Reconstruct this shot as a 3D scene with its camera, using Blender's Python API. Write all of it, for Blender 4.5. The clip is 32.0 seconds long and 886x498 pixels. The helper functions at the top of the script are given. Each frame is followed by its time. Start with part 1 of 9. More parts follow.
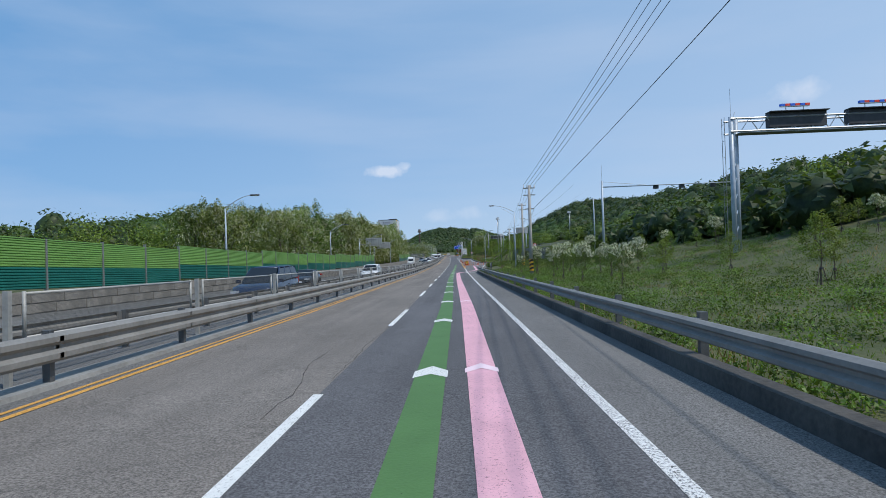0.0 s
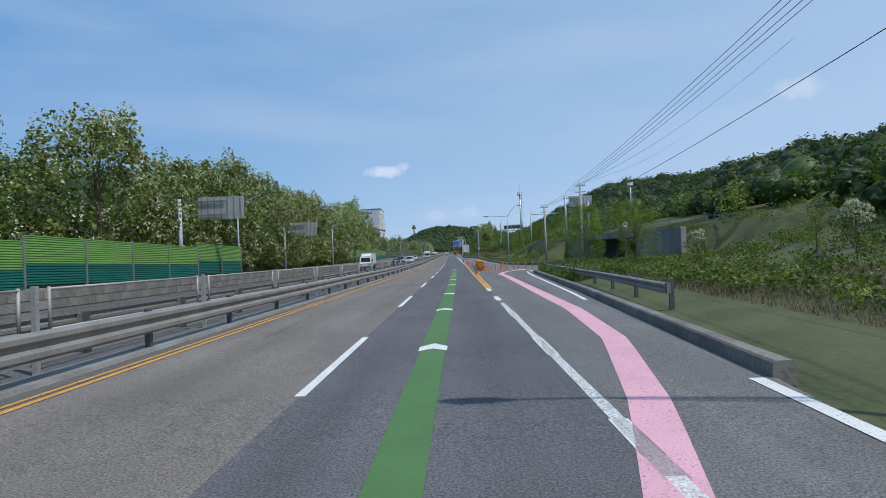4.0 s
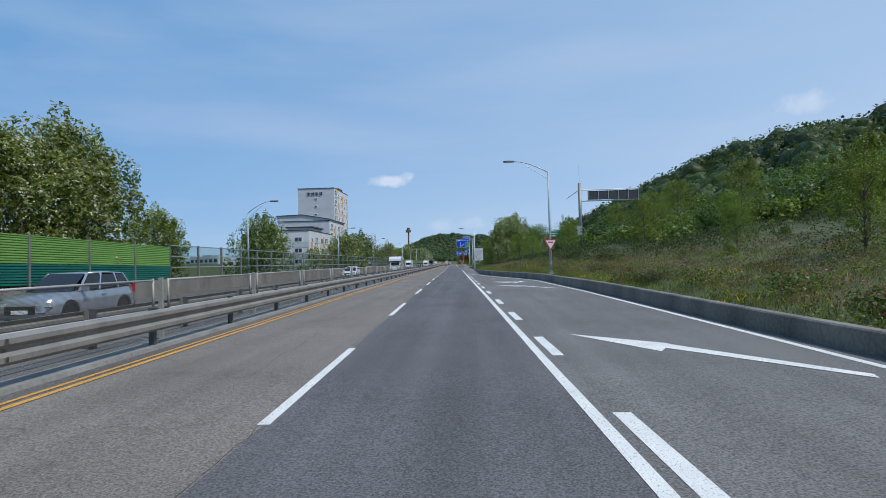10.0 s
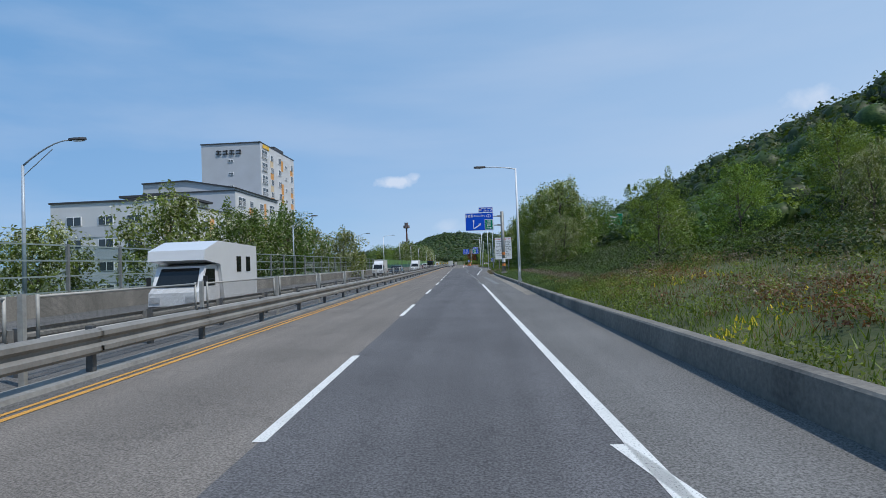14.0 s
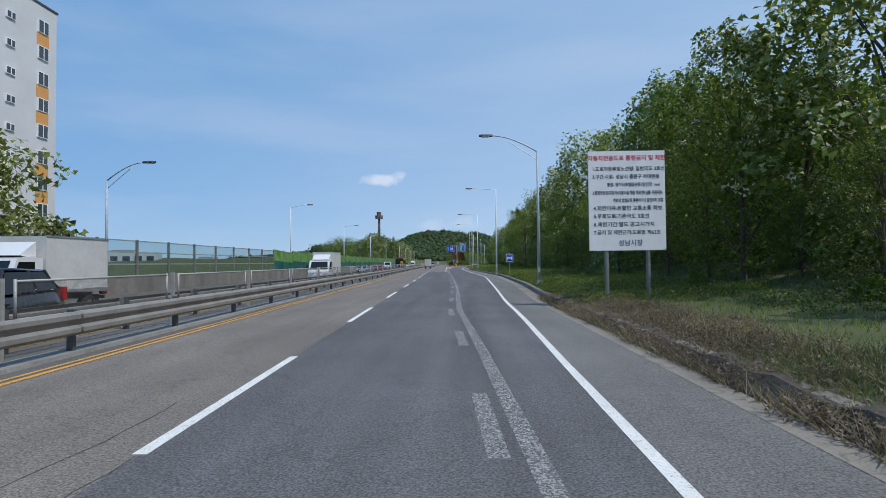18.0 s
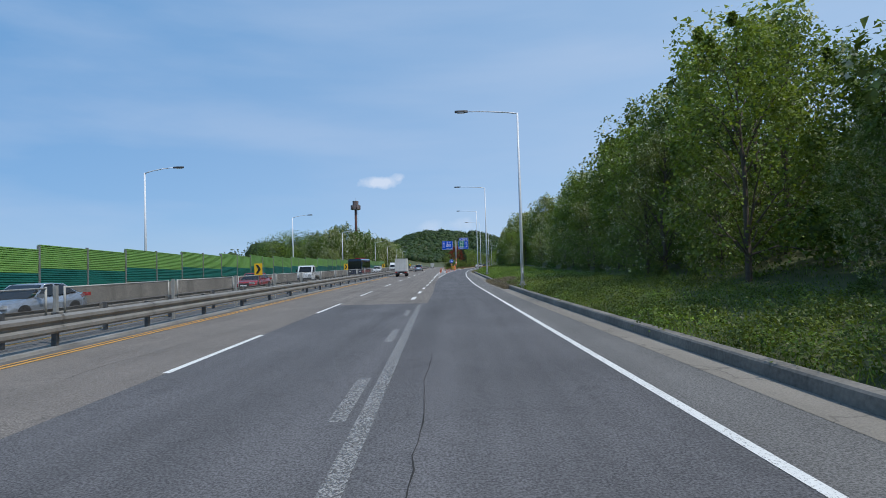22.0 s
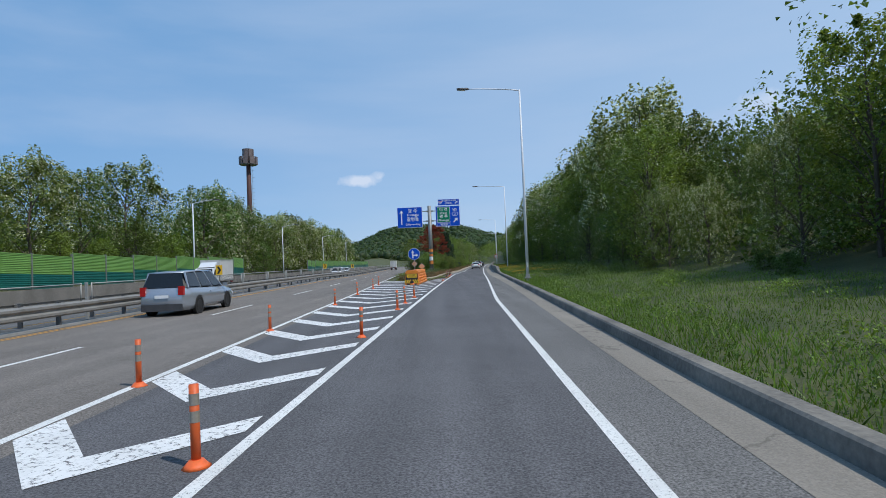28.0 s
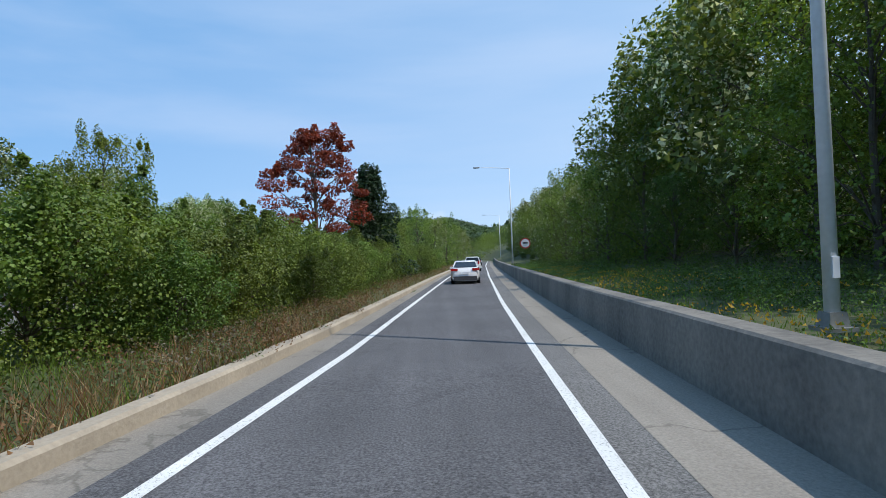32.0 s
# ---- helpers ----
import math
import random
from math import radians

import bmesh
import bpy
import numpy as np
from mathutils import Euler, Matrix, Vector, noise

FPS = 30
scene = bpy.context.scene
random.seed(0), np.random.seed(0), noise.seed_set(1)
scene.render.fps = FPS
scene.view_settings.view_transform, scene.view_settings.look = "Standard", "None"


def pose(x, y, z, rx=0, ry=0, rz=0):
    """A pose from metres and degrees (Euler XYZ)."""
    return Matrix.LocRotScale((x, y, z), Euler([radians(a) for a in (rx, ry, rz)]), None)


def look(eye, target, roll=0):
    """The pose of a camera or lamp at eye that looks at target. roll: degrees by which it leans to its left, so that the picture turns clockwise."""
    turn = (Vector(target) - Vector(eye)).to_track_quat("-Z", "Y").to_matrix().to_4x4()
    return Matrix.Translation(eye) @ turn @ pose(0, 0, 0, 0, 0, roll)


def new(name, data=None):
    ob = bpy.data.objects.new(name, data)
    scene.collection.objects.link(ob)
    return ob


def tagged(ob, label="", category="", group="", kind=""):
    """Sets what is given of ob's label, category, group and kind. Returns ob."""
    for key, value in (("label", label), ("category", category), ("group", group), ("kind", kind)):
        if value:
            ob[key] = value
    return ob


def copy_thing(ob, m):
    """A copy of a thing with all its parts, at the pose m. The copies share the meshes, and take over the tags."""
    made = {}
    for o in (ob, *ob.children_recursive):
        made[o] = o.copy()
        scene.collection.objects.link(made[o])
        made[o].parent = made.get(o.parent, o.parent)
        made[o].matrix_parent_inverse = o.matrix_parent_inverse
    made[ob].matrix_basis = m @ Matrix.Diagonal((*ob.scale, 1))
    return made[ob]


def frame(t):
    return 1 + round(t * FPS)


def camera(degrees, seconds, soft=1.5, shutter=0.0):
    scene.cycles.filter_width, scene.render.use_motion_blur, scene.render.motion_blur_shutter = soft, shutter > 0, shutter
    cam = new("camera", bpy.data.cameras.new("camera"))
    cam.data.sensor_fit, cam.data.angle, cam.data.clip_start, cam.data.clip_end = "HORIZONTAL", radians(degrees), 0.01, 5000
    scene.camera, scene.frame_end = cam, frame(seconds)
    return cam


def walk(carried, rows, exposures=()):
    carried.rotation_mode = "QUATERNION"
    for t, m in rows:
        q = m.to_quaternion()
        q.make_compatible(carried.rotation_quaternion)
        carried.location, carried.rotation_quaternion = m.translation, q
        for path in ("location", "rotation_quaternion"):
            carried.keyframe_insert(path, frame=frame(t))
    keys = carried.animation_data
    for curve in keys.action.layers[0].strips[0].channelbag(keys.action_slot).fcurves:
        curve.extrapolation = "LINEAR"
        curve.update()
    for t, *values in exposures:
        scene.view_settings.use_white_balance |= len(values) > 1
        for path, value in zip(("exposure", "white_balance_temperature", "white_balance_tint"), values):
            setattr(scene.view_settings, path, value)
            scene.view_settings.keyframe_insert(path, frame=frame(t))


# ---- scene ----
cam = camera(79.0, 32.0, soft=0.8, shutter=0.0)
# seconds, x, y, z, yaw, pitch, roll
ROWS = [
    (0.0, 0.00, 0.00, 3.21, 2.32, 0.43, 1.90),
    (0.5, -0.15, 9.89, 3.04, 2.30, 0.19, 1.94),
    (1.0, -0.31, 19.64, 2.89, 2.09, 0.14, 2.13),
    (1.5, -0.46, 29.39, 2.71, 2.08, 0.15, 2.32),
    (2.0, -0.67, 39.05, 2.55, 2.14, 0.22, 2.51),
    (2.5, -0.81, 48.56, 2.38, 2.11, 0.23, 2.62),
    (3.0, -0.95, 58.05, 2.24, 2.19, 0.31, 2.55),
    (3.5, -1.08, 67.53, 2.09, 2.17, 0.35, 2.40),
    (4.0, -1.23, 77.03, 2.00, 2.25, 0.42, 2.30),
    (4.5, -1.40, 86.55, 1.94, 2.37, 0.52, 2.22),
    (5.0, -1.58, 96.10, 1.89, 2.48, 0.60, 2.18),
    (5.5, -1.78, 105.66, 1.84, 2.55, 0.63, 2.28),
    (6.0, -2.01, 115.24, 1.76, 2.53, 0.59, 2.36),
    (6.5, -2.18, 124.91, 1.65, 2.47, 0.68, 2.21),
    (7.0, -2.30, 134.99, 1.59, 2.48, 0.82, 1.98),
    (7.5, -2.40, 145.23, 1.56, 2.38, 1.03, 1.95),
    (8.0, -2.48, 155.33, 1.59, 2.29, 1.35, 1.95),
    (8.5, -2.64, 164.95, 1.58, 2.32, 1.36, 1.99),
    (9.0, -2.89, 174.27, 1.56, 2.45, 1.51, 1.82),
    (9.5, -3.11, 183.47, 1.53, 2.57, 1.52, 1.58),
    (10.0, -3.25, 192.76, 1.58, 2.67, 1.49, 1.51),
    (10.5, -3.45, 201.92, 1.61, 2.68, 1.42, 1.61),
    (11.0, -3.64, 210.89, 1.65, 2.60, 1.42, 1.80),
    (11.5, -3.83, 219.87, 1.69, 2.57, 1.53, 1.98),
    (12.0, -3.99, 228.77, 1.70, 2.53, 1.57, 2.15),
    (12.5, -4.22, 237.42, 1.70, 2.67, 1.62, 2.18),
    (13.0, -4.50, 245.85, 1.70, 2.84, 1.63, 2.22),
    (13.5, -4.77, 254.35, 1.67, 3.21, 1.59, 2.25),
    (14.0, -5.03, 262.96, 1.71, 3.35, 1.55, 2.15),
    (14.5, -5.29, 271.77, 1.72, 3.32, 1.52, 2.01),
    (15.0, -5.52, 280.60, 1.72, 3.15, 1.49, 1.84),
    (15.5, -5.73, 289.43, 1.72, 2.91, 1.48, 1.55),
    (16.0, -5.89, 298.23, 1.70, 2.62, 1.49, 1.22),
    (16.5, -6.07, 306.95, 1.68, 2.47, 1.38, 1.09),
    (17.0, -6.18, 315.74, 1.68, 2.28, 1.39, 0.91),
    (17.5, -6.25, 324.71, 1.68, 2.00, 1.36, 0.73),
    (18.0, -6.27, 333.87, 1.68, 1.62, 1.46, 0.58),
    (18.5, -6.21, 343.21, 1.67, 0.77, 1.49, 0.43),
    (19.0, -6.12, 352.66, 1.66, 0.37, 1.42, 0.54),
    (19.5, -6.09, 362.12, 1.66, 0.07, 1.30, 0.90),
    (20.0, -6.05, 371.31, 1.68, 0.66, 1.27, 1.41),
    (20.5, -6.00, 380.32, 1.70, 0.87, 1.27, 1.64),
    (21.0, -6.00, 389.31, 1.76, 1.03, 1.66, 1.63),
    (21.5, -6.11, 398.35, 1.77, 1.24, 1.64, 1.55),
    (22.0, -6.34, 407.44, 1.75, 1.58, 1.61, 1.59),
    (22.5, -6.58, 416.64, 1.72, 1.81, 1.65, 1.37),
    (23.0, -6.76, 425.99, 1.68, 1.72, 1.66, 1.12),
    (23.5, -6.81, 435.39, 1.69, 1.66, 1.59, 0.96),
    (24.0, -6.93, 444.87, 1.68, 1.73, 1.51, 1.05),
    (24.5, -7.04, 454.42, 1.69, 1.73, 1.40, 1.16),
    (25.0, -7.06, 464.10, 1.69, 1.55, 1.36, 1.33),
    (25.5, -7.00, 473.91, 1.69, 1.27, 1.36, 1.48),
    (26.0, -6.88, 483.86, 1.69, 0.95, 1.37, 1.65),
    (26.5, -6.71, 493.95, 1.68, 0.69, 1.37, 1.89),
    (27.0, -6.47, 504.20, 1.69, 0.57, 1.34, 2.04),
    (27.5, -6.08, 514.65, 1.70, 0.23, 1.32, 2.32),
    (28.0, -5.70, 525.24, 1.71, -0.38, 1.30, 2.42),
    (28.5, -5.17, 535.75, 1.72, -0.93, 1.38, 2.48),
    (29.0, -4.56, 546.03, 1.72, -1.37, 1.31, 2.70),
    (29.5, -3.81, 556.04, 1.71, -1.62, 1.22, 2.84),
    (30.0, -3.07, 566.14, 1.69, -1.65, 1.08, 2.84),
    (30.5, -2.31, 576.41, 1.66, -1.48, 1.09, 2.81),
    (31.0, -1.58, 586.85, 1.61, -1.21, 1.20, 2.62),
    (31.5, -0.79, 597.31, 1.56, -1.07, 1.28, 2.15),
    (32.0, 0.06, 607.78, 1.48, -1.16, 0.87, 2.18),
]
walk(cam, [(t, pose(x, y, z, 90 + pitch, roll, yaw)) for t, x, y, z, yaw, pitch, roll in ROWS],
     [(0, 0.0, 6400, 10), (28.5, 0.0, 6400, 10), (30.0, 0.1, 6400, 10), (31.2, 0.32, 6400, 10), (32, 0.32, 6400, 10)])

# ---- world, sun, exposure ----
SUN_AZ, SUN_EL = radians(122), radians(57)   # clockwise from the road's way ahead
scene.view_settings.exposure = 0.0
world = bpy.data.worlds.new("world")
scene.world = world
world.use_nodes = True
wn, wl = world.node_tree.nodes, world.node_tree.links
wn.clear()
w_out, w_bg = wn.new("ShaderNodeOutputWorld"), wn.new("ShaderNodeBackground")
sky = wn.new("ShaderNodeTexSky")
sky.sky_type, sky.sun_disc = "NISHITA", False
sky.sun_elevation, sky.sun_rotation = SUN_EL, SUN_AZ
sky.altitude, sky.air_density, sky.dust_density, sky.ozone_density = 900, 1.0, 0.1, 3.0
w_bg.inputs["Strength"].default_value = 0.15
HAZE_BLUE, HAZE_PALE = (0.88, 2.25, 4.3, 1), (3.15, 4.2, 5.6, 1)
# a thin high haze evens the sky out: deeper blue on one side, paler towards the sun's side
co = wn.new("ShaderNodeTexCoord")
vd, vr, vc, vm = wn.new("ShaderNodeVectorMath"), wn.new("ShaderNodeMapRange"), wn.new("ShaderNodeMix"), wn.new("ShaderNodeMix")
vd.operation, vc.data_type, vm.data_type = "DOT_PRODUCT", "RGBA", "RGBA"
vd.inputs[1].default_value = (0.9, 0.1, -0.75)
vr.inputs["From Min"].default_value, vr.inputs["From Max"].default_value = -0.9, 0.75
vc.inputs["A"].default_value, vc.inputs["B"].default_value = HAZE_BLUE, HAZE_PALE
vm.inputs["Factor"].default_value = 0.86
wl.new(co.outputs["Generated"], vd.inputs[0])
wl.new(vd.outputs["Value"], vr.inputs["Value"])
wl.new(vr.outputs["Result"], vc.inputs["Factor"])
wl.new(sky.outputs["Color"], vm.inputs["A"])
wl.new(vc.outputs["Result"], vm.inputs["B"])
# faint streaks of cirrus
mp = wn.new("ShaderNodeMapping")
mp.inputs["Rotation"].default_value = (0.0, 0.42, 0.5)
mp.inputs["Scale"].default_value = (0.7, 2.4, 5.5)
cn = wn.new("ShaderNodeTexNoise")
cn.inputs["Scale"].default_value, cn.inputs["Detail"].default_value, cn.inputs["Roughness"].default_value = 1.7, 6, 0.5
cr = wn.new("ShaderNodeMapRange")
cr.inputs["From Min"].default_value, cr.inputs["From Max"].default_value = 0.42, 0.8
cr.inputs["To Max"].default_value = 0.5
cm = wn.new("ShaderNodeMix")
cm.data_type = "RGBA"
cm.inputs["B"].default_value = (3.3, 4.05, 5.3, 1)
wl.new(co.outputs["Generated"], mp.inputs["Vector"])
wl.new(mp.outputs["Vector"], cn.inputs["Vector"])
wl.new(cn.outputs["Fac"], cr.inputs["Value"])
wl.new(cr.outputs["Result"], cm.inputs["Factor"])
wl.new(vm.outputs["Result"], cm.inputs["A"])
last = cm.outputs["Result"]


def sky_cloud(last, way, size, wide, soft, most=0.85):
    """A small white cloud in the direction way."""
    way = Vector(way).normalized()
    right = way.cross(Vector((0, 0, 1))).normalized()
    up = right.cross(way)
    dots = []
    for axis, k in ((right, 1 / wide), (up, 1.0)):
        d = wn.new("ShaderNodeVectorMath")
        d.operation = "DOT_PRODUCT"
        d.inputs[1].default_value = axis * (k / size)
        sub = wn.new("ShaderNodeVectorMath")
        sub.operation = "SUBTRACT"
        sub.inputs[1].default_value = way
        wl.new(co.outputs["Generated"], sub.inputs[0])
        wl.new(sub.outputs["Vector"], d.inputs[0])
        sq = wn.new("ShaderNodeMath")
        sq.operation = "POWER"
        ab = wn.new("ShaderNodeMath")
        ab.operation = "ABSOLUTE"
        wl.new(d.outputs["Value"], ab.inputs[0])
        wl.new(ab.outputs["Value"], sq.inputs[0])
        sq.inputs[1].default_value = 2
        dots.append(sq)
    add = wn.new("ShaderNodeMath")
    wl.new(dots[0].outputs["Value"], add.inputs[0])
    wl.new(dots[1].outputs["Value"], add.inputs[1])
    nz = wn.new("ShaderNodeTexNoise")
    nz.inputs["Scale"].default_value, nz.inputs["Detail"].default_value = 28, 6
    wl.new(co.outputs["Generated"], nz.inputs["Vector"])
    mul = wn.new("ShaderNodeMath")
    mul.operation = "MULTIPLY_ADD"
    mul.inputs[1].default_value = 3.4
    wl.new(nz.outputs["Fac"], mul.inputs[0])
    wl.new(add.outputs["Value"], mul.inputs[2])
    mr = wn.new("ShaderNodeMapRange")
    mr.inputs["From Min"].default_value, mr.inputs["From Max"].default_value = 2.4, 2.4 - soft
    mr.inputs["To Max"].default_value = most
    wl.new(mul.outputs["Value"], mr.inputs["Value"])
    # only on the side of the sky that the cloud is on
    side = wn.new("ShaderNodeVectorMath")
    side.operation = "DOT_PRODUCT"
    side.inputs[1].default_value = way
    wl.new(co.outputs["Generated"], side.inputs[0])
    gt = wn.new("ShaderNodeMath")
    gt.operation = "GREATER_THAN"
    gt.inputs[1].default_value = 0.5
    wl.new(side.outputs["Value"], gt.inputs[0])
    m2 = wn.new("ShaderNodeMath")
    m2.operation = "MULTIPLY"
    wl.new(mr.outputs["Result"], m2.inputs[0])
    wl.new(gt.outputs["Value"], m2.inputs[1])
    mix = wn.new("ShaderNodeMix")
    mix.data_type = "RGBA"
    mix.inputs["B"].default_value = (4.4, 4.95, 5.9, 1)
    wl.new(m2.outputs["Value"], mix.inputs["Factor"])
    wl.new(last, mix.inputs["A"])
    return mix.outputs["Result"]


last = sky_cloud(last, (-0.143, 0.978, 0.1535), 0.0125, 4.2, 0.9)
last = sky_cloud(last, (-0.107, 0.981, 0.1625), 0.009, 1.8, 0.9, 0.6)
last = sky_cloud(last, (0.511, 0.829, 0.228), 0.024, 2.0, 1.5)
last = sky_cloud(last, (-0.02, 0.995, 0.070), 0.018, 4.0, 1.2, 0.4)
wl.new(last, w_bg.inputs["Color"])
wl.new(w_bg.outputs["Background"], w_out.inputs["Surface"])
sun = new("sun", bpy.data.lights.new("sun", "SUN"))
sun.data.energy, sun.data.angle, sun.data.color = 3.0, radians(0.55), (1.0, 0.95, 0.88)
to_sun = Vector((math.sin(SUN_AZ) * math.cos(SUN_EL), math.cos(SUN_AZ) * math.cos(SUN_EL), math.sin(SUN_EL)))
sun.matrix_world = look(to_sun * 50, (0, 0, 0))


# ---- plan ----
def table(y, rows):
    return float(np.interp(y, [r[0] for r in rows], [r[1] for r in rows]))


Z_ROWS = [(-400, 5.5), (-60, 2.5), (0, 1.5), (20, 1.17), (40, 0.83), (60, 0.53), (80, 0.28), (100, 0.13), (125, -0.05), (150, -0.12), (185, -0.14),
          (220, -0.02), (300, 0), (590, 0), (620, -0.2), (700, -0.3)]
D_ROWS = [(-400, 7.6), (0, -1.9), (20, -2.18), (52, -2.88), (123, -4.0), (166, -4.7), (186, -5.15), (258, -7.0), (308, -8.22), (362, -9.8), (396, -10.75),
          (441, -12.2), (455, -12.6), (522, -14.1), (540, -14.45), (700, -18.2), (1200, -32.0), (2500, -70.0)]
# the solid line on the right of the lane that is driven
R_ROWS = [(-400, 11.2), (4, 1.58), (47, 0.82), (122, -0.4), (163, -1.0), (181, -1.5), (254, -3.33), (303, -4.45), (316, -4.66), (334, -4.7), (342, -4.55), (351, -4.31), (357, -4.27), (366, -3.95), (395, -3.13), (432, -4.36),
          (450, -4.94), (460, -5.1), (480, -5.24), (509, -4.87), (530, -4.15), (548, -3.35), (571, -1.65), (594, -0.1), (604, 0.72), (611, 1.33), (627, 2.5), (650, 4.5), (700, 9.2), (800, 20)]
# the edge of the paving on the right: kerb, wall or rail
K_ROWS = [(-400, 12.8), (4, 3.2), (36, 2.5), (76, 1.6), (84, 2.6), (100, 3.6), (118, 4.4), (124, 4.75), (129, 5.6), (131, 6.6), (133, 9.0), (135.5, 14), (140, 18.5), (146, 17), (148.6, 7.2), (160, 4.75), (183, 4.0), (195, 3.3), (204, 3.05),
          (219, 2.95), (237, 2.5), (245, 1.2), (250, 0.15), (254, -0.6), (258, -1.15), (264, -1.7), (280, -1.8), (303, -1.98), (318, -2.3), (328, -2.5),
          (340, -2.48), (352, -2.42), (359, -2.32), (365, -2.0), (374, -1.58), (397, -1.2), (432, -2.7), (453, -3.3), (466, -3.2), (511, -3.5), (530, -2.55), (552, -1.15), (571, -0.02), (575.7, 0.27), (584.5, 0.82), (590.5, 1.25), (596, 1.62), (601, 1.98), (611, 2.85), (627, 4.15), (650, 6.2), (700, 11.0), (800, 22)]


def zr(y):
    return table(y, Z_ROWS)


def dx(y):
    return table(y, D_ROWS)


def rx(y):
    return table(y, R_ROWS)


def kx(y):
    return table(y, K_ROWS)


# ---- materials ----
def mat(name, base, rough=0.7, metal=0.0, var=0.25, scale=3.0, fine=40.0, bump=0.15, tint=None, random_id=0.0, island=0.0, streak=0.0, spec=0.5):
    """A procedural material: base colour varied at two scales, with a fine relief."""
    m = bpy.data.materials.new(name)
    m.use_nodes = True
    n, l = m.node_tree.nodes, m.node_tree.links
    b = n["Principled BSDF"]
    b.inputs["Roughness"].default_value, b.inputs["Metallic"].default_value = rough, metal
    b.inputs["Specular IOR Level"].default_value = spec
    tc = n.new("ShaderNodeTexCoord")
    src = tc.outputs["Object"]
    if streak:
        mp = n.new("ShaderNodeMapping")
        mp.inputs["Scale"].default_value = (1, 1, streak)
        l.new(src, mp.inputs["Vector"])
        src = mp.outputs["Vector"]
    big, small = n.new("ShaderNodeTexNoise"), n.new("ShaderNodeTexNoise")
    big.inputs["Scale"].default_value, big.inputs["Detail"].default_value = scale, 5
    small.inputs["Scale"].default_value, small.inputs["Detail"].default_value = fine, 3
    l.new(src, big.inputs["Vector"])
    l.new(tc.outputs["Object"], small.inputs["Vector"])
    add = n.new("ShaderNodeMath")
    add.operation = "MULTIPLY_ADD"
    l.new(small.outputs["Fac"], add.inputs[0])
    add.inputs[1].default_value = 0.5
    l.new(big.outputs["Fac"], add.inputs[2])
    fac = add.outputs["Value"]
    mr = n.new("ShaderNodeMapRange")
    mr.inputs["From Min"].default_value, mr.inputs["From Max"].default_value = 0.45, 1.05
    l.new(fac, mr.inputs["Value"])
    mix = n.new("ShaderNodeMix")
    mix.data_type = "RGBA"
    t = tint or base
    mix.inputs["A"].default_value = (*[c * (1 - var) for c in base], 1)
    mix.inputs["B"].default_value = (*[min(1, c * (1 + var)) for c in t], 1)
    l.new(mr.outputs["Result"], mix.inputs["Factor"])
    out = mix.outputs["Result"]
    for amount, node, sock in ((random_id, "ShaderNodeObjectInfo", "Random"), (island, "ShaderNodeNewGeometry", "Random Per Island")):
        if amount:
            inf = n.new(node)
            hv = n.new("ShaderNodeHueSaturation")
            r2 = n.new("ShaderNodeMapRange")
            r2.inputs["To Min"].default_value, r2.inputs["To Max"].default_value = 1 - amount, 1 + amount
            l.new(inf.outputs[sock], r2.inputs["Value"])
            l.new(r2.outputs["Result"], hv.inputs["Value"])
            l.new(out, hv.inputs["Color"])
            out = hv.outputs["Color"]
    l.new(out, b.inputs["Base Color"])
    if bump:
        bp = n.new("ShaderNodeBump")
        bp.inputs["Strength"].default_value, bp.inputs["Distance"].default_value = bump, 0.02
        l.new(small.outputs["Fac"], bp.inputs["Height"])
        l.new(bp.outputs["Normal"], b.inputs["Normal"])
    return m


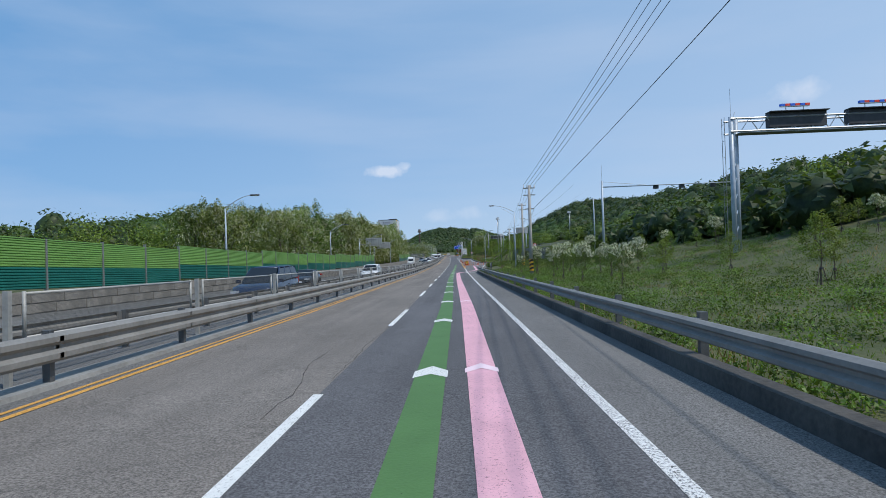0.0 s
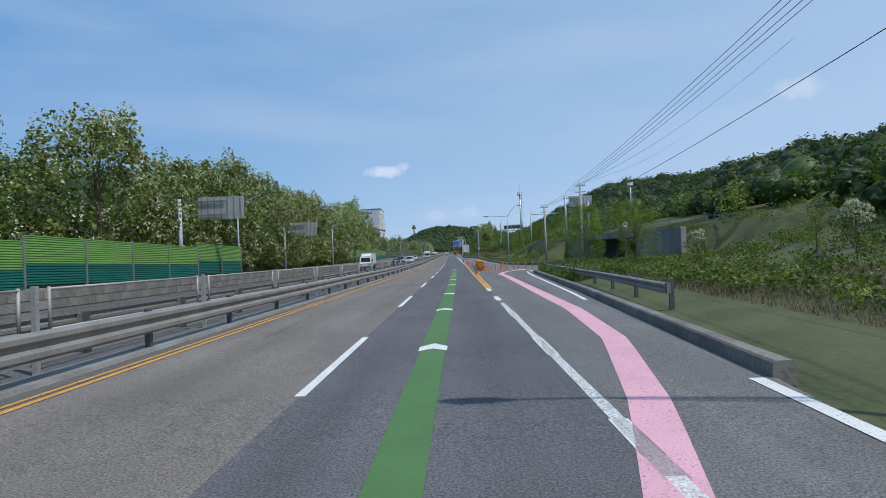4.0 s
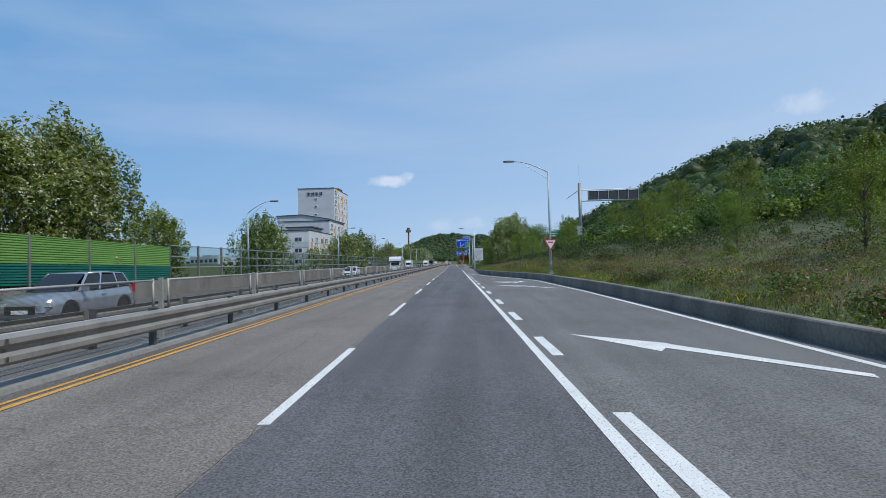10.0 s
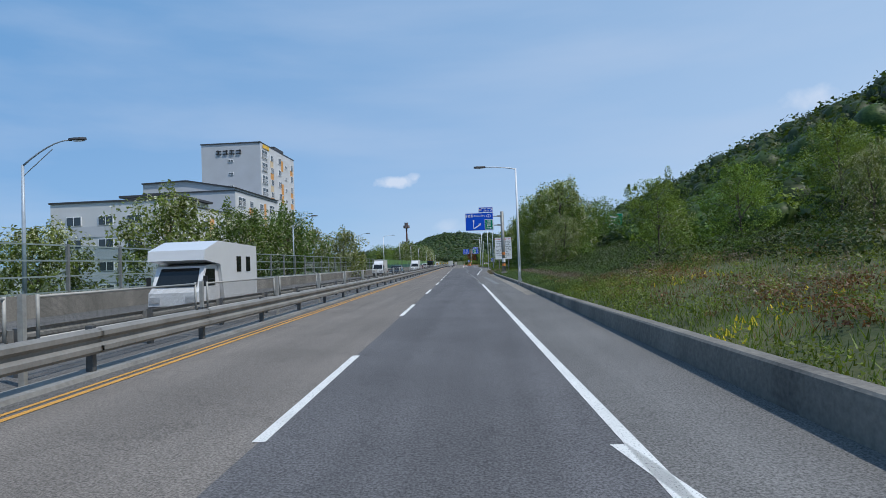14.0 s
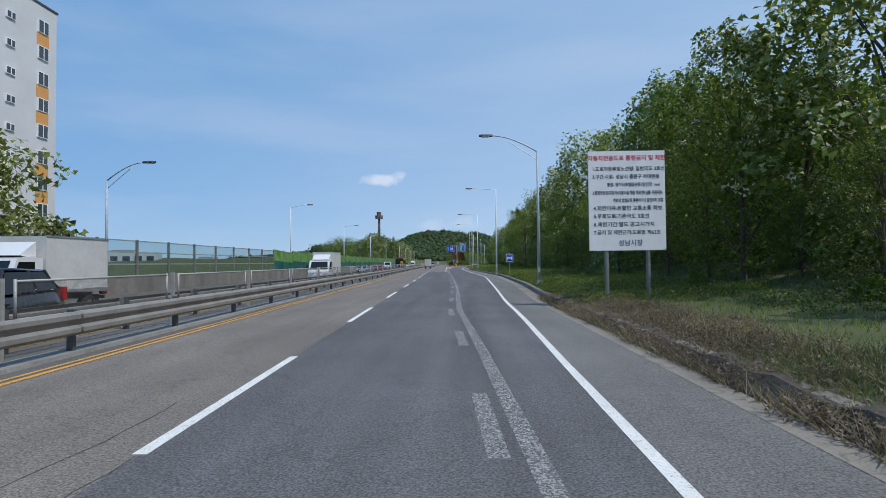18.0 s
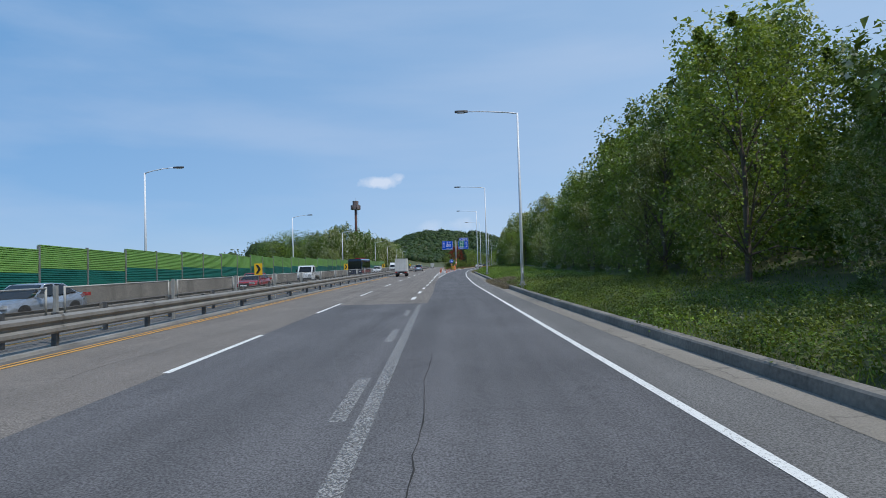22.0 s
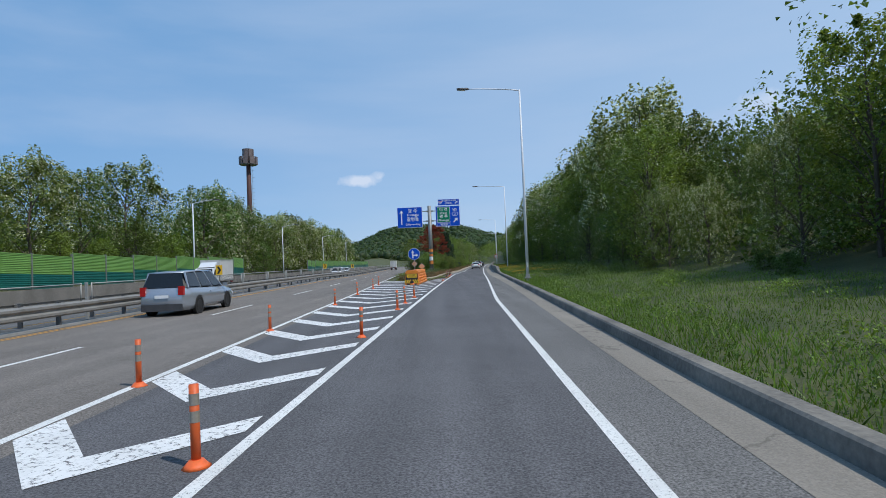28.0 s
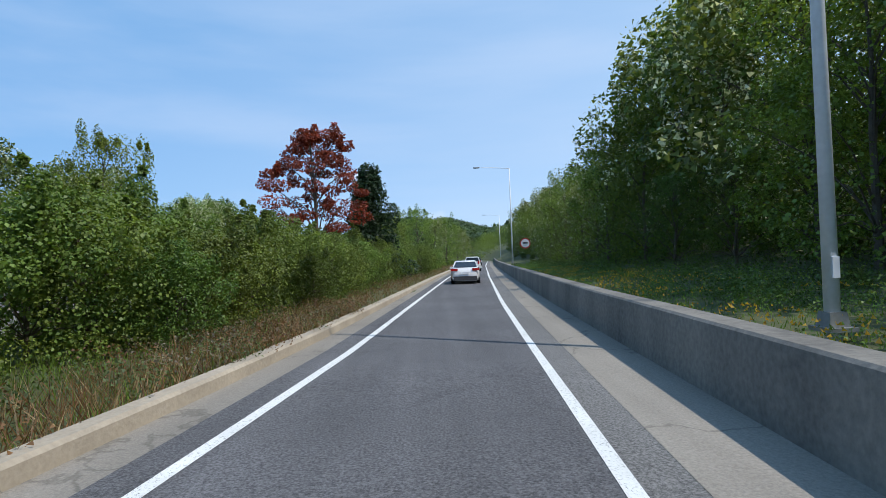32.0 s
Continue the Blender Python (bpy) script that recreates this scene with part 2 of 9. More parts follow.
def road_mat(name, base, crack, stain, fine=55.0, stones=0.5):
    """Asphalt: aggregate, patches along the way of travel, dark cracks."""
    m = mat(name, base, rough=0.9, var=0.16, scale=0.35, fine=fine, bump=0.55, spec=0.3)
    n, l = m.node_tree.nodes, m.node_tree.links
    b = n["Principled BSDF"]
    was = b.inputs["Base Color"].links[0].from_socket
    tc = n.new("ShaderNodeTexCoord")
    mp = n.new("ShaderNodeMapping")
    mp.inputs["Scale"].default_value = (1.3, 0.05, 1)
    l.new(tc.outputs["Object"], mp.inputs["Vector"])
    lo = n.new("ShaderNodeTexNoise")
    lo.inputs["Scale"].default_value, lo.inputs["Detail"].default_value = 1.0, 6
    l.new(mp.outputs["Vector"], lo.inputs["Vector"])
    r1 = n.new("ShaderNodeMapRange")
    r1.inputs["From Min"].default_value, r1.inputs["From Max"].default_value = 0.3, 0.7
    r1.inputs["To Min"].default_value, r1.inputs["To Max"].default_value = 1 - stain, 1 + stain
    l.new(lo.outputs["Fac"], r1.inputs["Value"])
    sp = n.new("ShaderNodeTexNoise")   # light and dark stones
    sp.inputs["Scale"].default_value, sp.inputs["Detail"].default_value = 40, 3
    sp.inputs["Roughness"].default_value = 0.78
    l.new(tc.outputs["Object"], sp.inputs["Vector"])
    r3 = n.new("ShaderNodeMapRange")
    r3.inputs["From Min"].default_value, r3.inputs["From Max"].default_value = 0.37, 0.63
    r3.inputs["To Min"].default_value, r3.inputs["To Max"].default_value = 1 - stones, 1 + stones
    l.new(sp.outputs["Fac"], r3.inputs["Value"])
    mu = n.new("ShaderNodeMath")
    mu.operation = "MULTIPLY"
    l.new(r1.outputs["Result"], mu.inputs[0])
    l.new(r3.outputs["Result"], mu.inputs[1])
    fac = mu.outputs["Value"]
    if crack:
        vo = n.new("ShaderNodeTexVoronoi")
        vo.feature = "DISTANCE_TO_EDGE"
        vo.inputs["Scale"].default_value = 0.35
        wob = n.new("ShaderNodeTexNoise")
        wob.inputs["Scale"].default_value, wob.inputs["Detail"].default_value = 1.6, 6
        l.new(tc.outputs["Object"], wob.inputs["Vector"])
        ad = n.new("ShaderNodeVectorMath")
        ad.operation = "MULTIPLY_ADD"
        ad.inputs[1].default_value = (1.6, 1.6, 1.6)
        l.new(wob.outputs["Color"], ad.inputs[0])
        l.new(tc.outputs["Object"], ad.inputs[2])
        l.new(ad.outputs["Vector"], vo.inputs["Vector"])
        r2 = n.new("ShaderNodeMapRange")
        r2.inputs["From Min"].default_value, r2.inputs["From Max"].default_value = 0.004, 0.016
        r2.inputs["To Min"].default_value = 1 - crack
        l.new(vo.outputs["Distance"], r2.inputs["Value"])
        m2 = n.new("ShaderNodeMath")
        m2.operation = "MULTIPLY"
        l.new(fac, m2.inputs[0])
        l.new(r2.outputs["Result"], m2.inputs[1])
        fac = m2.outputs["Value"]
    hv = n.new("ShaderNodeHueSaturation")
    l.new(fac, hv.inputs["Value"])
    l.new(was, hv.inputs["Color"])
    l.new(hv.outputs["Color"], b.inputs["Base Color"])
    return m


def paint_mat(name, base, wear, grain=14):
    """Road paint, worn through to bare asphalt in places."""
    m = mat(name, base, rough=0.75, var=0.12, scale=1.5, fine=30, bump=0.3)
    n, l = m.node_tree.nodes, m.node_tree.links
    b, out = n["Principled BSDF"], n["Material Output"]
    tc = n.new("ShaderNodeTexCoord")
    nz = n.new("ShaderNodeTexNoise")
    nz.inputs["Scale"].default_value, nz.inputs["Detail"].default_value, nz.inputs["Roughness"].default_value = grain, 8, 0.75
    l.new(tc.outputs["Object"], nz.inputs["Vector"])
    mr = n.new("ShaderNodeMapRange")
    mr.inputs["From Min"].default_value, mr.inputs["From Max"].default_value = wear - 0.05, wear + 0.05
    l.new(nz.outputs["Fac"], mr.inputs["Value"])
    tr, mx = n.new("ShaderNodeBsdfTransparent"), n.new("ShaderNodeMixShader")
    l.new(mr.outputs["Result"], mx.inputs["Fac"])
    l.new(tr.outputs["BSDF"], mx.inputs[1])
    l.new(b.outputs["BSDF"], mx.inputs[2])
    l.new(mx.outputs["Shader"], out.inputs["Surface"])
    return m


def leaf_mat(name, base, tint, island=0.35):
    m = mat(name, base, rough=0.5, var=0.35, scale=0.5, fine=4, bump=0, tint=tint, island=island, random_id=0.16, spec=0.35)
    n, l = m.node_tree.nodes, m.node_tree.links
    b, out = n["Principled BSDF"], n["Material Output"]
    src = b.inputs["Base Color"].links[0].from_socket
    inf, mr, hv = n.new("ShaderNodeObjectInfo"), n.new("ShaderNodeMapRange"), n.new("ShaderNodeHueSaturation")
    mr.inputs["To Min"].default_value, mr.inputs["To Max"].default_value = 0.482, 0.512
    l.new(inf.outputs["Random"], mr.inputs["Value"])
    l.new(mr.outputs["Result"], hv.inputs["Hue"])
    l.new(src, hv.inputs["Color"])
    l.new(hv.outputs["Color"], b.inputs["Base Color"])
    tl, mx, warm = n.new("ShaderNodeBsdfTranslucent"), n.new("ShaderNodeMixShader"), n.new("ShaderNodeMix")
    warm.data_type, warm.blend_type = "RGBA", "MULTIPLY"
    warm.inputs["Factor"].default_value = 1.0
    warm.inputs["B"].default_value = (1.35, 1.3, 0.6, 1)
    l.new(hv.outputs["Color"], warm.inputs["A"])
    l.new(warm.outputs["Result"], tl.inputs["Color"])
    mx.inputs["Fac"].default_value = 0.35
    l.new(b.outputs["BSDF"], mx.inputs[1])
    l.new(tl.outputs["BSDF"], mx.inputs[2])
    l.new(mx.outputs["Shader"], out.inputs["Surface"])
    return m


def glass_mat(name, tint, clear):
    m = bpy.data.materials.new(name)
    m.use_nodes = True
    n, l = m.node_tree.nodes, m.node_tree.links
    out = n["Material Output"]
    n.remove(n["Principled BSDF"])
    tr, gl, mx, fr = n.new("ShaderNodeBsdfTransparent"), n.new("ShaderNodeBsdfGlossy"), n.new("ShaderNodeMixShader"), n.new("ShaderNodeFresnel")
    tr.inputs["Color"].default_value = (*[c * clear for c in tint], 1)
    gl.inputs["Roughness"].default_value = 0.03
    fr.inputs["IOR"].default_value = 1.3
    l.new(fr.outputs["Fac"], mx.inputs["Fac"])
    l.new(tr.outputs["BSDF"], mx.inputs[1])
    l.new(gl.outputs["BSDF"], mx.inputs[2])
    l.new(mx.outputs["Shader"], out.inputs["Surface"])
    return m


def mesh_screen_mat(name, base, cell, wire):
    """Woven wire: real-size holes cut by two rows of bars."""
    m = mat(name, base, rough=0.8, metal=0.0, var=0.2, bump=0)
    n, l = m.node_tree.nodes, m.node_tree.links
    b, out = n["Principled BSDF"], n["Material Output"]
    tc, se = n.new("ShaderNodeTexCoord"), n.new("ShaderNodeSeparateXYZ")
    l.new(tc.outputs["Object"], se.inputs["Vector"])
    bars = []
    for s in ("Y", "Z"):
        mo, lt = n.new("ShaderNodeMath"), n.new("ShaderNodeMath")
        mo.operation, lt.operation = "PINGPONG", "LESS_THAN"
        mo.inputs[1].default_value, lt.inputs[1].default_value = cell / 2, wire / 2
        l.new(se.outputs[s], mo.inputs[0])
        l.new(mo.outputs["Value"], lt.inputs[0])
        bars.append(lt)
    mx2 = n.new("ShaderNodeMath")
    mx2.operation = "MAXIMUM"
    l.new(bars[0].outputs["Value"], mx2.inputs[0])
    l.new(bars[1].outputs["Value"], mx2.inputs[1])
    tr, mx = n.new("ShaderNodeBsdfTransparent"), n.new("ShaderNodeMixShader")
    l.new(mx2.outputs["Value"], mx.inputs["Fac"])
    l.new(tr.outputs["BSDF"], mx.inputs[1])
    l.new(b.outputs["BSDF"], mx.inputs[2])
    l.new(mx.outputs["Shader"], out.inputs["Surface"])
    return m


def glow_mat(name, colour, strength):
    m = bpy.data.materials.new(name)
    m.use_nodes = True
    b = m.node_tree.nodes["Principled BSDF"]
    b.inputs["Base Color"].default_value = (*colour, 1)
    b.inputs["Emission Color"].default_value = (*colour, 1)
    b.inputs["Emission Strength"].default_value = strength
    return m


asphalt_brown = road_mat("asphalt_old_brown", (0.188, 0.168, 0.148), 0.16, 0.14)
asphalt_dark = road_mat("asphalt_dark", (0.118, 0.116, 0.12), 0.12, 0.16)
asphalt_mid = road_mat("asphalt_grey", (0.135, 0.132, 0.127), 0.18, 0.12)
asphalt_pale = road_mat("asphalt_pale", (0.158, 0.153, 0.146), 0.1, 0.14)
gutter_mat = road_mat("concrete_gutter", (0.25, 0.225, 0.19), 0.3, 0.15, 30, 0.14)
white_paint = paint_mat("road_paint_white", (0.72, 0.72, 0.69), 0.40, 45)
thin_paint = paint_mat("road_paint_thin", (0.70, 0.70, 0.68), 0.455, 40)
worn_paint = paint_mat("road_paint_worn", (0.33, 0.33, 0.32), 0.5, 38)
yellow_paint = paint_mat("road_paint_yellow", (0.66, 0.34, 0.07), 0.42, 45)
green_paint = paint_mat("road_paint_green", (0.078, 0.175, 0.05), 0.30)
pink_paint = paint_mat("road_paint_pink", (0.72, 0.39, 0.45), 0.385, 40)
pale_pink = paint_mat("road_paint_pale", (0.80, 0.62, 0.66), 0.34)
concrete = mat("concrete", (0.27, 0.26, 0.235), 0.9, var=0.35, scale=0.9, fine=18, bump=0.4, streak=0.25)
concrete_old = mat("concrete_old", (0.22, 0.205, 0.18), 0.92, var=0.45, scale=0.7, fine=12, bump=0.4, streak=0.3)
# stained concrete, with the shade of its sunless road face in the colour
kerb_concrete_shade = mat("kerb_concrete_shade", (0.15, 0.143, 0.13), 0.92, var=0.5, scale=0.6, fine=14, bump=0.5, streak=0.3, tint=(0.19, 0.175, 0.15))
concrete_dark = mat("concrete_dark", (0.235, 0.23, 0.215), 0.92, var=0.4, scale=0.8, fine=14, bump=0.4, streak=0.2)
concrete_tan = mat("concrete_tan", (0.40, 0.34, 0.26), 0.9, var=0.25, scale=0.8, fine=18, bump=0.4)
galv = mat("galvanised_steel", (0.50, 0.51, 0.52), 0.42, 0.75, var=0.15, scale=2, fine=20, bump=0.03)
galv_dull = mat("weathered_steel", (0.27, 0.275, 0.265), 0.55, 0.55, var=0.3, scale=1.2, fine=14, bump=0.05)
rail_mat = mat("guardrail_steel", (0.24, 0.235, 0.22), 0.7, 0.2, var=0.25, scale=1.2, fine=16, bump=0.05)
rail_dark = mat("guardrail_post_steel", (0.14, 0.145, 0.15), 0.55, 0.6, var=0.3, bump=0.05)
pole_paint = mat("pole_pale_grey", (0.74, 0.76, 0.79), 0.4, 0.0, var=0.12, scale=1.5, fine=12, bump=0.02)
pole_blue = mat("pole_blue_grey", (0.40, 0.46, 0.52), 0.45, 0.15, var=0.15, bump=0.02)
pole_concrete = mat("utility_pole_concrete", (0.36, 0.35, 0.33), 0.85, var=0.2, scale=2, fine=25, bump=0.2)
# tar, made darker still: the guardrail's shadow on the kerb is in this colour
kerb_tar_shade = mat("tarred_concrete_shade", (0.042, 0.041, 0.04), 0.85, var=0.5, scale=0.9, fine=14, bump=0.4, streak=0.2, tint=(0.075, 0.07, 0.062))
panel_green = mat("barrier_light_green", (0.19, 0.37, 0.09), 0.5, 0.1, var=0.12, scale=0.6, fine=8, bump=0.03, random_id=0.06)
panel_teal = mat("barrier_teal", (0.012, 0.145, 0.115), 0.45, 0.1, var=0.18, scale=0.6, fine=8, bump=0.03, random_id=0.06)
black = mat("black_plastic", (0.02, 0.02, 0.021), 0.5, var=0.3, bump=0.02)
dark_grey = mat("dark_grey", (0.055, 0.056, 0.06), 0.6, var=0.3, bump=0.05)
white_wall = mat("white_render_wall", (0.62, 0.63, 0.64), 0.85, var=0.08, scale=0.4, fine=9, bump=0.05)
pale_wall = mat("grey_render_wall", (0.52, 0.54, 0.57), 0.85, var=0.08, scale=0.4, fine=9, bump=0.05)
grey_wall = mat("dark_grey_wall", (0.27, 0.28, 0.30), 0.85, var=0.1, scale=0.4, fine=9, bump=0.05)
orange_wall = mat("orange_panel", (0.68, 0.33, 0.10), 0.7, var=0.1, bump=0.03)
sand_wall = mat("sand_panel", (0.66, 0.52, 0.34), 0.7, var=0.1, bump=0.03)
window_dark = mat("window_glass_dark", (0.05, 0.065, 0.075), 0.08, 0.0, var=0.3, scale=0.3, fine=1, bump=0)
car_glass = mat("car_glass", (0.012, 0.014, 0.016), 0.05, 0.0, var=0.2, scale=0.3, fine=1, bump=0)
orange = mat("orange_plastic", (0.72, 0.13, 0.03), 0.5, var=0.18, scale=3, fine=30, bump=0.05, random_id=0.15)
orange_bright = mat("barrier_orange", (0.72, 0.22, 0.022), 0.5, var=0.14, scale=2, fine=20, bump=0.06)
sign_yellow = mat("sign_yellow", (0.85, 0.50, 0.02), 0.45, var=0.08, bump=0)
sign_orange = mat("sign_orange", (0.80, 0.27, 0.015), 0.45, var=0.08, bump=0)
sign_blue = mat("sign_blue", (0.006, 0.085, 0.58), 0.6, var=0.08, scale=0.7, bump=0, spec=0.15)
sign_green = mat("sign_green", (0.004, 0.22, 0.12), 0.6, var=0.08, scale=0.7, bump=0, spec=0.15)
sign_white = mat("sign_white", (0.82, 0.83, 0.84), 0.45, var=0.06, bump=0)
sign_silver = mat("sign_silver", (0.50, 0.50, 0.48), 0.5, 0.1, var=0.1, bump=0)
sign_red = mat("sign_red", (0.65, 0.03, 0.03), 0.45, var=0.1, bump=0)
sign_back = mat("sign_back_metal", (0.46, 0.47, 0.46), 0.5, 0.4, var=0.2, scale=0.8, bump=0.02)
bark = mat("bark", (0.11, 0.085, 0.065), 0.9, var=0.35, scale=3, fine=25, bump=0.6)
leaf_locust = leaf_mat("leaf_locust", (0.10, 0.15, 0.035), (0.20, 0.25, 0.065))
leaf_deep = leaf_mat("leaf_deep_green", (0.052, 0.095, 0.018), (0.115, 0.175, 0.034))
leaf_fresh = leaf_mat("leaf_fresh_green", (0.10, 0.16, 0.026), (0.19, 0.26, 0.046))
leaf_woods = leaf_mat("leaf_woods_green", (0.028, 0.05, 0.015), (0.058, 0.086, 0.024))
leaf_hedge = leaf_mat("leaf_hedge_green", (0.085, 0.14, 0.028), (0.17, 0.235, 0.05))
leaf_pine = leaf_mat("pine_needles", (0.018, 0.045, 0.022), (0.03, 0.065, 0.03))
leaf_red = leaf_mat("leaf_maple_red", (0.13, 0.021, 0.016), (0.25, 0.042, 0.024))
leaf_slope = leaf_mat("leaf_slope_green", (0.036, 0.066, 0.015), (0.078, 0.122, 0.026))
blossom = leaf_mat("white_blossom", (0.58, 0.60, 0.44), (0.76, 0.76, 0.62), 0.15)
fringe = leaf_mat("fringe_white", (0.70, 0.72, 0.66), (0.84, 0.85, 0.80), 0.1)
grass_mat = leaf_mat("grass", (0.085, 0.15, 0.02), (0.15, 0.235, 0.038), 0.4)
grass_lush = leaf_mat("grass_lush", (0.085, 0.165, 0.025), (0.14, 0.24, 0.045), 0.4)
dry_grass = leaf_mat("dry_grass", (0.22, 0.16, 0.08), (0.30, 0.22, 0.12), 0.4)
dead_brush = leaf_mat("dead_brush", (0.14, 0.112, 0.08), (0.21, 0.175, 0.13), 0.5)
grass_tall = leaf_mat("grass_grey_green", (0.05, 0.082, 0.026), (0.10, 0.142, 0.052), 0.4)
rust_weed = leaf_mat("russet_weed", (0.15, 0.07, 0.035), (0.20, 0.11, 0.05), 0.4)
pink_flower = leaf_mat("pink_azalea", (0.48, 0.08, 0.15), (0.60, 0.17, 0.24), 0.3)
yellow_flower = leaf_mat("yellow_flower", (0.62, 0.42, 0.03), (0.72, 0.52, 0.06), 0.2)
soil_green = mat("grassy_ground", (0.055, 0.088, 0.02), 0.95, var=0.4, scale=0.5, fine=9, bump=0.8, tint=(0.085, 0.085, 0.036))
soil_dark = mat("root_soil", (0.045, 0.036, 0.028), 0.95, var=0.5, scale=1.5, fine=16, bump=0.9, tint=(0.07, 0.058, 0.044))
soil_brown = mat("bare_soil", (0.16, 0.125, 0.085), 0.95, var=0.4, scale=0.4, fine=8, bump=0.7)


# ---- mesh helpers ----
class M:
    """Vertices and faces of one part."""

    def __init__(self):
        self.v, self.f = [], []

    def box(self, x, y, z, sx, sy, sz, rz=0.0, taper=1.0):
        c, s, k = math.cos(rz), math.sin(rz), len(self.v)
        for dz in (-0.5, 0.5):
            q = 1.0 if dz < 0 else taper
            for ax, ay in ((-0.5, -0.5), (0.5, -0.5), (0.5, 0.5), (-0.5, 0.5)):
                px, py = ax * sx * q, ay * sy * q
                self.v.append((x + px * c - py * s, y + px * s + py * c, z + dz * sz))
        self.f += [(k + 3, k + 2, k + 1, k), (k + 4, k + 5, k + 6, k + 7)] + [(k + i, k + (i + 1) % 4, k + 4 + (i + 1) % 4, k + 4 + i) for i in range(4)]
        return self

    def tube(self, pts, r, seg=8, r1=None, cap=True):
        pts = [Vector(p) for p in pts]
        k, n = len(self.v), len(pts)
        for i, p in enumerate(pts):
            d = (pts[min(i + 1, n - 1)] - pts[max(i - 1, 0)]).normalized()
            a = d.cross(Vector((0, 0, 1)) if abs(d.z) < 0.9 else Vector((0, 1, 0))).normalized()
            b = d.cross(a)
            rr = r if r1 is None else r + (r1 - r) * i / max(1, n - 1)
            for j in range(seg):
                t = 2 * math.pi * j / seg
                self.v.append(tuple(p + a * (rr * math.cos(t)) + b * (rr * math.sin(t))))
        for i in range(n - 1):
            for j in range(seg):
                j2 = (j + 1) % seg
                self.f.append((k + i * seg + j, k + i * seg + j2, k + (i + 1) * seg + j2, k + (i + 1) * seg + j))
        if cap:
            self.f.append(tuple(k + j for j in range(seg))[::-1])
            self.f.append(tuple(k + (n - 1) * seg + j for j in range(seg)))
        return self

    def poly(self, pts):
        k = len(self.v)
        self.v += [tuple(p) for p in pts]
        self.f.append(tuple(range(k, k + len(pts))))
        return self

    def prism(self, outline, a, b, axis="y"):
        """An outline in a plane, extruded from a to b along the axis; outline points are the two other coordinates in order."""
        k, n = len(self.v), len(outline)
        put = {"x": lambda p, t: (t, p[0], p[1]), "y": lambda p, t: (p[0], t, p[1]), "z": lambda p, t: (p[0], p[1], t)}[axis]
        self.v += [put(p, a) for p in outline] + [put(p, b) for p in outline]
        self.f += [tuple(range(k, k + n)), tuple(range(k + 2 * n - 1, k + n - 1, -1))]
        self.f += [(k + i, k + n + i, k + n + (i + 1) % n, k + (i + 1) % n) for i in range(n)]
        return self

    def loft(self, sections, closed=True, cap=True):
        """Joins rings of points."""
        k, n, s = len(self.v), len(sections[0]), len(sections)
        for sec in sections:
            self.v += [tuple(p) for p in sec]
        for i in range(s - 1):
            for j in range(n if closed else n - 1):
                j2 = (j + 1) % n
                self.f.append((k + i * n + j, k + i * n + j2, k + (i + 1) * n + j2, k + (i + 1) * n + j))
        if cap and closed:
            self.f.append(tuple(range(k, k + n))[::-1])
            self.f.append(tuple(range(k + (s - 1) * n, k + s * n)))
        return self

    def mesh(self, name, material, smooth=False):
        me = bpy.data.meshes.new(name)
        me.from_pydata(self.v, [], self.f)
        me.materials.append(material)
        if smooth:
            me.polygons.foreach_set("use_smooth", [True] * len(me.polygons))
        me.update()
        b = bmesh.new()
        b.from_mesh(me)
        bmesh.ops.recalc_face_normals(b, faces=b.faces)
        b.to_mesh(me)
        b.free()
        return me

    def raw(self, name, material):
        me = bpy.data.meshes.new(name)
        me.from_pydata(self.v, [], self.f)
        me.materials.append(material)
        me.update()
        return me


def part(name, m, material, parent, label="", smooth=False):
    """One mesh object under a thing or under a part."""
    ob = new(name, m.mesh(name, material, smooth) if isinstance(m, M) else m)
    ob.parent = parent
    if label:
        ob["label"] = label
    return ob


def put(name, me, parent, m):
    """One more object on a mesh that is there already, at the pose m within its parent."""
    ob = new(name, me)
    ob.parent = parent
    ob.matrix_basis = m
    return ob


def thing(name, label, category, m=None, group="", kind=""):
    e = new(name)
    e.empty_display_size = 0.2
    if m is not None:
        e.matrix_basis = m
    return tagged(e, label, category, group, kind)


def solid(name, m, material, label, category="", kind="structure", group="", smooth=False):
    return tagged(new(name, m.mesh(name, material, smooth) if isinstance(m, M) else m), label, category, group, kind)


def span(a, b, step):
    n = max(1, int(round((b - a) / step)))
    return [a + (b - a) * i / n for i in range(n + 1)]


def strip(m, ys, left, right, lift):
    """A sheet between two lines along the road."""
    k = len(m.v)
    for y in ys:
        m.v += [(left(y), y, zr(y) + lift), (right(y), y, zr(y) + lift)]
    m.f += [(k + 2 * i, k + 2 * i + 1, k + 2 * i + 3, k + 2 * i + 2) for i in range(len(ys) - 1)]
    return m


def along(m, ys, line, outline):
    """An outline (sideways, up) swept along a line beside the road."""
    return m.loft([[(line(y) + a, y, zr(y) + b) for a, b in outline] for y in ys])


def heading(line, y):
    return math.atan2(-(line(y + 1) - line(y - 1)), 2.0)


def word(name, text, size, material, parent, m, depth=0.004, align="CENTER"):
    """Lettering as a mesh."""
    c = bpy.data.curves.new(name, "FONT")
    c.body, c.size, c.align_x, c.align_y, c.extrude = text, size, align, "CENTER", depth
    c.offset = size * 0.016
    tmp = bpy.data.objects.new(name, c)
    me = bpy.data.meshes.new_from_object(tmp)
    bpy.data.objects.remove(tmp)
    me.name = name
    me.materials.clear()
    me.materials.append(material)
    return put(name, me, parent, m)


# ---- ground ----
def ease(u):
    u = max(0.0, min(1.0, u))
    return u * u * (3 - 2 * u)


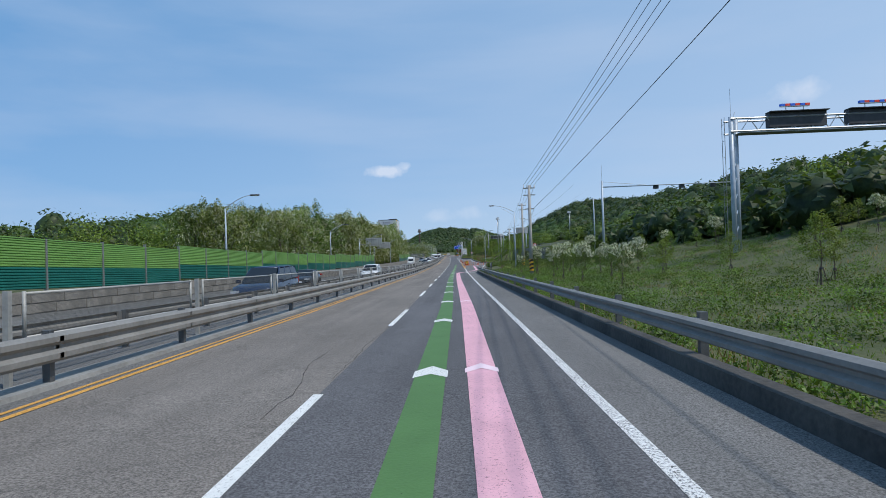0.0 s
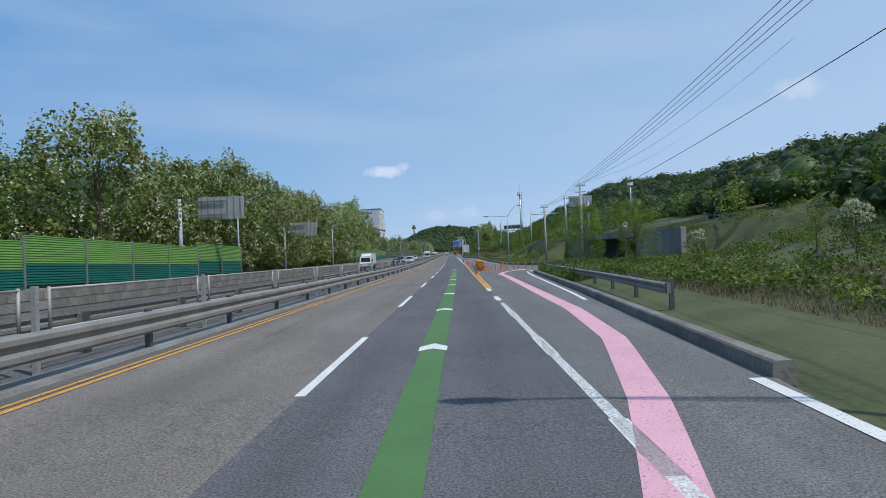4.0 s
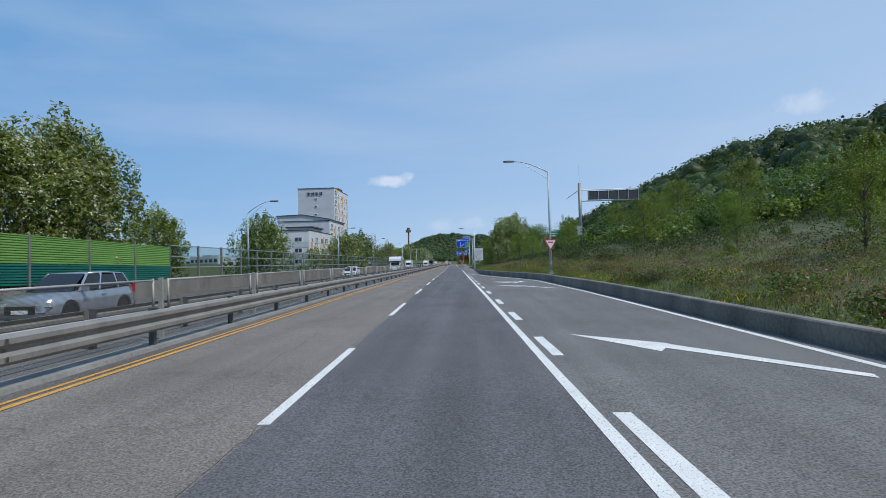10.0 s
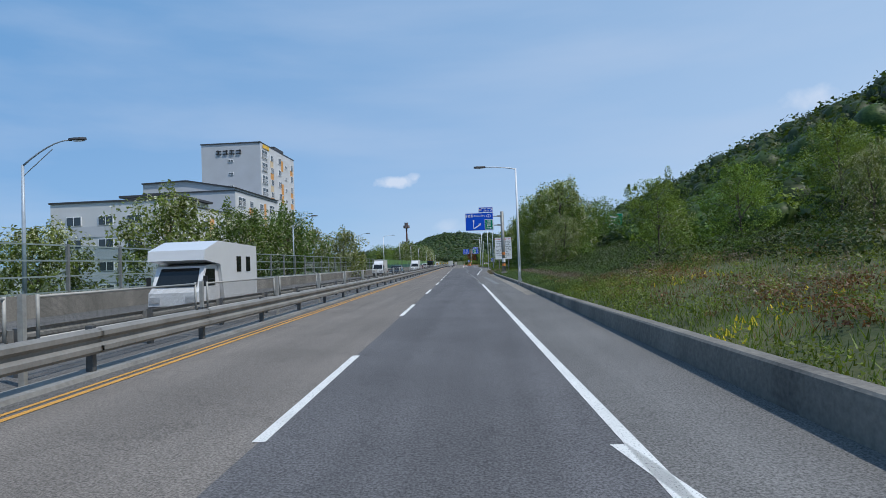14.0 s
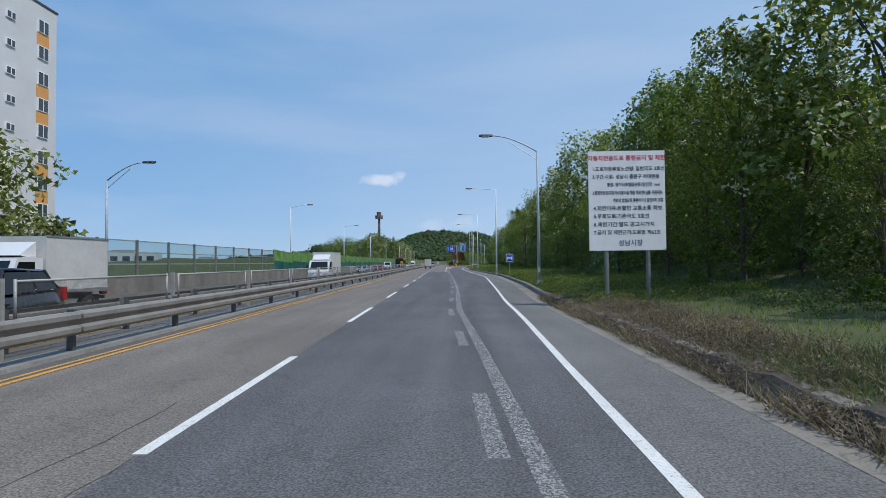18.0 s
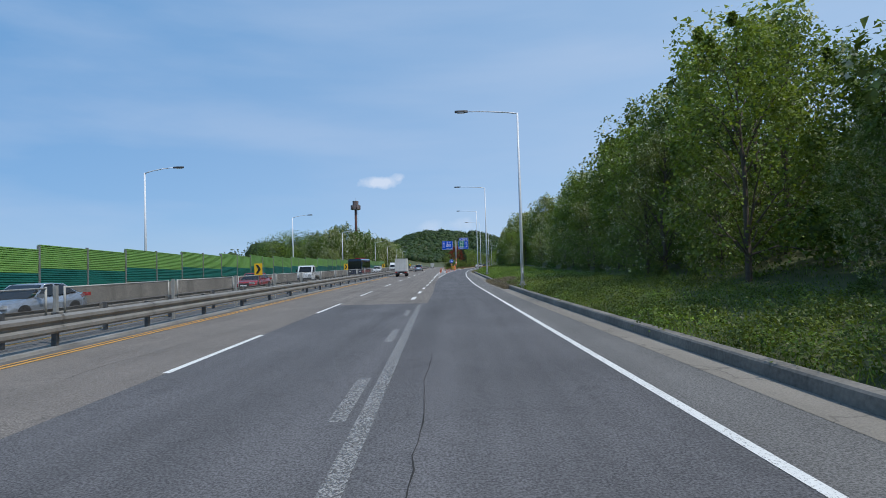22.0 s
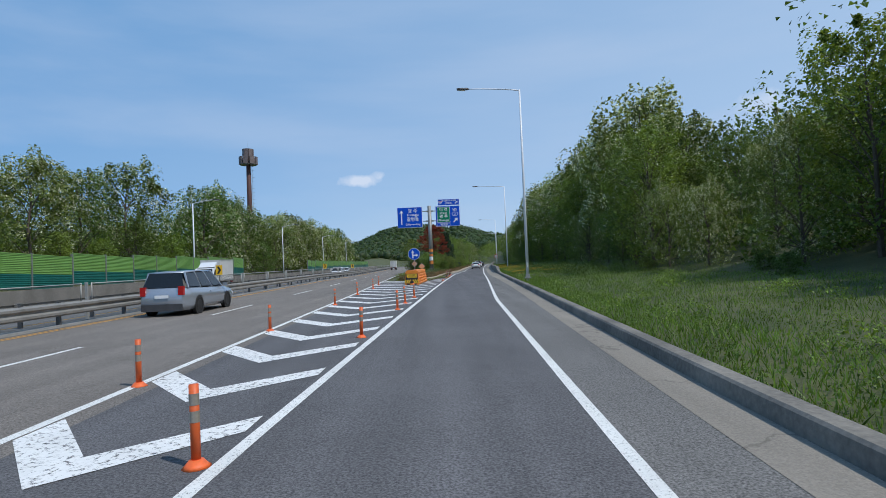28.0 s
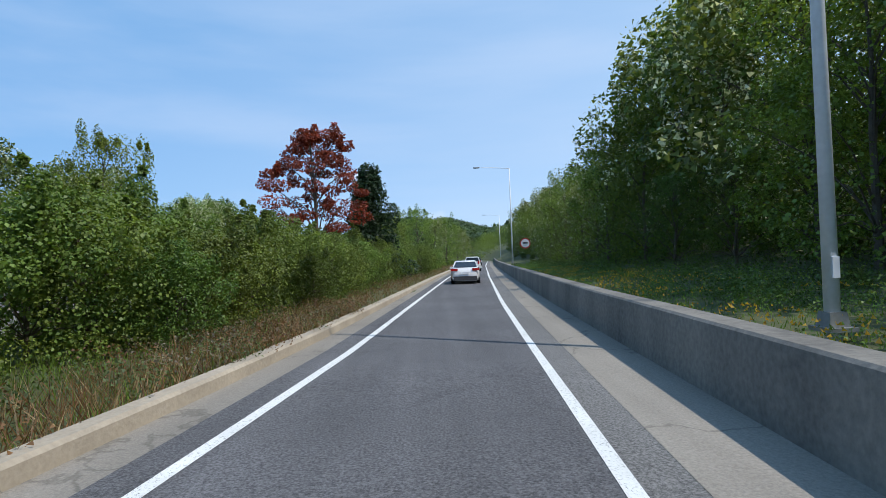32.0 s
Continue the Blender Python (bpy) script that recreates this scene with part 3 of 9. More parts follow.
NEAR_ROWS = [(326, 8.5), (340, 7.0), (352, 7.2), (365, 7.8), (395, 8.2), (430, 8.0), (445, 9.0), (470, 11.0), (500, 12.5), (530, 12.5), (555, 9.5), (575, 9.0), (600, 10.4), (612, 9.6), (622, 8.0), (640, 6.6), (760, 6.0)]
RIDGE_ROWS = [(40, 13), (100, 16), (160, 16.5), (200, 18.5), (240, 18.5), (280, 22), (320, 25), (350, 28), (400, 26), (450, 21), (520, 16), (640, 15), (760, 14), (900, 13), (1200, 12)]
U_ROWS = [(120, 26.0), (135, 21.0), (142, 19.3), (152.7, 16.5), (161, 14.5), (176, 14.2), (198, 13.6), (200, 13.0)]


def under_x(y):
    """The face of the underpass walls."""
    return table(y, U_ROWS)


def height(x, y):
    """The lie of the land, above the sheet at the road's own level."""
    d, k, base = dx(y), kx(y), zr(y)
    n1 = noise.noise(Vector((x * 0.02, y * 0.02, 3.1)))
    n2 = noise.noise(Vector((x * 0.008, y * 0.008, 7.7)))
    if x > k:
        u = x - k
        near = 0.10 * ease(u / 1.5)
        if y < 120:
            bank = 0.015 * u + 0.2 * max(0, u - 11)
        elif y < 200:
            w = under_x(y)
            top = 3.5 + 0.2 * max(0, x - w - 2)
            front = 0.0 if y < 160 or 177 < y < 194 else min(3.5, 0.72 * max(0, x - 9.2))
            bank = top if x > w + (10 if 140 < y < 155.5 or 176 < y < 186 else 2.2) else front
        elif y < 290:
            bank = 0.2 * u if u < 14 else 2.8 + 0.17 * (u - 14)
        else:
            edge = table(y, NEAR_ROWS)
            bank = 0.05 * u + 0.2 * max(0, u - edge)
        bank = min(bank, (7.5 if y < 290 else 14) + 2.5 * n1)
        ridge = (1 + 0.14 * n2) * table(y, RIDGE_ROWS) * ease((x - d - 28) / 62)
        return base + near + max(bank, ridge + 1.5 * ease(u / 40)) + n1 * min(1.5, 0.04 * u)
    if x < d - 18:
        u = d - 18 - x
        mound = table(y, [(40, 0), (90, 4.5), (150, 9), (215, 9), (250, 6)]) * ease(u / 40) * ease((250 - y) / 90) + 2.5 * n1 * ease(u / 30)
        drop = -9 * ease(u / 14) * ease((y - 235) / 30) * ease((560 - y) / 60)
        later = 5 * ease(u / 30) * ease((y - 540) / 60)
        return base + mound + drop + later
    return base


def land():
    xs = [-1500, -900, -600, -400, -300, -220, -170, -130, -105, -88, -75, -66, -58, -52, -47, -43, -40] + [-38 + 1.6 * i for i in range(34)] + [18 + 3 * i for i in range(28)] + [105 + 9 * i for i in range(18)] + [280, 330, 400, 520, 700, 1000, 1500]
    ys = [-300, -200, -120, -80] + [-60 + 5.0 * i for i in range(36)] + [120 + 2.5 * i for i in range(34)] + [205 + 5.0 * i for i in range(108)] + [745 + 20 * i for i in range(20)] + [1160, 1300, 1500, 1800, 2300, 3200]
    m = M()
    for y in ys:
        for x in xs:
            d, k = dx(y), kx(y)
            z = height(x, y)
            if d - 18.5 < x < max(k, kx(y - 4), kx(y + 4)) + 1.1 and not island(x, y):
                z = zr(y) - 0.12
            far = 70 * math.exp(-((x + 45) / 140) ** 2 - ((y - 1650) / 260) ** 2) + 45 * math.exp(-((x + 330) / 260) ** 2 - ((y - 1900) / 260) ** 2) + 22 * math.exp(-((x - 420) / 300) ** 2 - ((y - 1500) / 400) ** 2)
            m.v.append((x, y, z + far))
    w = len(xs)
    m.f = [(j * w + i, j * w + i + 1, (j + 1) * w + i + 1, (j + 1) * w + i) for j in range(len(ys) - 1) for i in range(w - 1)]
    me = m.raw("ground", soil_green)
    me.polygons.foreach_set("use_smooth", [True] * len(me.polygons))
    tagged(new("ground", me), "green grassy banks and hills round the road", "ground", kind="structure")


# the island between the main road and the slip road at the end
L_ROWS = [(560, -8.6), (577, -7.45), (579, -6.2), (584.5, -5.72), (591, -5.2), (597.8, -4.68), (602.2, -4.25), (606, -3.85), (612, -3.2), (617, -2.6), (627, -1.7), (650, 0.2), (700, 5.0), (800, 15.5)]
G_ROWS = [(470, -8.95), (508, -8.55), (530, -7.7), (542, -7.07), (560, -6.05), (571, -5.35), (594, -3.75), (604, -2.85), (612, -2.1), (617, -1.55), (627, -0.75), (650, 1.15), (700, 5.9), (800, 16.6)]


def lx(y):
    return table(y, L_ROWS)


def gx(y):
    return table(y, G_ROWS)


def mx(y):
    """The right edge of the main carriageway past the slip road."""
    return dx(y) + 4.3


def island(x, y):
    return y > 574 and mx(y) + 1.0 < x < lx(y)


land()
YS = span(-80, 120, 5) + span(126, 700, 6) + [800, 1000, 1300, 1700]
# paving: the whole formation, then the lanes laid on it
m = strip(M(), YS, lambda y: dx(y) - 17.2, lambda y: dx(y) - 3.3, 0.0)
solid("road", m, asphalt_mid, "grey asphalt of the oncoming carriageway and the median", "road")
m = strip(M(), span(-80, 431.8, 4), lambda y: dx(y) - 3.5, dx, 0.004)
strip(m, [431.8] + span(434, 482, 6), lambda y: dx(y) - 3.5, lambda y: table(y, [(431, -7.75), (440, -7.9), (462, -8.6), (482, -8.7)]), 0.004)
strip(m, span(482, 700, 6) + [800, 1000, 1300, 1700], lambda y: dx(y) - 3.5, mx, 0.004)
solid("road_left_lane", m, asphalt_brown, "worn brownish grey asphalt of the passing lane", "road")
m = strip(M(), span(-80, 431.8, 4), dx, rx, 0.004)
strip(m, [431.8] + span(434, 482, 6), lambda y: table(y, [(431, -7.75), (440, -7.9), (462, -8.6), (482, -8.7)]), rx, 0.004)
strip(m, span(482, 574, 4), mx, rx, 0.004)
strip(m, span(574, 802, 4), lambda y: gx(y) - 0.5, rx, 0.004)
solid("road_right_lane", m, asphalt_dark, "dark grey asphalt of the driven lane", "road")
m = strip(M(), span(-80, 800, 2), rx, lambda y: kx(y) + 0.05, 0.004)
solid("shoulder", m, asphalt_pale, "grey asphalt shoulder and side road", "road")
# gore and shoulder left of the slip road
m = strip(M(), span(574, 590, 2), lambda y: max(lx(y), mx(y)) if y > 575 else mx(y), lambda y: gx(y) - 0.5, 0.004)
solid("shoulder_left", m, asphalt_mid, "dusty grey asphalt before the island", "road")
m = strip(M(), span(590, 802, 4), lambda y: max(lx(y), mx(y)), lambda y: gx(y) - 0.5, 0.004)
solid("shoulder_left", m, gutter_mat, "pale concrete gutter left of the slip road", "road")
m = strip(M(), span(290, 800, 4), lambda y: kx(y) - table(y, [(560, 0.62), (586, 1.05)]), lambda y: kx(y), 0.008)
solid("gutter", m, gutter_mat, "pale concrete gutter strip along the kerb", "road")


# ---- road markings ----
LIFT = 0.009


def line_mark(name, ys, line, wide, material, label):
    return solid(name, strip(M(), ys, lambda y: line(y) - wide / 2, lambda y: line(y) + wide / 2, LIFT), material, label, "road marking")


line_mark("yellow_line", span(-80, 700, 4), lambda y: dx(y) - 3.58, 0.12, yellow_paint, "worn orange-yellow edge line along the median")
line_mark("yellow_line", span(-80, 700, 4), lambda y: dx(y) - 3.80, 0.09, yellow_paint, "older orange-yellow edge line beside the newer one")
line_mark("yellow_line", span(-80, 700, 4), lambda y: dx(y) - 6.2, 0.15, yellow_paint, "yellow edge line of the oncoming carriageway")
line_mark("edge_line", span(-80, 96, 3), rx, 0.15, thin_paint, "worn white edge line right of the lane")
line_mark("edge_line", span(105, 172, 3), rx, 0.17, yellow_paint, "solid yellow line right of the lane at the exit")
line_mark("edge_line", span(173, 304.7, 3), rx, 0.15, white_paint, "solid white line right of the lane")
line_mark("edge_line", span(334, 800, 3), rx, 0.14, white_paint, "solid white edge line by the kerb")
line_mark("edge_line", span(-80, 700, 4), lambda y: dx(y) - 13.1, 0.15, white_paint, "white edge line of the oncoming carriageway")
dash = M()
for a, b, n in ((-10.5, 27.2, 3), (27.2, 59.4, 3), (59.4, 120.3, 5), (120.3, 164.2, 4), (164.2, 187, 2), (187, 255.5, 6), (255.5, 306.5, 4), (306.5, 360, 5), (360, 394, 3), (394, 439.2, 4), (439.2, 520.5, 6), (520.5, 700, 14)):
    for i in range(n):
        y = a + (b - a) * i / n
        strip(dash, [y, y + 2.5, y + 5], lambda y: dx(y) - 0.07, lambda y: dx(y) + 0.07, LIFT)
solid("lane_dashes", dash, white_paint, "broken white line between the two lanes", "road marking")
dash = M()
for i in range(60):
    y = -60 + 13 * i
    strip(dash, [y, y + 2.5, y + 5], lambda y: dx(y) - 9.55, lambda y: dx(y) - 9.4, LIFT)
solid("oncoming_dashes", dash, white_paint, "broken white line of the oncoming carriageway", "road marking")
B_ROWS = [(160, 4.3), (183, 3.4), (194, 2.74), (219, 2.55), (237, 2.15), (250, -0.45), (253.3, -1.15), (259.7, -2.1), (268.5, -3.88)]
line_mark("merge_line", span(160, 268, 3), lambda y: table(y, B_ROWS), 0.16, white_paint, "white edge line of the merging side road")
E_ROWS = [(84, 2.2), (100, 3.2), (118, 3.95), (124, 4.3), (127.5, 4.6), (130.8, 5.6), (132, 6.6)]
line_mark("exit_line", span(96, 132, 1.5), lambda y: table(y, E_ROWS), 0.16, white_paint, "white edge line of the exit road")
dash = M()
third = lambda y: dx(y) + 3.84
for y in (180.9, 186.4, 191.7, 196.4, 202.2, 207.8, 213.4, 219.8, 225.4, 231, 236.8, 242.6, 247.6, 252.8, 259.2):
    strip(dash, [y, y + 1.2, y + 2.3], lambda y: third(y) - 0.1, lambda y: third(y) + 0.1, LIFT)
for y in (80.5, 86, 91.5, 97, 102.5):
    strip(dash, [y, y + 1, y + 2], lambda y: rx(y) - 0.1, lambda y: rx(y) + 0.1, LIFT)
solid("merge_dashes", dash, white_paint, "short broken white line beside the merging road", "road marking")
dash = M()
for y in (434.5, 440.2, 445.9, 452, 457.9, 463.8, 469.6, 475):
    strip(dash, [y, y + 1.2, y + 2.3], lambda y: -8.86 - 0.016 * (y - 440), lambda y: -8.66 - 0.016 * (y - 440), LIFT)
solid("exit_dashes", dash, white_paint, "thick broken white line before the slip road", "road marking")
# worn old lines
O_ROWS = [(303, -4.6), (318, -4.85), (345, -5.86), (353, -6.25), (370, -6.35), (393, -6.9), (411, -7.35), (432, -8.1)]
line_mark("old_line", span(305, 431, 3), lambda y: table(y, O_ROWS), 0.2, worn_paint, "ghost of an old worn white line")
m = M()
for y in span(326, 426, 6.25):
    strip(m, [y, y + 1.2, y + 2.3], lambda y: table(y, O_ROWS) - 0.42, lambda y: table(y, O_ROWS) - 0.22, LIFT)
solid("old_dashes", m, worn_paint, "ghosts of old worn white dashes", "road marking")
m = strip(M(), span(303.5, 324.5, 3), lambda y: -3.56 - 0.0283 * (y - 304.2), lambda y: -3.16 - 0.0283 * (y - 304.2), LIFT)
solid("old_strip", m, paint_mat("grey_patch", (0.19, 0.19, 0.188), 0.42), "pale worn strip on the shoulder", "road marking")
# coloured guide stripes
GREEN_ROWS = [(-40, 1.42), (52, 1.45), (75, 1.46), (110, 1.75), (145, 1.85)]
green_c = lambda y: dx(y) + table(y, GREEN_ROWS)
line_mark("green_stripe", span(-40, 143.5, 2.5), green_c, 0.46, green_paint, "green guide stripe along the lane")
pink_c = lambda y: dx(y) + 2.22
line_mark("pink_stripe", span(-40, 75.5, 2.5), pink_c, 0.46, pink_paint, "pink guide stripe that turns to the exit")
P_ROWS = [(75.5, -1.03), (79, -0.3), (83, 0.75), (87.5, 1.6), (93, 1.95), (110, 2.0), (121, 2.0), (124, 1.85), (127.5, 2.4), (130.6, 3.2)]
line_mark("pink_stripe", span(75.5, 130.6, 1.1), lambda y: table(y, P_ROWS), 0.48, pink_paint, "pink guide stripe into the exit")


def chevron(m, x, y, wide, deep, thick):
    """A small arrowhead pointing ahead."""
    z = zr(y) + LIFT + 0.004
    for s in (-1, 1):
        m.poly([(x, y + deep, z), (x, y + deep - thick * 0.75, z), (x + s * wide / 2, y - thick * 0.35, z), (x + s * wide / 2, y + thick * 0.25, z)][::s])


m = M()
for y in (-10.5, -2.8, 8.2, 15.5, 22.8, 30, 37.2, 44.2, 52.2, 59, 65.7, 72.6, 80, 87, 94.2, 101.5, 109, 116, 123.2, 130, 143.3):
    chevron(m, green_c(y), y, 0.52, 0.55, 0.75)
solid("guide_chevrons", m, white_paint, "white arrowheads on the green stripe", "road marking")
m = M()
for y in (-10.5, -2.8, 8.4, 22.8, 37.2, 44.2, 59, 66):
    chevron(m, pink_c(y), y, 0.52, 0.5, 0.5)
solid("guide_chevrons", m, pale_pink, "faded white arrowheads on the pink stripe", "road marking")


def flat_poly(name, pts, material, label):
    m = M().poly([(x, y, zr(y) + LIFT + 0.003) for x, y in pts])
    return solid(name, m, material, label, "road marking")


flat_poly("arrow", [(3.35, 131.4), (3.6, 131.2), (4.55, 132.9), (5.0, 132.55), (5.2, 134.0), (3.9, 133.6), (4.3, 133.3)], white_paint, "white arrow that bends into the underpass")
flat_poly("arrow", [(-1.07, 204.8), (0.1, 202.4), (0.3, 202.75), (2.1, 200.1), (2.2, 200.35), (0.55, 203.1), (0.5, 203.3)], white_paint, "long slim white arrow on the merging road")
flat_poly("arrow", [(-1.42, 228.9), (-0.15, 226.5), (0.05, 226.85), (1.6, 223.5), (1.7, 223.75), (0.35, 227.1), (0.3, 227.4)], white_paint, "long slim white arrow on the merging road")
yo, yi = [(-1.46, 235.2), (1.26, 235.2), (0.02, 231.6)], [(-0.95, 234.8), (0.75, 234.8), (0.02, 232.55)]
m = M()
for i in range(3):
    j = (i + 1) % 3
    m.poly([(x, y, zr(y) + LIFT + 0.003) for x, y in (yo[i], yi[i], yi[j], yo[j])])
solid("yield_mark", m, white_paint, "white yield triangle on the merging road", "road marking")
# the fork of white lines where the exit lane opens
flat_poly("fork_mark", [(0.3, 73.6), (0.5, 73.6), (0.15, 80), (-0.05, 80)], white_paint, "white fork lines where the exit opens")
flat_poly("fork_mark", [(0.4, 73.8), (0.6, 73.8), (2.3, 79.4), (2.1, 79.7)], white_paint, "white fork lines where the exit opens")
flat_poly("fork_mark", [(2.1, 79.4), (2.3, 79.3), (2.5, 84), (2.3, 84)], white_paint, "white fork lines where the exit opens")
# hatching and yellow lines round the gore
line_mark("yellow_line", span(104, 132, 2), lambda y: table(y, [(104, 0.05), (119, -0.08), (124.7, -0.14), (130.4, 0.18), (132, 0.45)]), 0.16, yellow_paint, "second yellow line at the exit gore")
m = M()
Y_CURVE = [(0.45, 132), (1.2, 132.9), (2.2, 133.6), (3.4, 134.4), (4.6, 135.4), (6.5, 136.6), (8.5, 137.6)]
for (xa, ya), (xb, yb) in zip(Y_CURVE, Y_CURVE[1:]):
    m.poly([(xa, ya - 0.1, zr(ya) + LIFT), (xb, yb - 0.1, zr(yb) + LIFT), (xb, yb + 0.1, zr(yb) + LIFT), (xa, ya + 0.1, zr(ya) + LIFT)])
for y in span(136, 150, 3.4):
    m.poly([(1.2, y, zr(y) + LIFT), (1.2, y + 0.18, zr(y) + LIFT), (4.2, y + 2.3, zr(y) + LIFT), (4.2, y + 2.1, zr(y) + LIFT)])
strip(m, span(160, 172, 3), lambda y: rx(y) + 0.85, lambda y: rx(y) + 1.0, LIFT)
solid("yellow_hatching", m, yellow_paint, "curved yellow lines and hatching by the gore", "road marking")
# the striped gore before the slip road
gl_ = lambda y: dx(y) + table(y, [(477, 3.62), (510, 3.7), (553, 4.08), (600, 4.2)])
gore_paint = paint_mat("gore_paint", (0.74, 0.74, 0.72), 0.42)
line_mark("gore_line", span(477, 700, 3), gl_, 0.15, white_paint, "white edge line right of the main carriageway")
line_mark("gore_line", span(477, 800, 3), gx, 0.15, white_paint, "white line left of the slip road")
m = M()
for i in range(34):
    y = 486.44 + 2.7 * i
    a, c = gl_(y) + 0.1, gx(y) - 0.1
    if c - a < 0.5 or y > 573.5:
        continue
    v, z = a + (c - a) * 0.46, zr(y) + LIFT + 0.003
    k = min(1.0, (c - a) / 1.2)
    m = M()
    m.poly([(a, y + 1.18 * (v - a), z), (v, y, z), (v, y + 0.75 * k, z), (a, y + 1.18 * (v - a) + 0.8 * k, z)])
    m.poly([(v, y, z), (c, y + 0.98 * (c - v), z), (c, y + 0.98 * (c - v) + 0.58 * k, z), (v, y + 0.7 * k, z)])
    solid("gore_chevron", m, gore_paint, "worn white chevron in the gore", "road marking")
# sawn joints across the lanes
m = M()
for y, a, b in ((263, -3.2, 1.0), (311, -8.2, -2.2), (371, -9.9, -2.0), (409, -11.0, -1.9)):
    pts = [(a + (b - a) * i / 14, y + 0.06 * noise.noise(Vector((i * 0.9, y, 0)))) for i in range(15)]
    for (xa, ya), (xb, yb) in zip(pts, pts[1:]):
        m.poly([(xa, ya - 0.025, zr(y) + LIFT), (xb, yb - 0.025, zr(y) + LIFT), (xb, yb + 0.025, zr(y) + LIFT), (xa, ya + 0.025, zr(y) + LIFT)])
solid("road_joints", m, dark_grey, "dark sealed joints across the asphalt", "road marking")


# open cracks in the old asphalt
def crack(x0, y0, x1, y1, wide, seed, wander=0.12):
    n = max(6, int(math.hypot(x1 - x0, y1 - y0) / 0.35))
    m = M()
    pts = []
    for i in range(n + 1):
        u = i / n
        w = wander * noise.noise(Vector((u * n * 0.16, seed, 0))) + 0.05 * noise.noise(Vector((u * n * 0.8, seed, 4)))
        pts.append((x0 + (x1 - x0) * u + w * (1 if abs(y1 - y0) > abs(x1 - x0) else 0), y0 + (y1 - y0) * u + w * (0 if abs(y1 - y0) > abs(x1 - x0) else 1)))
    long = abs(y1 - y0) > abs(x1 - x0)
    for i, ((xa, ya), (xb, yb)) in enumerate(zip(pts, pts[1:])):
        a, b = (wide * (0.4 + 0.8 * abs(noise.noise(Vector((k * 0.5, seed, 9))))) for k in (i, i + 1))
        z = zr(ya) + LIFT - 0.002
        if long:
            m.poly([(xa - a, ya, z), (xa + a, ya, z), (xb + b, yb, z), (xb - b, yb, z)])
        else:
            m.poly([(xa, ya - a, z), (xb, yb - b, z), (xb, yb + b, z), (xa, ya + a, z)])
    solid("road_crack", m, crack_fill, "dark open crack in the worn asphalt", "road crack")


crack_fill = mat("crack_dirt", (0.03, 0.028, 0.026), 0.95, var=0.4)
crack(-5.9, 372, -6.5, 397, 0.016, 1)
crack(-6.5, 397, -6.9, 418, 0.012, 2)
crack(-8.3, 446, -8.75, 462, 0.011, 3, 0.3)
for k in range(9):
    crack(-8.25 - 0.02 * k - 0.5 * (k % 2), 444.5 + 1.9 * k, -8.9 - 0.3 * (k % 3), 445.3 + 1.9 * k, 0.008, 40 + k, 0.25)
crack(-8.25, 448, -8.35, 470, 0.014, 4, 0.1)
rc = random.Random(44)
for i in range(46):
    y = -6 + 13.6 * i + rc.uniform(-3, 3)
    if y > 585:
        break
    if i % 2:
        x = dx(y) - rc.uniform(0.3, 2.6)
        crack(x, y, x - 0.03 * 7 + rc.uniform(-0.3, 0.3), y + rc.uniform(5, 11), 0.010, 100 + i, 0.25)
    else:
        x = dx(y) - rc.uniform(2.2, 3.2)
        crack(x, y, x + rc.uniform(1.6, 3.2), y + rc.uniform(-0.4, 0.4), 0.011, 100 + i, 0.3)
for i in range(12):
    y = 8 + 46 * i
    crack(dx(y) + 0.02 - 0.05, y, dx(y + 16) - 0.04, y + 16, 0.009, 200 + i, 0.1)


# ---- kerbs, walls, rails ----
KH_ROWS = [(84, 0.22), (147, 0.28), (186, 0.32), (215, 0.5), (262, 0.55), (285, 0.3), (300, 0.22), (562, 0.22), (585.5, 0.21), (590, 0.34), (593.4, 0.57), (595.7, 0.82), (800, 0.82)]
KW_ROWS = [(560, 0.3), (588, 0.3), (594, 0.42), (800, 0.42)]
m = M()
ys = span(84, 584, 4) + span(585, 600, 1) + span(604, 800, 4)
m.loft([[(kx(y), y, zr(y) - 0.1), (kx(y) + 0.02, y, zr(y) + table(y, KH_ROWS) - 0.03), (kx(y) + 0.05, y, zr(y) + table(y, KH_ROWS)),
         (kx(y) + table(y, KW_ROWS) - 0.03, y, zr(y) + table(y, KH_ROWS)), (kx(y) + table(y, KW_ROWS), y, zr(y) + table(y, KH_ROWS) - 0.03), (kx(y) + table(y, KW_ROWS) + 0.02, y, zr(y) - 0.1)] for y in ys])
solid("kerb_right", m, kerb_concrete_shade, "weathered grey concrete kerb and low retaining wall, shade in its colour", "kerb")
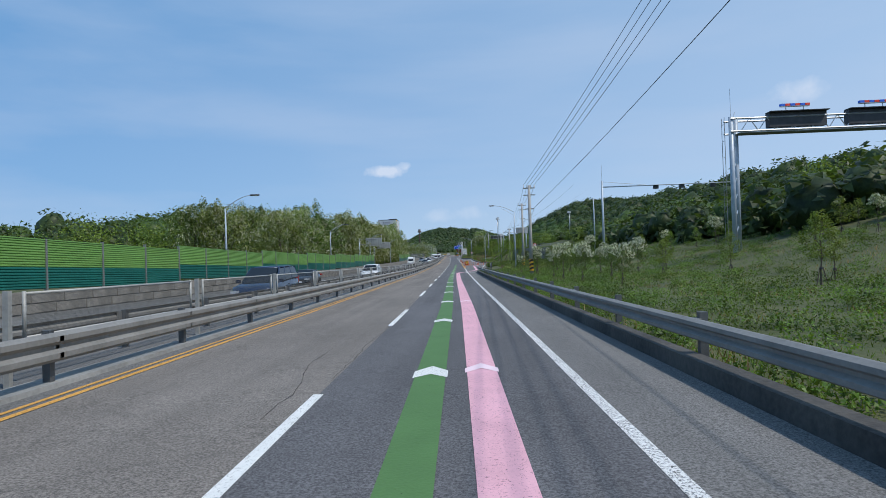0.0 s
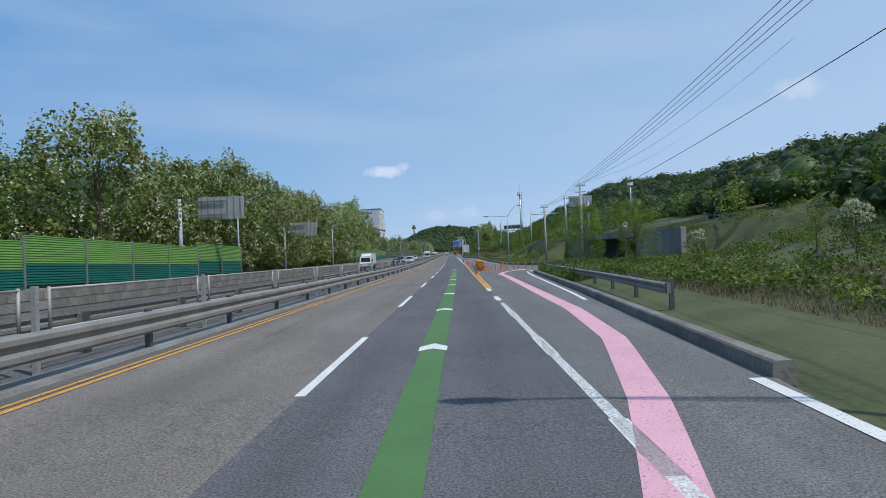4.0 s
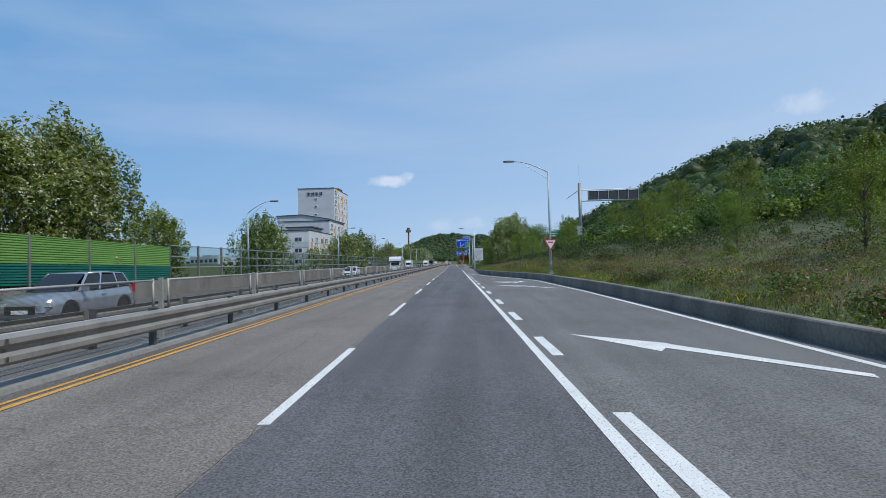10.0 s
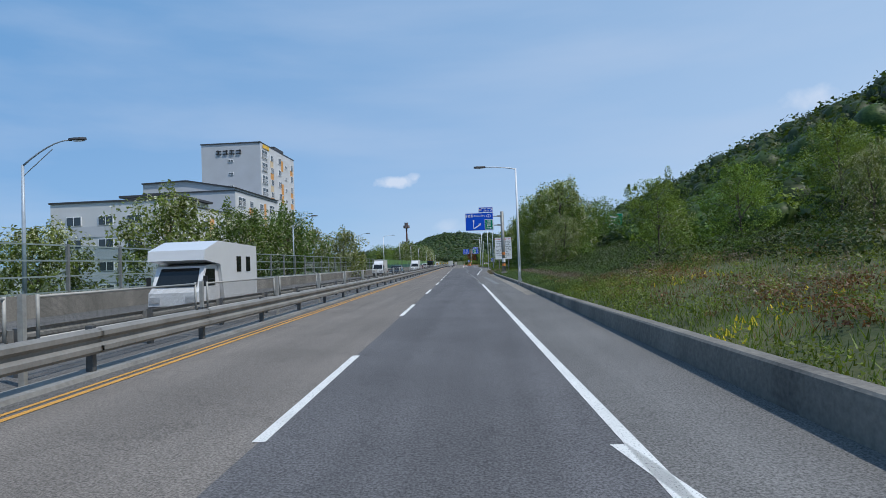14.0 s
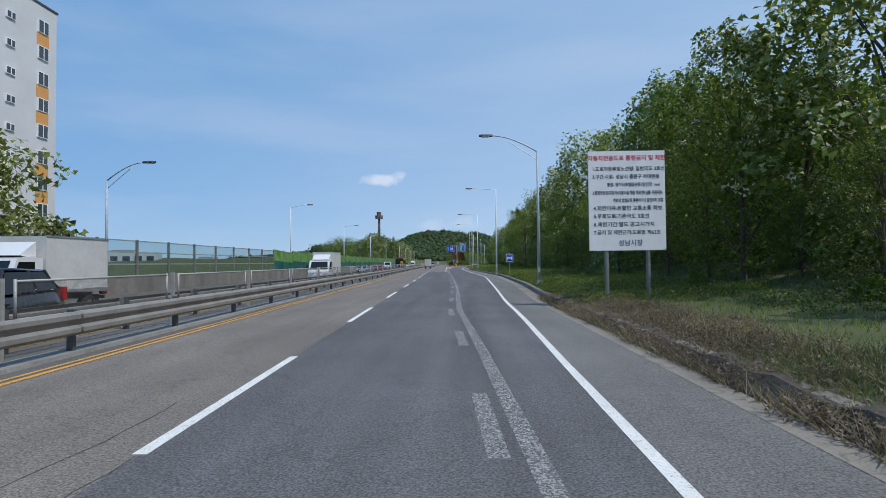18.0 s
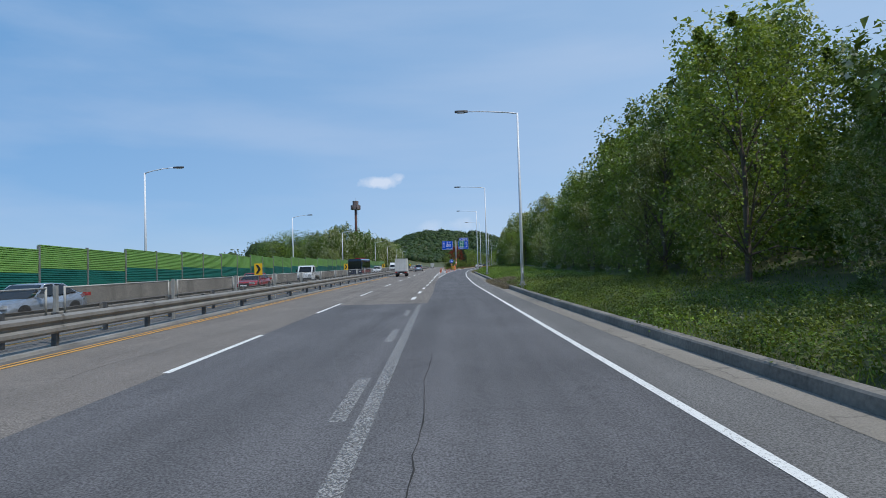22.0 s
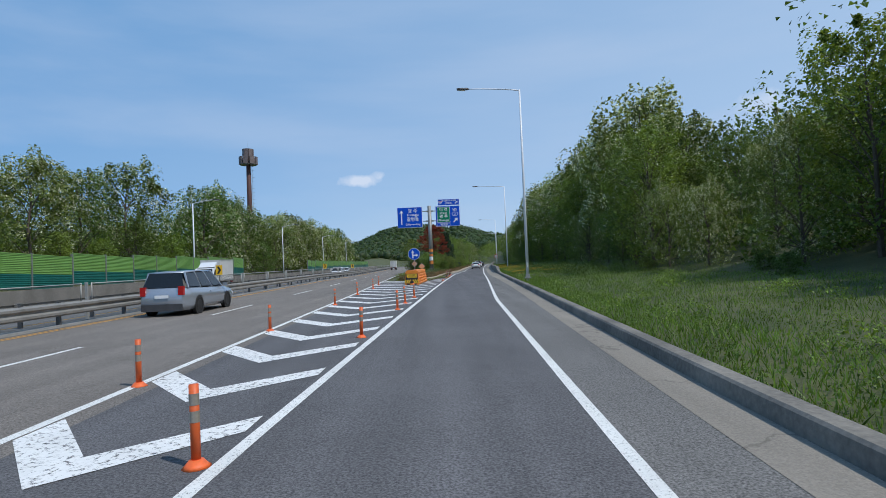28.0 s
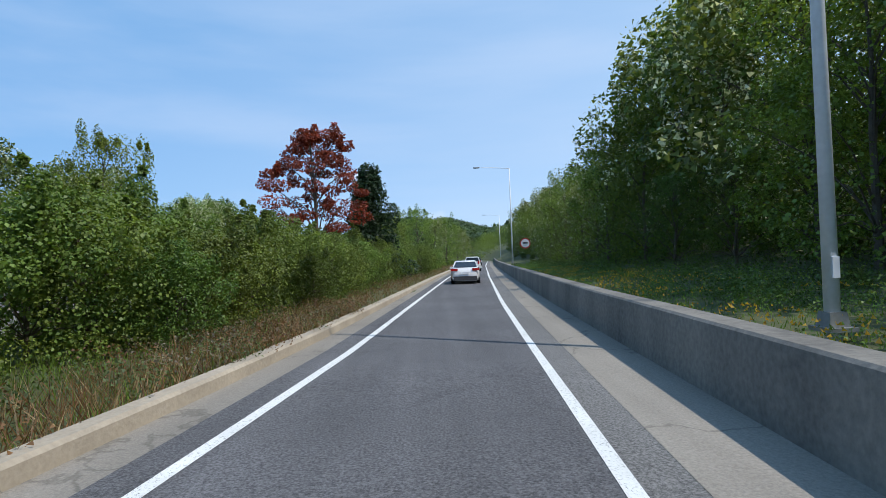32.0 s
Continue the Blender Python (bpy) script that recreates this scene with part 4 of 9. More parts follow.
# soil and roots that have slid over the kerb
SPILL_ROWS = [(335, -0.2), (337.5, 0.3), (346, 0.36), (350, 0.44), (354, 0.42), (357, 0.15), (359, -0.2), (443, -0.2), (446, 0.25), (453, 0.45), (457, 0.2), (459, -0.2)]
for y0, y1 in ((335.5, 358.5), (443.5, 458.5)):
    m = M()
    m.loft([[(kx(y) - table(y, SPILL_ROWS) * (1 + 0.2 * noise.noise(Vector((0, y, 5)))), y, zr(y) - 0.05), (kx(y) - 0.4 * table(y, SPILL_ROWS), y, zr(y) + 0.1 + 0.06 * noise.noise(Vector((1, y * 0.9, 2)))), (kx(y), y, zr(y) + 0.23 + 0.13 * noise.noise(Vector((2, y * 1.3, 2)))),
             (kx(y) + 0.45, y, zr(y) + 0.22 + 0.16 * noise.noise(Vector((3, y * 1.1, 2)))), (kx(y) + 0.95, y, zr(y) + 0.05), (kx(y) + 1.1, y, zr(y) - 0.1)] for y in span(y0, y1, 0.5)])
    solid("soil_spill", m, soil_dark, "brown soil spilled over the kerb", "soil")
m = along(M(), span(575, 800, 4), lx, [(-0.28, -0.1), (-0.26, 0.2), (-0.04, 0.2), (0.0, 0.16), (0.02, -0.1)])
solid("kerb_left", m, concrete_tan, "tan concrete kerb along the grassy island", "kerb")
m = along(M(), span(577, 800, 8), lambda y: min(mx(y) + 1.0, lx(y) - 0.5), [(-0.1, -0.1), (-0.08, 0.16), (0.12, 0.16), (0.14, -0.1)])
solid("kerb_island", m, concrete, "grey concrete kerb of the island beside the main road", "kerb")


def wall_line(y):
    return dx(y) - 16.75


m = along(M(), span(-80, 800, 4), wall_line, [(-0.15, -0.3), (-0.13, 1.0), (0.13, 1.0), (0.15, -0.3)])
solid("parapet_wall", m, concrete_old, "stained grey concrete parapet wall along the oncoming carriageway", "wall")
block = M().box(0, 0, 0, 0.05, 1.94, 0.40).mesh("block", concrete_old)
parapet = bpy.data.objects["parapet_wall"]
for y in span(-20, 210, 2)[:-1]:
    for h in (0.26, 0.70):
        put("block", block, parapet, pose(wall_line(y + 1) + 0.16, y + 1 + (0.5 if h > 0.5 else 0), zr(y + 1) + h, 0, 0, math.degrees(heading(wall_line, y))))

W_BEAM = [(0.0, 0.155), (0.02, 0.15), (0.085, 0.115), (0.085, 0.06), (0.02, 0.02), (0.02, -0.02), (0.085, -0.06), (0.085, -0.115), (0.02, -0.15), (0.0, -0.155),
          (-0.004, -0.15), (0.06, -0.105), (0.06, -0.07), (0.0, -0.03), (0.0, 0.03), (0.06, 0.07), (0.06, 0.105), (-0.004, 0.15)]
beam_mesh = M().prism(W_BEAM, -2.04, 2.04, "y").mesh("beam", rail_mat)
post_mesh = M().prism([(-0.06, 0), (0.06, 0), (0.06, 0.86), (-0.06, 0.86)], -0.05, 0.05, "y").mesh("post", rail_dark)
spacer_mesh = M().box(0, 0, 0, 0.1, 0.14, 0.3).mesh("spacer", rail_mat)


def guardrail(label, line, y0, y1, sides, lower=False, top=0.68, step=4.0, side=1):
    rail = thing("guardrail", label, "guardrail", kind="structure")
    for y in span(y0, y1, step)[:-1]:
        c = y + step / 2
        a = math.degrees(heading(line, c))
        tilt = math.degrees(math.atan2(zr(c + 1) - zr(c - 1), 2))
        for s in sides:
            m = pose(line(c), c, zr(c), tilt, 0, a) @ pose(0.13 * s, 0, top, 0, 0, 0 if s > 0 else 180)
            put("beam", beam_mesh, rail, m @ Matrix.Diagonal((1, 1, 1.45, 1)) if lower else m)
            put("spacer", spacer_mesh, rail, pose(line(y) + 0.09 * s, y, zr(y) + top, 0, 0, a))
        put("post", post_mesh, rail, pose(line(y), y, zr(y), 0, 0, a))
    return rail


med_line = lambda y: dx(y) - 4.42
guardrail("grey steel guardrail with two-wave beam along the median", med_line, -28, 720, (1,), True, 0.60)
guardrail("grey steel guardrail on the oncoming side of the median", lambda y: dx(y) - 5.75, -28, 720, (-1,))
m = along(M(), span(-60, 720, 5), med_line, [(-0.35, -0.05), (-0.33, 0.07), (0.2, 0.07), (0.24, -0.05)])
solid("median_base", m, concrete_dark, "dirty low concrete strip under the median guardrail", "median")

# framed wire screens that stand on the median
screen_line = lambda y: dx(y) - 5.0
wire = mesh_screen_mat("screen_wire", (0.075, 0.075, 0.07), 0.02, 0.0032)
fr = M()
for z in (0.72, 1.42):
    fr.tube([(0, -2.66, z), (0, 2.66, z)], 0.028, 6)
for y in (-2.66, 2.66):
    fr.tube([(0, y, 0.68), (0, y, 1.46)], 0.03, 6)
screen_steel = mat("screen_steel", (0.36, 0.36, 0.34), 0.6, 0.2, var=0.3, scale=1.2, fine=14, bump=0.05)
screen_frame = fr.mesh("frame", screen_steel, True)
screen_net = M().poly([(0, -2.64, 0.74), (0, 2.64, 0.74), (0, 2.64, 1.4), (0, -2.64, 1.4)]).mesh("wire_mesh", wire)
screen_post = M().prism([(-0.045, 0), (0.045, 0), (0.045, 1.48), (-0.045, 1.48)], -0.04, 0.04).mesh("post", screen_steel)
for i, y in enumerate(span(-28, 720, 6.0)[:-1]):
    c = y + 3
    m = pose(screen_line(c), c, zr(c), math.degrees(math.atan2(zr(c + 1) - zr(c - 1), 2)), 0, math.degrees(heading(screen_line, c)))
    s = thing("median_screen", "weathered grey steel frame with wire mesh on the median", "fence panel", m, "median screens")
    put("frame", screen_frame, s, pose(0, 0, 0))
    put("wire_mesh", screen_net, s, pose(0, 0, 0))
    put("post", screen_post, s, pose(0, 3.0, 0))

# rails on the right
m = along(M(), span(-60, 78, 4), lambda y: kx(y), [(-0.02, -0.05), (0.0, 0.24), (0.25, 0.26), (0.3, -0.05)])
solid("kerb_black", m, kerb_tar_shade, "dark tarred kerb under the guardrail, rail shadow in its colour", "kerb")
guardrail("grey steel guardrail beside the green slope", lambda y: kx(y) + 0.32, -40, 76, (-1,), False, 0.62, 4.0)
guardrail("double-sided dark steel guardrail in the exit gore", lambda y: 0.62 - 0.004 * (y - 140), 138, 157, (-1, 1), False, 0.70, 2.0)
m = along(M(), span(137.5, 157.5, 2.5), lambda y: 0.62, [(-0.35, -0.02), (-0.33, 0.05), (0.33, 0.05), (0.35, -0.02)])
solid("gore_base", m, concrete_dark, "dark concrete strip under the gore guardrail", "kerb")


# ---- noise barrier ----
def rib(h, w, material, name, n=4):
    """A corrugated board, w long."""
    out = []
    for i in range(n):
        z = h * i / n
        out += [(0.0, z), (0.05, z + h / n * 0.3), (0.05, z + h / n * 0.8)]
    out += [(0.0, h), (-0.05, h), (-0.05, 0)]
    return M().prism(out, -w / 2, w / 2, "y").mesh(name, material)


board_teal, board_green = rib(0.985, 3.86, panel_teal, "board", 8), rib(1.24, 3.86, panel_green, "board", 11)
bar_post = M().prism([(-0.07, 0), (0.07, 0), (0.07, 2.42), (-0.07, 2.42)], -0.05, 0.05, "y").mesh("post", galv_dull)
bar_cap = M().box(0, 0, 0, 0.14, 3.9, 0.05).mesh("cap", panel_green)
glass_pane = glass_mat("barrier_glass", (0.80, 0.90, 0.88), 0.86)
pane_mesh = M().poly([(0, -1.9, -0.33), (0, 1.9, -0.33), (0, 1.9, 0.33), (0, -1.9, 0.33)]).mesh("pane", glass_pane)
barrier_steel = mat("barrier_steel", (0.27, 0.33, 0.31), 0.55, 0.2, var=0.2, scale=1.2, fine=14, bump=0.05)
cross_mesh = M().box(0, 0, 0, 0.07, 3.86, 0.07).mesh("cross_rail", barrier_steel)
tall_post = M().prism([(-0.07, 0), (0.07, 0), (0.07, 2.4), (-0.07, 2.4)], -0.06, 0.06, "y").mesh("post", galv_dull)


def bar_line(y):
    return dx(y) - 17.05


def noise_barrier(y0, y1, clear):
    t = thing("noise_barrier", "transparent noise barrier with grey posts on the parapet" if clear else "ribbed noise barrier, light green above dark teal", "noise barrier", kind="structure")
    for i, y in enumerate(span(y0, y1, 4.0)):
        a, z = math.degrees(heading(bar_line, y)), zr(y) + 0.95
        put("post", tall_post if clear else bar_post, t, pose(bar_line(y) + 0.02, y, z, 0, 0, a))
        if y > y1 - 1:
            break
        c = y + 2
        z = zr(c) + 1.0
        n = 2 if y > 390 else 4
        drop = 0.0 if clear else 0.28 / (4 * n)
        lean = math.degrees(-drop) + math.degrees(math.atan2(zr(c + 2) - zr(c - 2), 4))
        saw = 0.0 if clear else 0.14 - 4 * drop * (i % n + 0.5)
        at = lambda h: pose(bar_line(c), c, z + h + saw, lean, 0, a)
        if clear:
            for h in (0.05, 0.79, 1.53, 2.27):
                put("cross_rail", cross_mesh, t, at(h))
            for h in (0.42, 1.16, 1.9):
                put("pane", pane_mesh, t, at(h))
        else:
            up = 0.0
            put("board", board_teal, t, at(0.0))
            put("board", board_green, t, at(0.99 + up))
            put("cap", bar_cap, t, at(2.26 + up))


noise_barrier(-60, 124, False)
noise_barrier(180, 228, False)
noise_barrier(228, 396, True)
noise_barrier(396, 600, False)
noise_barrier(640, 760, False)


# ---- street lamps ----
def lamp(name, label, x, y, z, h, reach, rise, side, material, second=False, group=""):
    """A tapered steel pole with a curved arm; side -1 reaches to -x."""
    t = thing(name, label, "street lamp", pose(x, y, z), group)
    part("pole", M().tube([(0, 0, -0.3), (0, 0, h * 0.5), (0, 0, h)], 0.105, 10, 0.06), material, t, smooth=True)
    part("base_plate", M().box(0, 0, 0.03, 0.42, 0.42, 0.06).box(0, 0, 0.16, 0.3, 0.3, 0.22, 0, 0.8), galv_dull, t)
    part("hatch", M().box(0, -0.105, 0.9, 0.1, 0.03, 0.3), material, t)
    for s in (side, -side) if second else (side,):
        r, u = (reach, rise) if s == side else (reach * 0.55, reach * 0.55)
        pts = [(0, 0, h - 0.05)] + [(s * r * (i / 6), 0, h - 0.02 + u * math.sin(i / 6 * math.pi / 2)) for i in range(1, 7)]
        part("arm", M().tube(pts, 0.045, 8, 0.032), material, t, smooth=True)
        if rise > 0.6 and s == side:
            part("brace", M().tube([(0, 0, h - 0.55), (s * r * 0.62, 0, h - 0.22 + u * 0.82)], 0.022, 6), material, t)
        e, q = s * r, h - 0.02 + u
        head = M().loft([[(e + s * a, b * w, q + c) for b, c in ((-1, -0.02), (-0.7, 0.07), (0.7, 0.07), (1, -0.02), (0.6, -0.06), (-0.6, -0.06))] for a, w in ((-0.1, 0.05), (0.1, 0.13), (0.5, 0.16), (0.72, 0.07))])
        hd = part("lamp_head", head, dark_grey, t)
        part("lens", M().box(e + s * 0.35, 0, q - 0.07, 0.45, 0.2, 0.03), sign_white, hd, "pale flat lens")
    return t


RIGHT = "pale steel street lamp with a long arm over the road"
lamp("street_lamp", "blue-grey steel street lamp with a braced curved arm", 7.5, 80, zr(80) + 0.4, 8.3, 3.0, 1.0, -1, pole_blue)
lamp("street_lamp", "blue-grey street lamp with two arms by the underpass", 6.5, 170.6, 0.3, 7.6, 3.4, 0.1, -1, pole_blue, True)
lamp("street_lamp", "blue-grey steel street lamp with a braced curved arm", 3.1, 234.4, 0.5, 7.9, 2.7, 0.9, -1, pole_blue)
lamp("street_lamp", "blue-grey steel street lamp with a braced curved arm", -1.4, 366.5, 0.3, 8.1, 2.8, 1.0, -1, pole_blue)
for x, y, z, h, reach in ((-1.9, 300.8, 0.2, 8.0, 2.2), (-1.4, 402.3, 0.3, 10.6, 3.1), (-2.35, 441.0, 0.3, 10.8, 3.2), (-2.5, 478.4, 0.3, 11.4, 3.3), (-2.2, 519, 0.3, 12.2, 3.4),
                          (0.3, 562, 0.3, 13.0, 3.6), (5.7, 615.3, 0.4, 13.6, 4.6), (10.6, 678, 0.7, 12.4, 4.0), (19.5, 760, 0.7, 12.4, 4.0)):
    lamp("street_lamp", RIGHT, x, y, zr(y) + z, h, reach, 0.2, -1, pole_paint, False, "lamps along the kerb")
for y in (47, 87, 127, 166, 206, 245.3, 287, 328, 367, 408, 449, 490, 530, 587.5, 626, 665, 705):
    low = y < 380
    lamp("street_lamp", "grey steel street lamp behind the parapet", dx(y) - 18.4, y, zr(y) + 0.1, 7.0 if low else 9.5, 2.4, 1.1 if low else 0.35, 1, pole_blue if low else pole_paint, False, "lamps of the oncoming side")


# ---- utility poles and cables ----
def cable(name, a, b, sag, r=0.012, material=black):
    a, b = Vector(a), Vector(b)
    pts = [a.lerp(b, i / 12) - Vector((0, 0, sag * 4 * (i / 12) * (1 - i / 12))) for i in range(13)]
    return M().tube(pts, r, 5)


POLES = [(7.2, -9.0, 12.6), (6.2, 50.6, 8.6), (8.5, 78.4, 9.7), (11.2, 134, 8.8), (10.5, 154.6, 8.3)]
stripe_y = mat("pole_yellow", (0.80, 0.42, 0.03), 0.6, var=0.15, bump=0.02)


def utility_pole(x, y, top, striped):
    z0 = height(x, y)
    t = thing("utility_pole", "grey concrete utility pole with black and yellow warning bands" if striped else "grey concrete utility pole with steel step bolts", "utility pole", pose(x, y, z0), "utility poles")
    h = zr(y) + top - z0
    part("shaft", M().tube([(0, 0, -0.5), (0, 0, h)], 0.19, 12, 0.115), pole_concrete, t, smooth=True)
    for k in (h - 0.25, h - 0.9, h - 2.2):
        part("crossarm", M().box(0, 0, k, 1.1 if k > h - 1 else 0.8, 0.08, 0.09), galv_dull, t)
    for ax in (-0.5, -0.18, 0.18, 0.5):
        part("insulator", M().tube([(ax, 0, h - 0.2), (ax, 0, h + 0.05)], 0.045, 8), sign_white, t)
    for i in range(8):
        part("step_bolt", M().tube([(-0.3, 0, 2.6 + 0.45 * i), (0.3, 0, 2.6 + 0.45 * i)] if i % 2 else [(0, -0.3, 2.6 + 0.45 * i), (0, 0.3, 2.6 + 0.45 * i)], 0.012, 5), galv_dull, t)
    if striped:
        slv = part("warning_sleeve", M().tube([(0, 0, 0.45), (0, 0, 1.55)], 0.196, 14, 0.192), stripe_y, t, "yellow sleeve with black slanted bands")
        for i in range(3):
            ring = M()
            for j in range(14):
                a0, a1 = 2 * math.pi * j / 14, 2 * math.pi * (j + 1) / 14
                za, zb = 0.55 + 0.36 * i + 0.1 * math.sin(a0 + 2.5), 0.55 + 0.36 * i + 0.1 * math.sin(a1 + 2.5)
                ring.poly([(0.2 * math.cos(a0), 0.2 * math.sin(a0), za), (0.2 * math.cos(a1), 0.2 * math.sin(a1), zb), (0.199 * math.cos(a1), 0.199 * math.sin(a1), zb + 0.17), (0.199 * math.cos(a0), 0.199 * math.sin(a0), za + 0.17)])
            part("black_band", ring, black, slv)
    return t


for i, (x, y, top) in enumerate(POLES):
    utility_pole(x, y, top, i in (1, 2))
for i in range(len(POLES) - 1):
    (xa, ya, ta), (xb, yb, tb) = POLES[i], POLES[i + 1]
    for ax in (-0.5, -0.18, 0.18, 0.5):
        tagged(new("power_cable", cable("power_cable", (xa + ax, ya, zr(ya) + ta + 0.05), (xb + ax, yb, zr(yb) + tb + 0.05), 0.5).mesh("power_cable", black)), "thin black power cable between two poles", "cable", "power cables")
    tagged(new("telephone_cable", cable("telephone_cable", (xa + 0.45, ya, zr(ya) + ta - 2.2), (xb + 0.3, yb, zr(yb) + tb - 2.2), 0.5, 0.014).mesh("telephone_cable", black)), "black telephone cable between two poles", "cable", "power cables")
for b in ((40, 175, 22), (24, 118, 17)):
    tagged(new("power_cable", cable("power_cable", (POLES[3][0], POLES[3][1], 8.7), b, 1.0).mesh("power_cable", black)), "thin black power cable rising to the hill", "cable", "power cables")


# ---- delineator posts, crash cushions ----
TUBE = M().tube([(0, 0, 0.02), (0, 0, 0.72)], 0.042, 10).mesh("tube", orange, True)
FOOT = M().tube([(0, 0, 0.0), (0, 0, 0.03), (0, 0, 0.07)], 0.13, 12, 0.06).mesh("foot", orange, True)
grey_band = mat("reflective_grey", (0.30, 0.28, 0.24), 0.4, 0.2, var=0.3, bump=0)
BAND = M().tube([(0, 0, -0.05), (0, 0, 0.05)], 0.0445, 10, cap=False).mesh("band", grey_band, True)
STUB = M().tube([(0, 0, 0.02), (0.01, 0, 0.14)], 0.045, 10).mesh("tube", orange, True)


rust_plastic = mat("faded_post_plastic", (0.30, 0.075, 0.04), 0.7, var=0.35, scale=3, fine=30, bump=0.1, tint=(0.16, 0.10, 0.085))
TUBE_OLD = M().tube([(0, 0, 0.02), (0, 0, 0.74)], 0.042, 10).mesh("tube", rust_plastic, True)


def delineator(x, y, lean=0.0, stub=False, group="", old=False):
    t = thing("delineator_post", "broken stub of an orange delineator post" if stub else "faded rust-red delineator post without bands" if old else "orange plastic delineator post with worn grey bands", "delineator post", pose(x, y, zr(y), lean, lean * 0.6, 0), group)
    put("tube", STUB if stub else TUBE_OLD if old else TUBE, t, pose(0, 0, 0))
    put("foot", FOOT, t, pose(0, 0, 0))
    if not stub and not old:
        for h in (0.44, 0.59):
            put("band", BAND, t, pose(0, 0, h))


for x, y in ((0.3, 130.3), (-0.2, 123.7), (1.0, 133.6), (1.5, 134.6), (2.13, 135.4), (2.69, 135.7), (3.38, 136.2), (4.11, 136.4), (4.62, 135.8), (5.43, 136.3), (6.1, 135.9), (6.99, 137.0), (7.44, 135.5), (7.9, 134.7), (3.2, 141), (3.6, 146),
             (-0.2, 160), (-0.5, 162.3), (-0.7, 164.7), (-0.8, 167.6), (-1.15, 178.2), (-1.35, 180.9), (-1.45, 184), (-1.5, 187), (-1.6, 189.7), (1.6, 172), (0.0, 157.6)):
    delineator(x, y, random.uniform(-3, 3), False, "posts of the exit gore")
for x, y in ((-0.75, 170.5), (-0.9, 173.2), (0.0, 126.2)):
    delineator(x, y, 0, True)
for x, y in ((-8.66, 512.9), (-9.99, 520.7), (-8.24, 523.7), (-10.15, 524.8), (-8.16, 527.1), (-7.9, 530), (-7.6, 537.9), (-7.3, 544.9), (-7.2, 547.8), (-10.3, 548.6), (-10.1, 528.5), (-10.35, 533.5), (-10.4, 540), (-10.45, 556), (-8.54, 516.5), (-9.86, 513.1), (-10.3, 562), (-7.0, 551.5), (-10.6, 568)):
    delineator(x, y, random.uniform(-4, 4), False, "posts of the slip road gore")
for x, y, s in ((-4.37, 590.85, False), (-5.07, 579.65, False), (-4.85, 583.45, False), (-4.6, 587.4, False), (-5.46, 572.7, True), (-9.92, 517.0, True), (-9.0, 527.3, True)):
    delineator(x, y, 2, s, "", y > 575)

delineator(-8.45, 520.7, 14, False, "posts of the slip road gore")

# stacked orange cushion at the nose of the first gore
t = thing("crash_cushion", "stacked dented orange plastic barriers with a chevron board", "crash barrier", pose(0.45, 136.2, zr(136.2), 0, 0, -6))
for i in range(4):
    z, w = 0.14 + 0.235 * i, 0.46 - 0.02 * i
    rag = 0.05 * math.sin(i * 2.2)
    sec = [[(a * w + rag, b, z + c) for a, c in ((-1, -0.1), (-1.06, 0.0), (-1, 0.1), (1, 0.1), (1.06, 0.0), (1, -0.1))] for b in (-0.65, -0.2, 0.3, 0.9)]
    part("block", M().loft(sec), orange_bright if i == 3 else orange, t)
part("top_cover", M().loft([[(a * 0.5, b, 1.05 + c * (0.09 if b in (-0.3, 0.5) else 0.03)) for a, c in ((-1, -0.4), (-0.6, 1), (0.5, 0.7), (1, -0.4))] for b in (-0.7, -0.3, 0.1, 0.5, 0.9)]), orange_bright, t, "crumpled bright orange cover")
board = part("chevron_board", M().box(0.1, -0.74, 0.62, 0.66, 0.03, 0.74), black, t, "black board with yellow chevrons")
for i in range(3):
    for s in (-1, 1):
        part("chevron", M().prism([(0.1, 0.52 + 0.24 * i), (0.1, 0.64 + 0.24 * i), (0.1 + s * 0.3, 0.42 + 0.24 * i), (0.1 + s * 0.3, 0.30 + 0.24 * i)], -0.762, -0.757), sign_yellow, board)

# long water-filled barrier before the slip road's island
t = thing("water_barrier", "long orange ribbed plastic barrier with a black and yellow nose", "crash barrier", pose(-7.85, 566.0, 0, 0, 0, -3.5))
L = 7.4
for i in range(5):
    z = 0.1 + 0.2 * i
    w = 0.5 - 0.035 * i
    ridge = [(-w, z - 0.09), (-w - 0.05, z - 0.04), (-w - 0.05, z + 0.05), (-w, z + 0.1), (w, z + 0.1), (w + 0.05, z + 0.05), (w + 0.05, z - 0.04), (w, z - 0.09)]
    part("rib", M().prism(ridge, 0.35, L, "y"), orange_bright, t)
part("lid", M().prism([(-0.4, 1.01), (-0.34, 1.1), (0.34, 1.1), (0.4, 1.01)], 0.2, L, "y"), orange_bright, t)
for y in span(1.2, L - 0.4, 1.55):
    for s in (-1, 1):
        part("plug", M().tube([(s * 0.5, y, 0.5), (s * 0.56, y, 0.5)], 0.05, 8), sign_orange, t)
nose = part("nose", M().prism([(-0.52, 0.0), (-0.46, 1.02), (-0.36, 1.12), (0.36, 1.12), (0.46, 1.02), (0.52, 0.0)], 0.0, 0.36, "y"), orange_bright, t, "orange end piece")
part("nose_board", M().box(0, -0.012, 0.5, 0.92, 0.02, 0.72), black, nose, "black board")
for s in (-1, 1):
    for i in range(3):
        part("slash", M().prism([(s * (0.05 + 0.17 * i), 0.42 - 0.01 * i), (s * (0.13 + 0.17 * i), 0.42), (s * (0.30 + 0.14 * i), 0.16), (s * (0.20 + 0.15 * i), 0.16)], -0.03, -0.024), sign_yellow, nose)
part("notice", M().box(0, -0.026, 0.70, 0.76, 0.008, 0.28), sign_yellow, nose, "yellow notice plate")
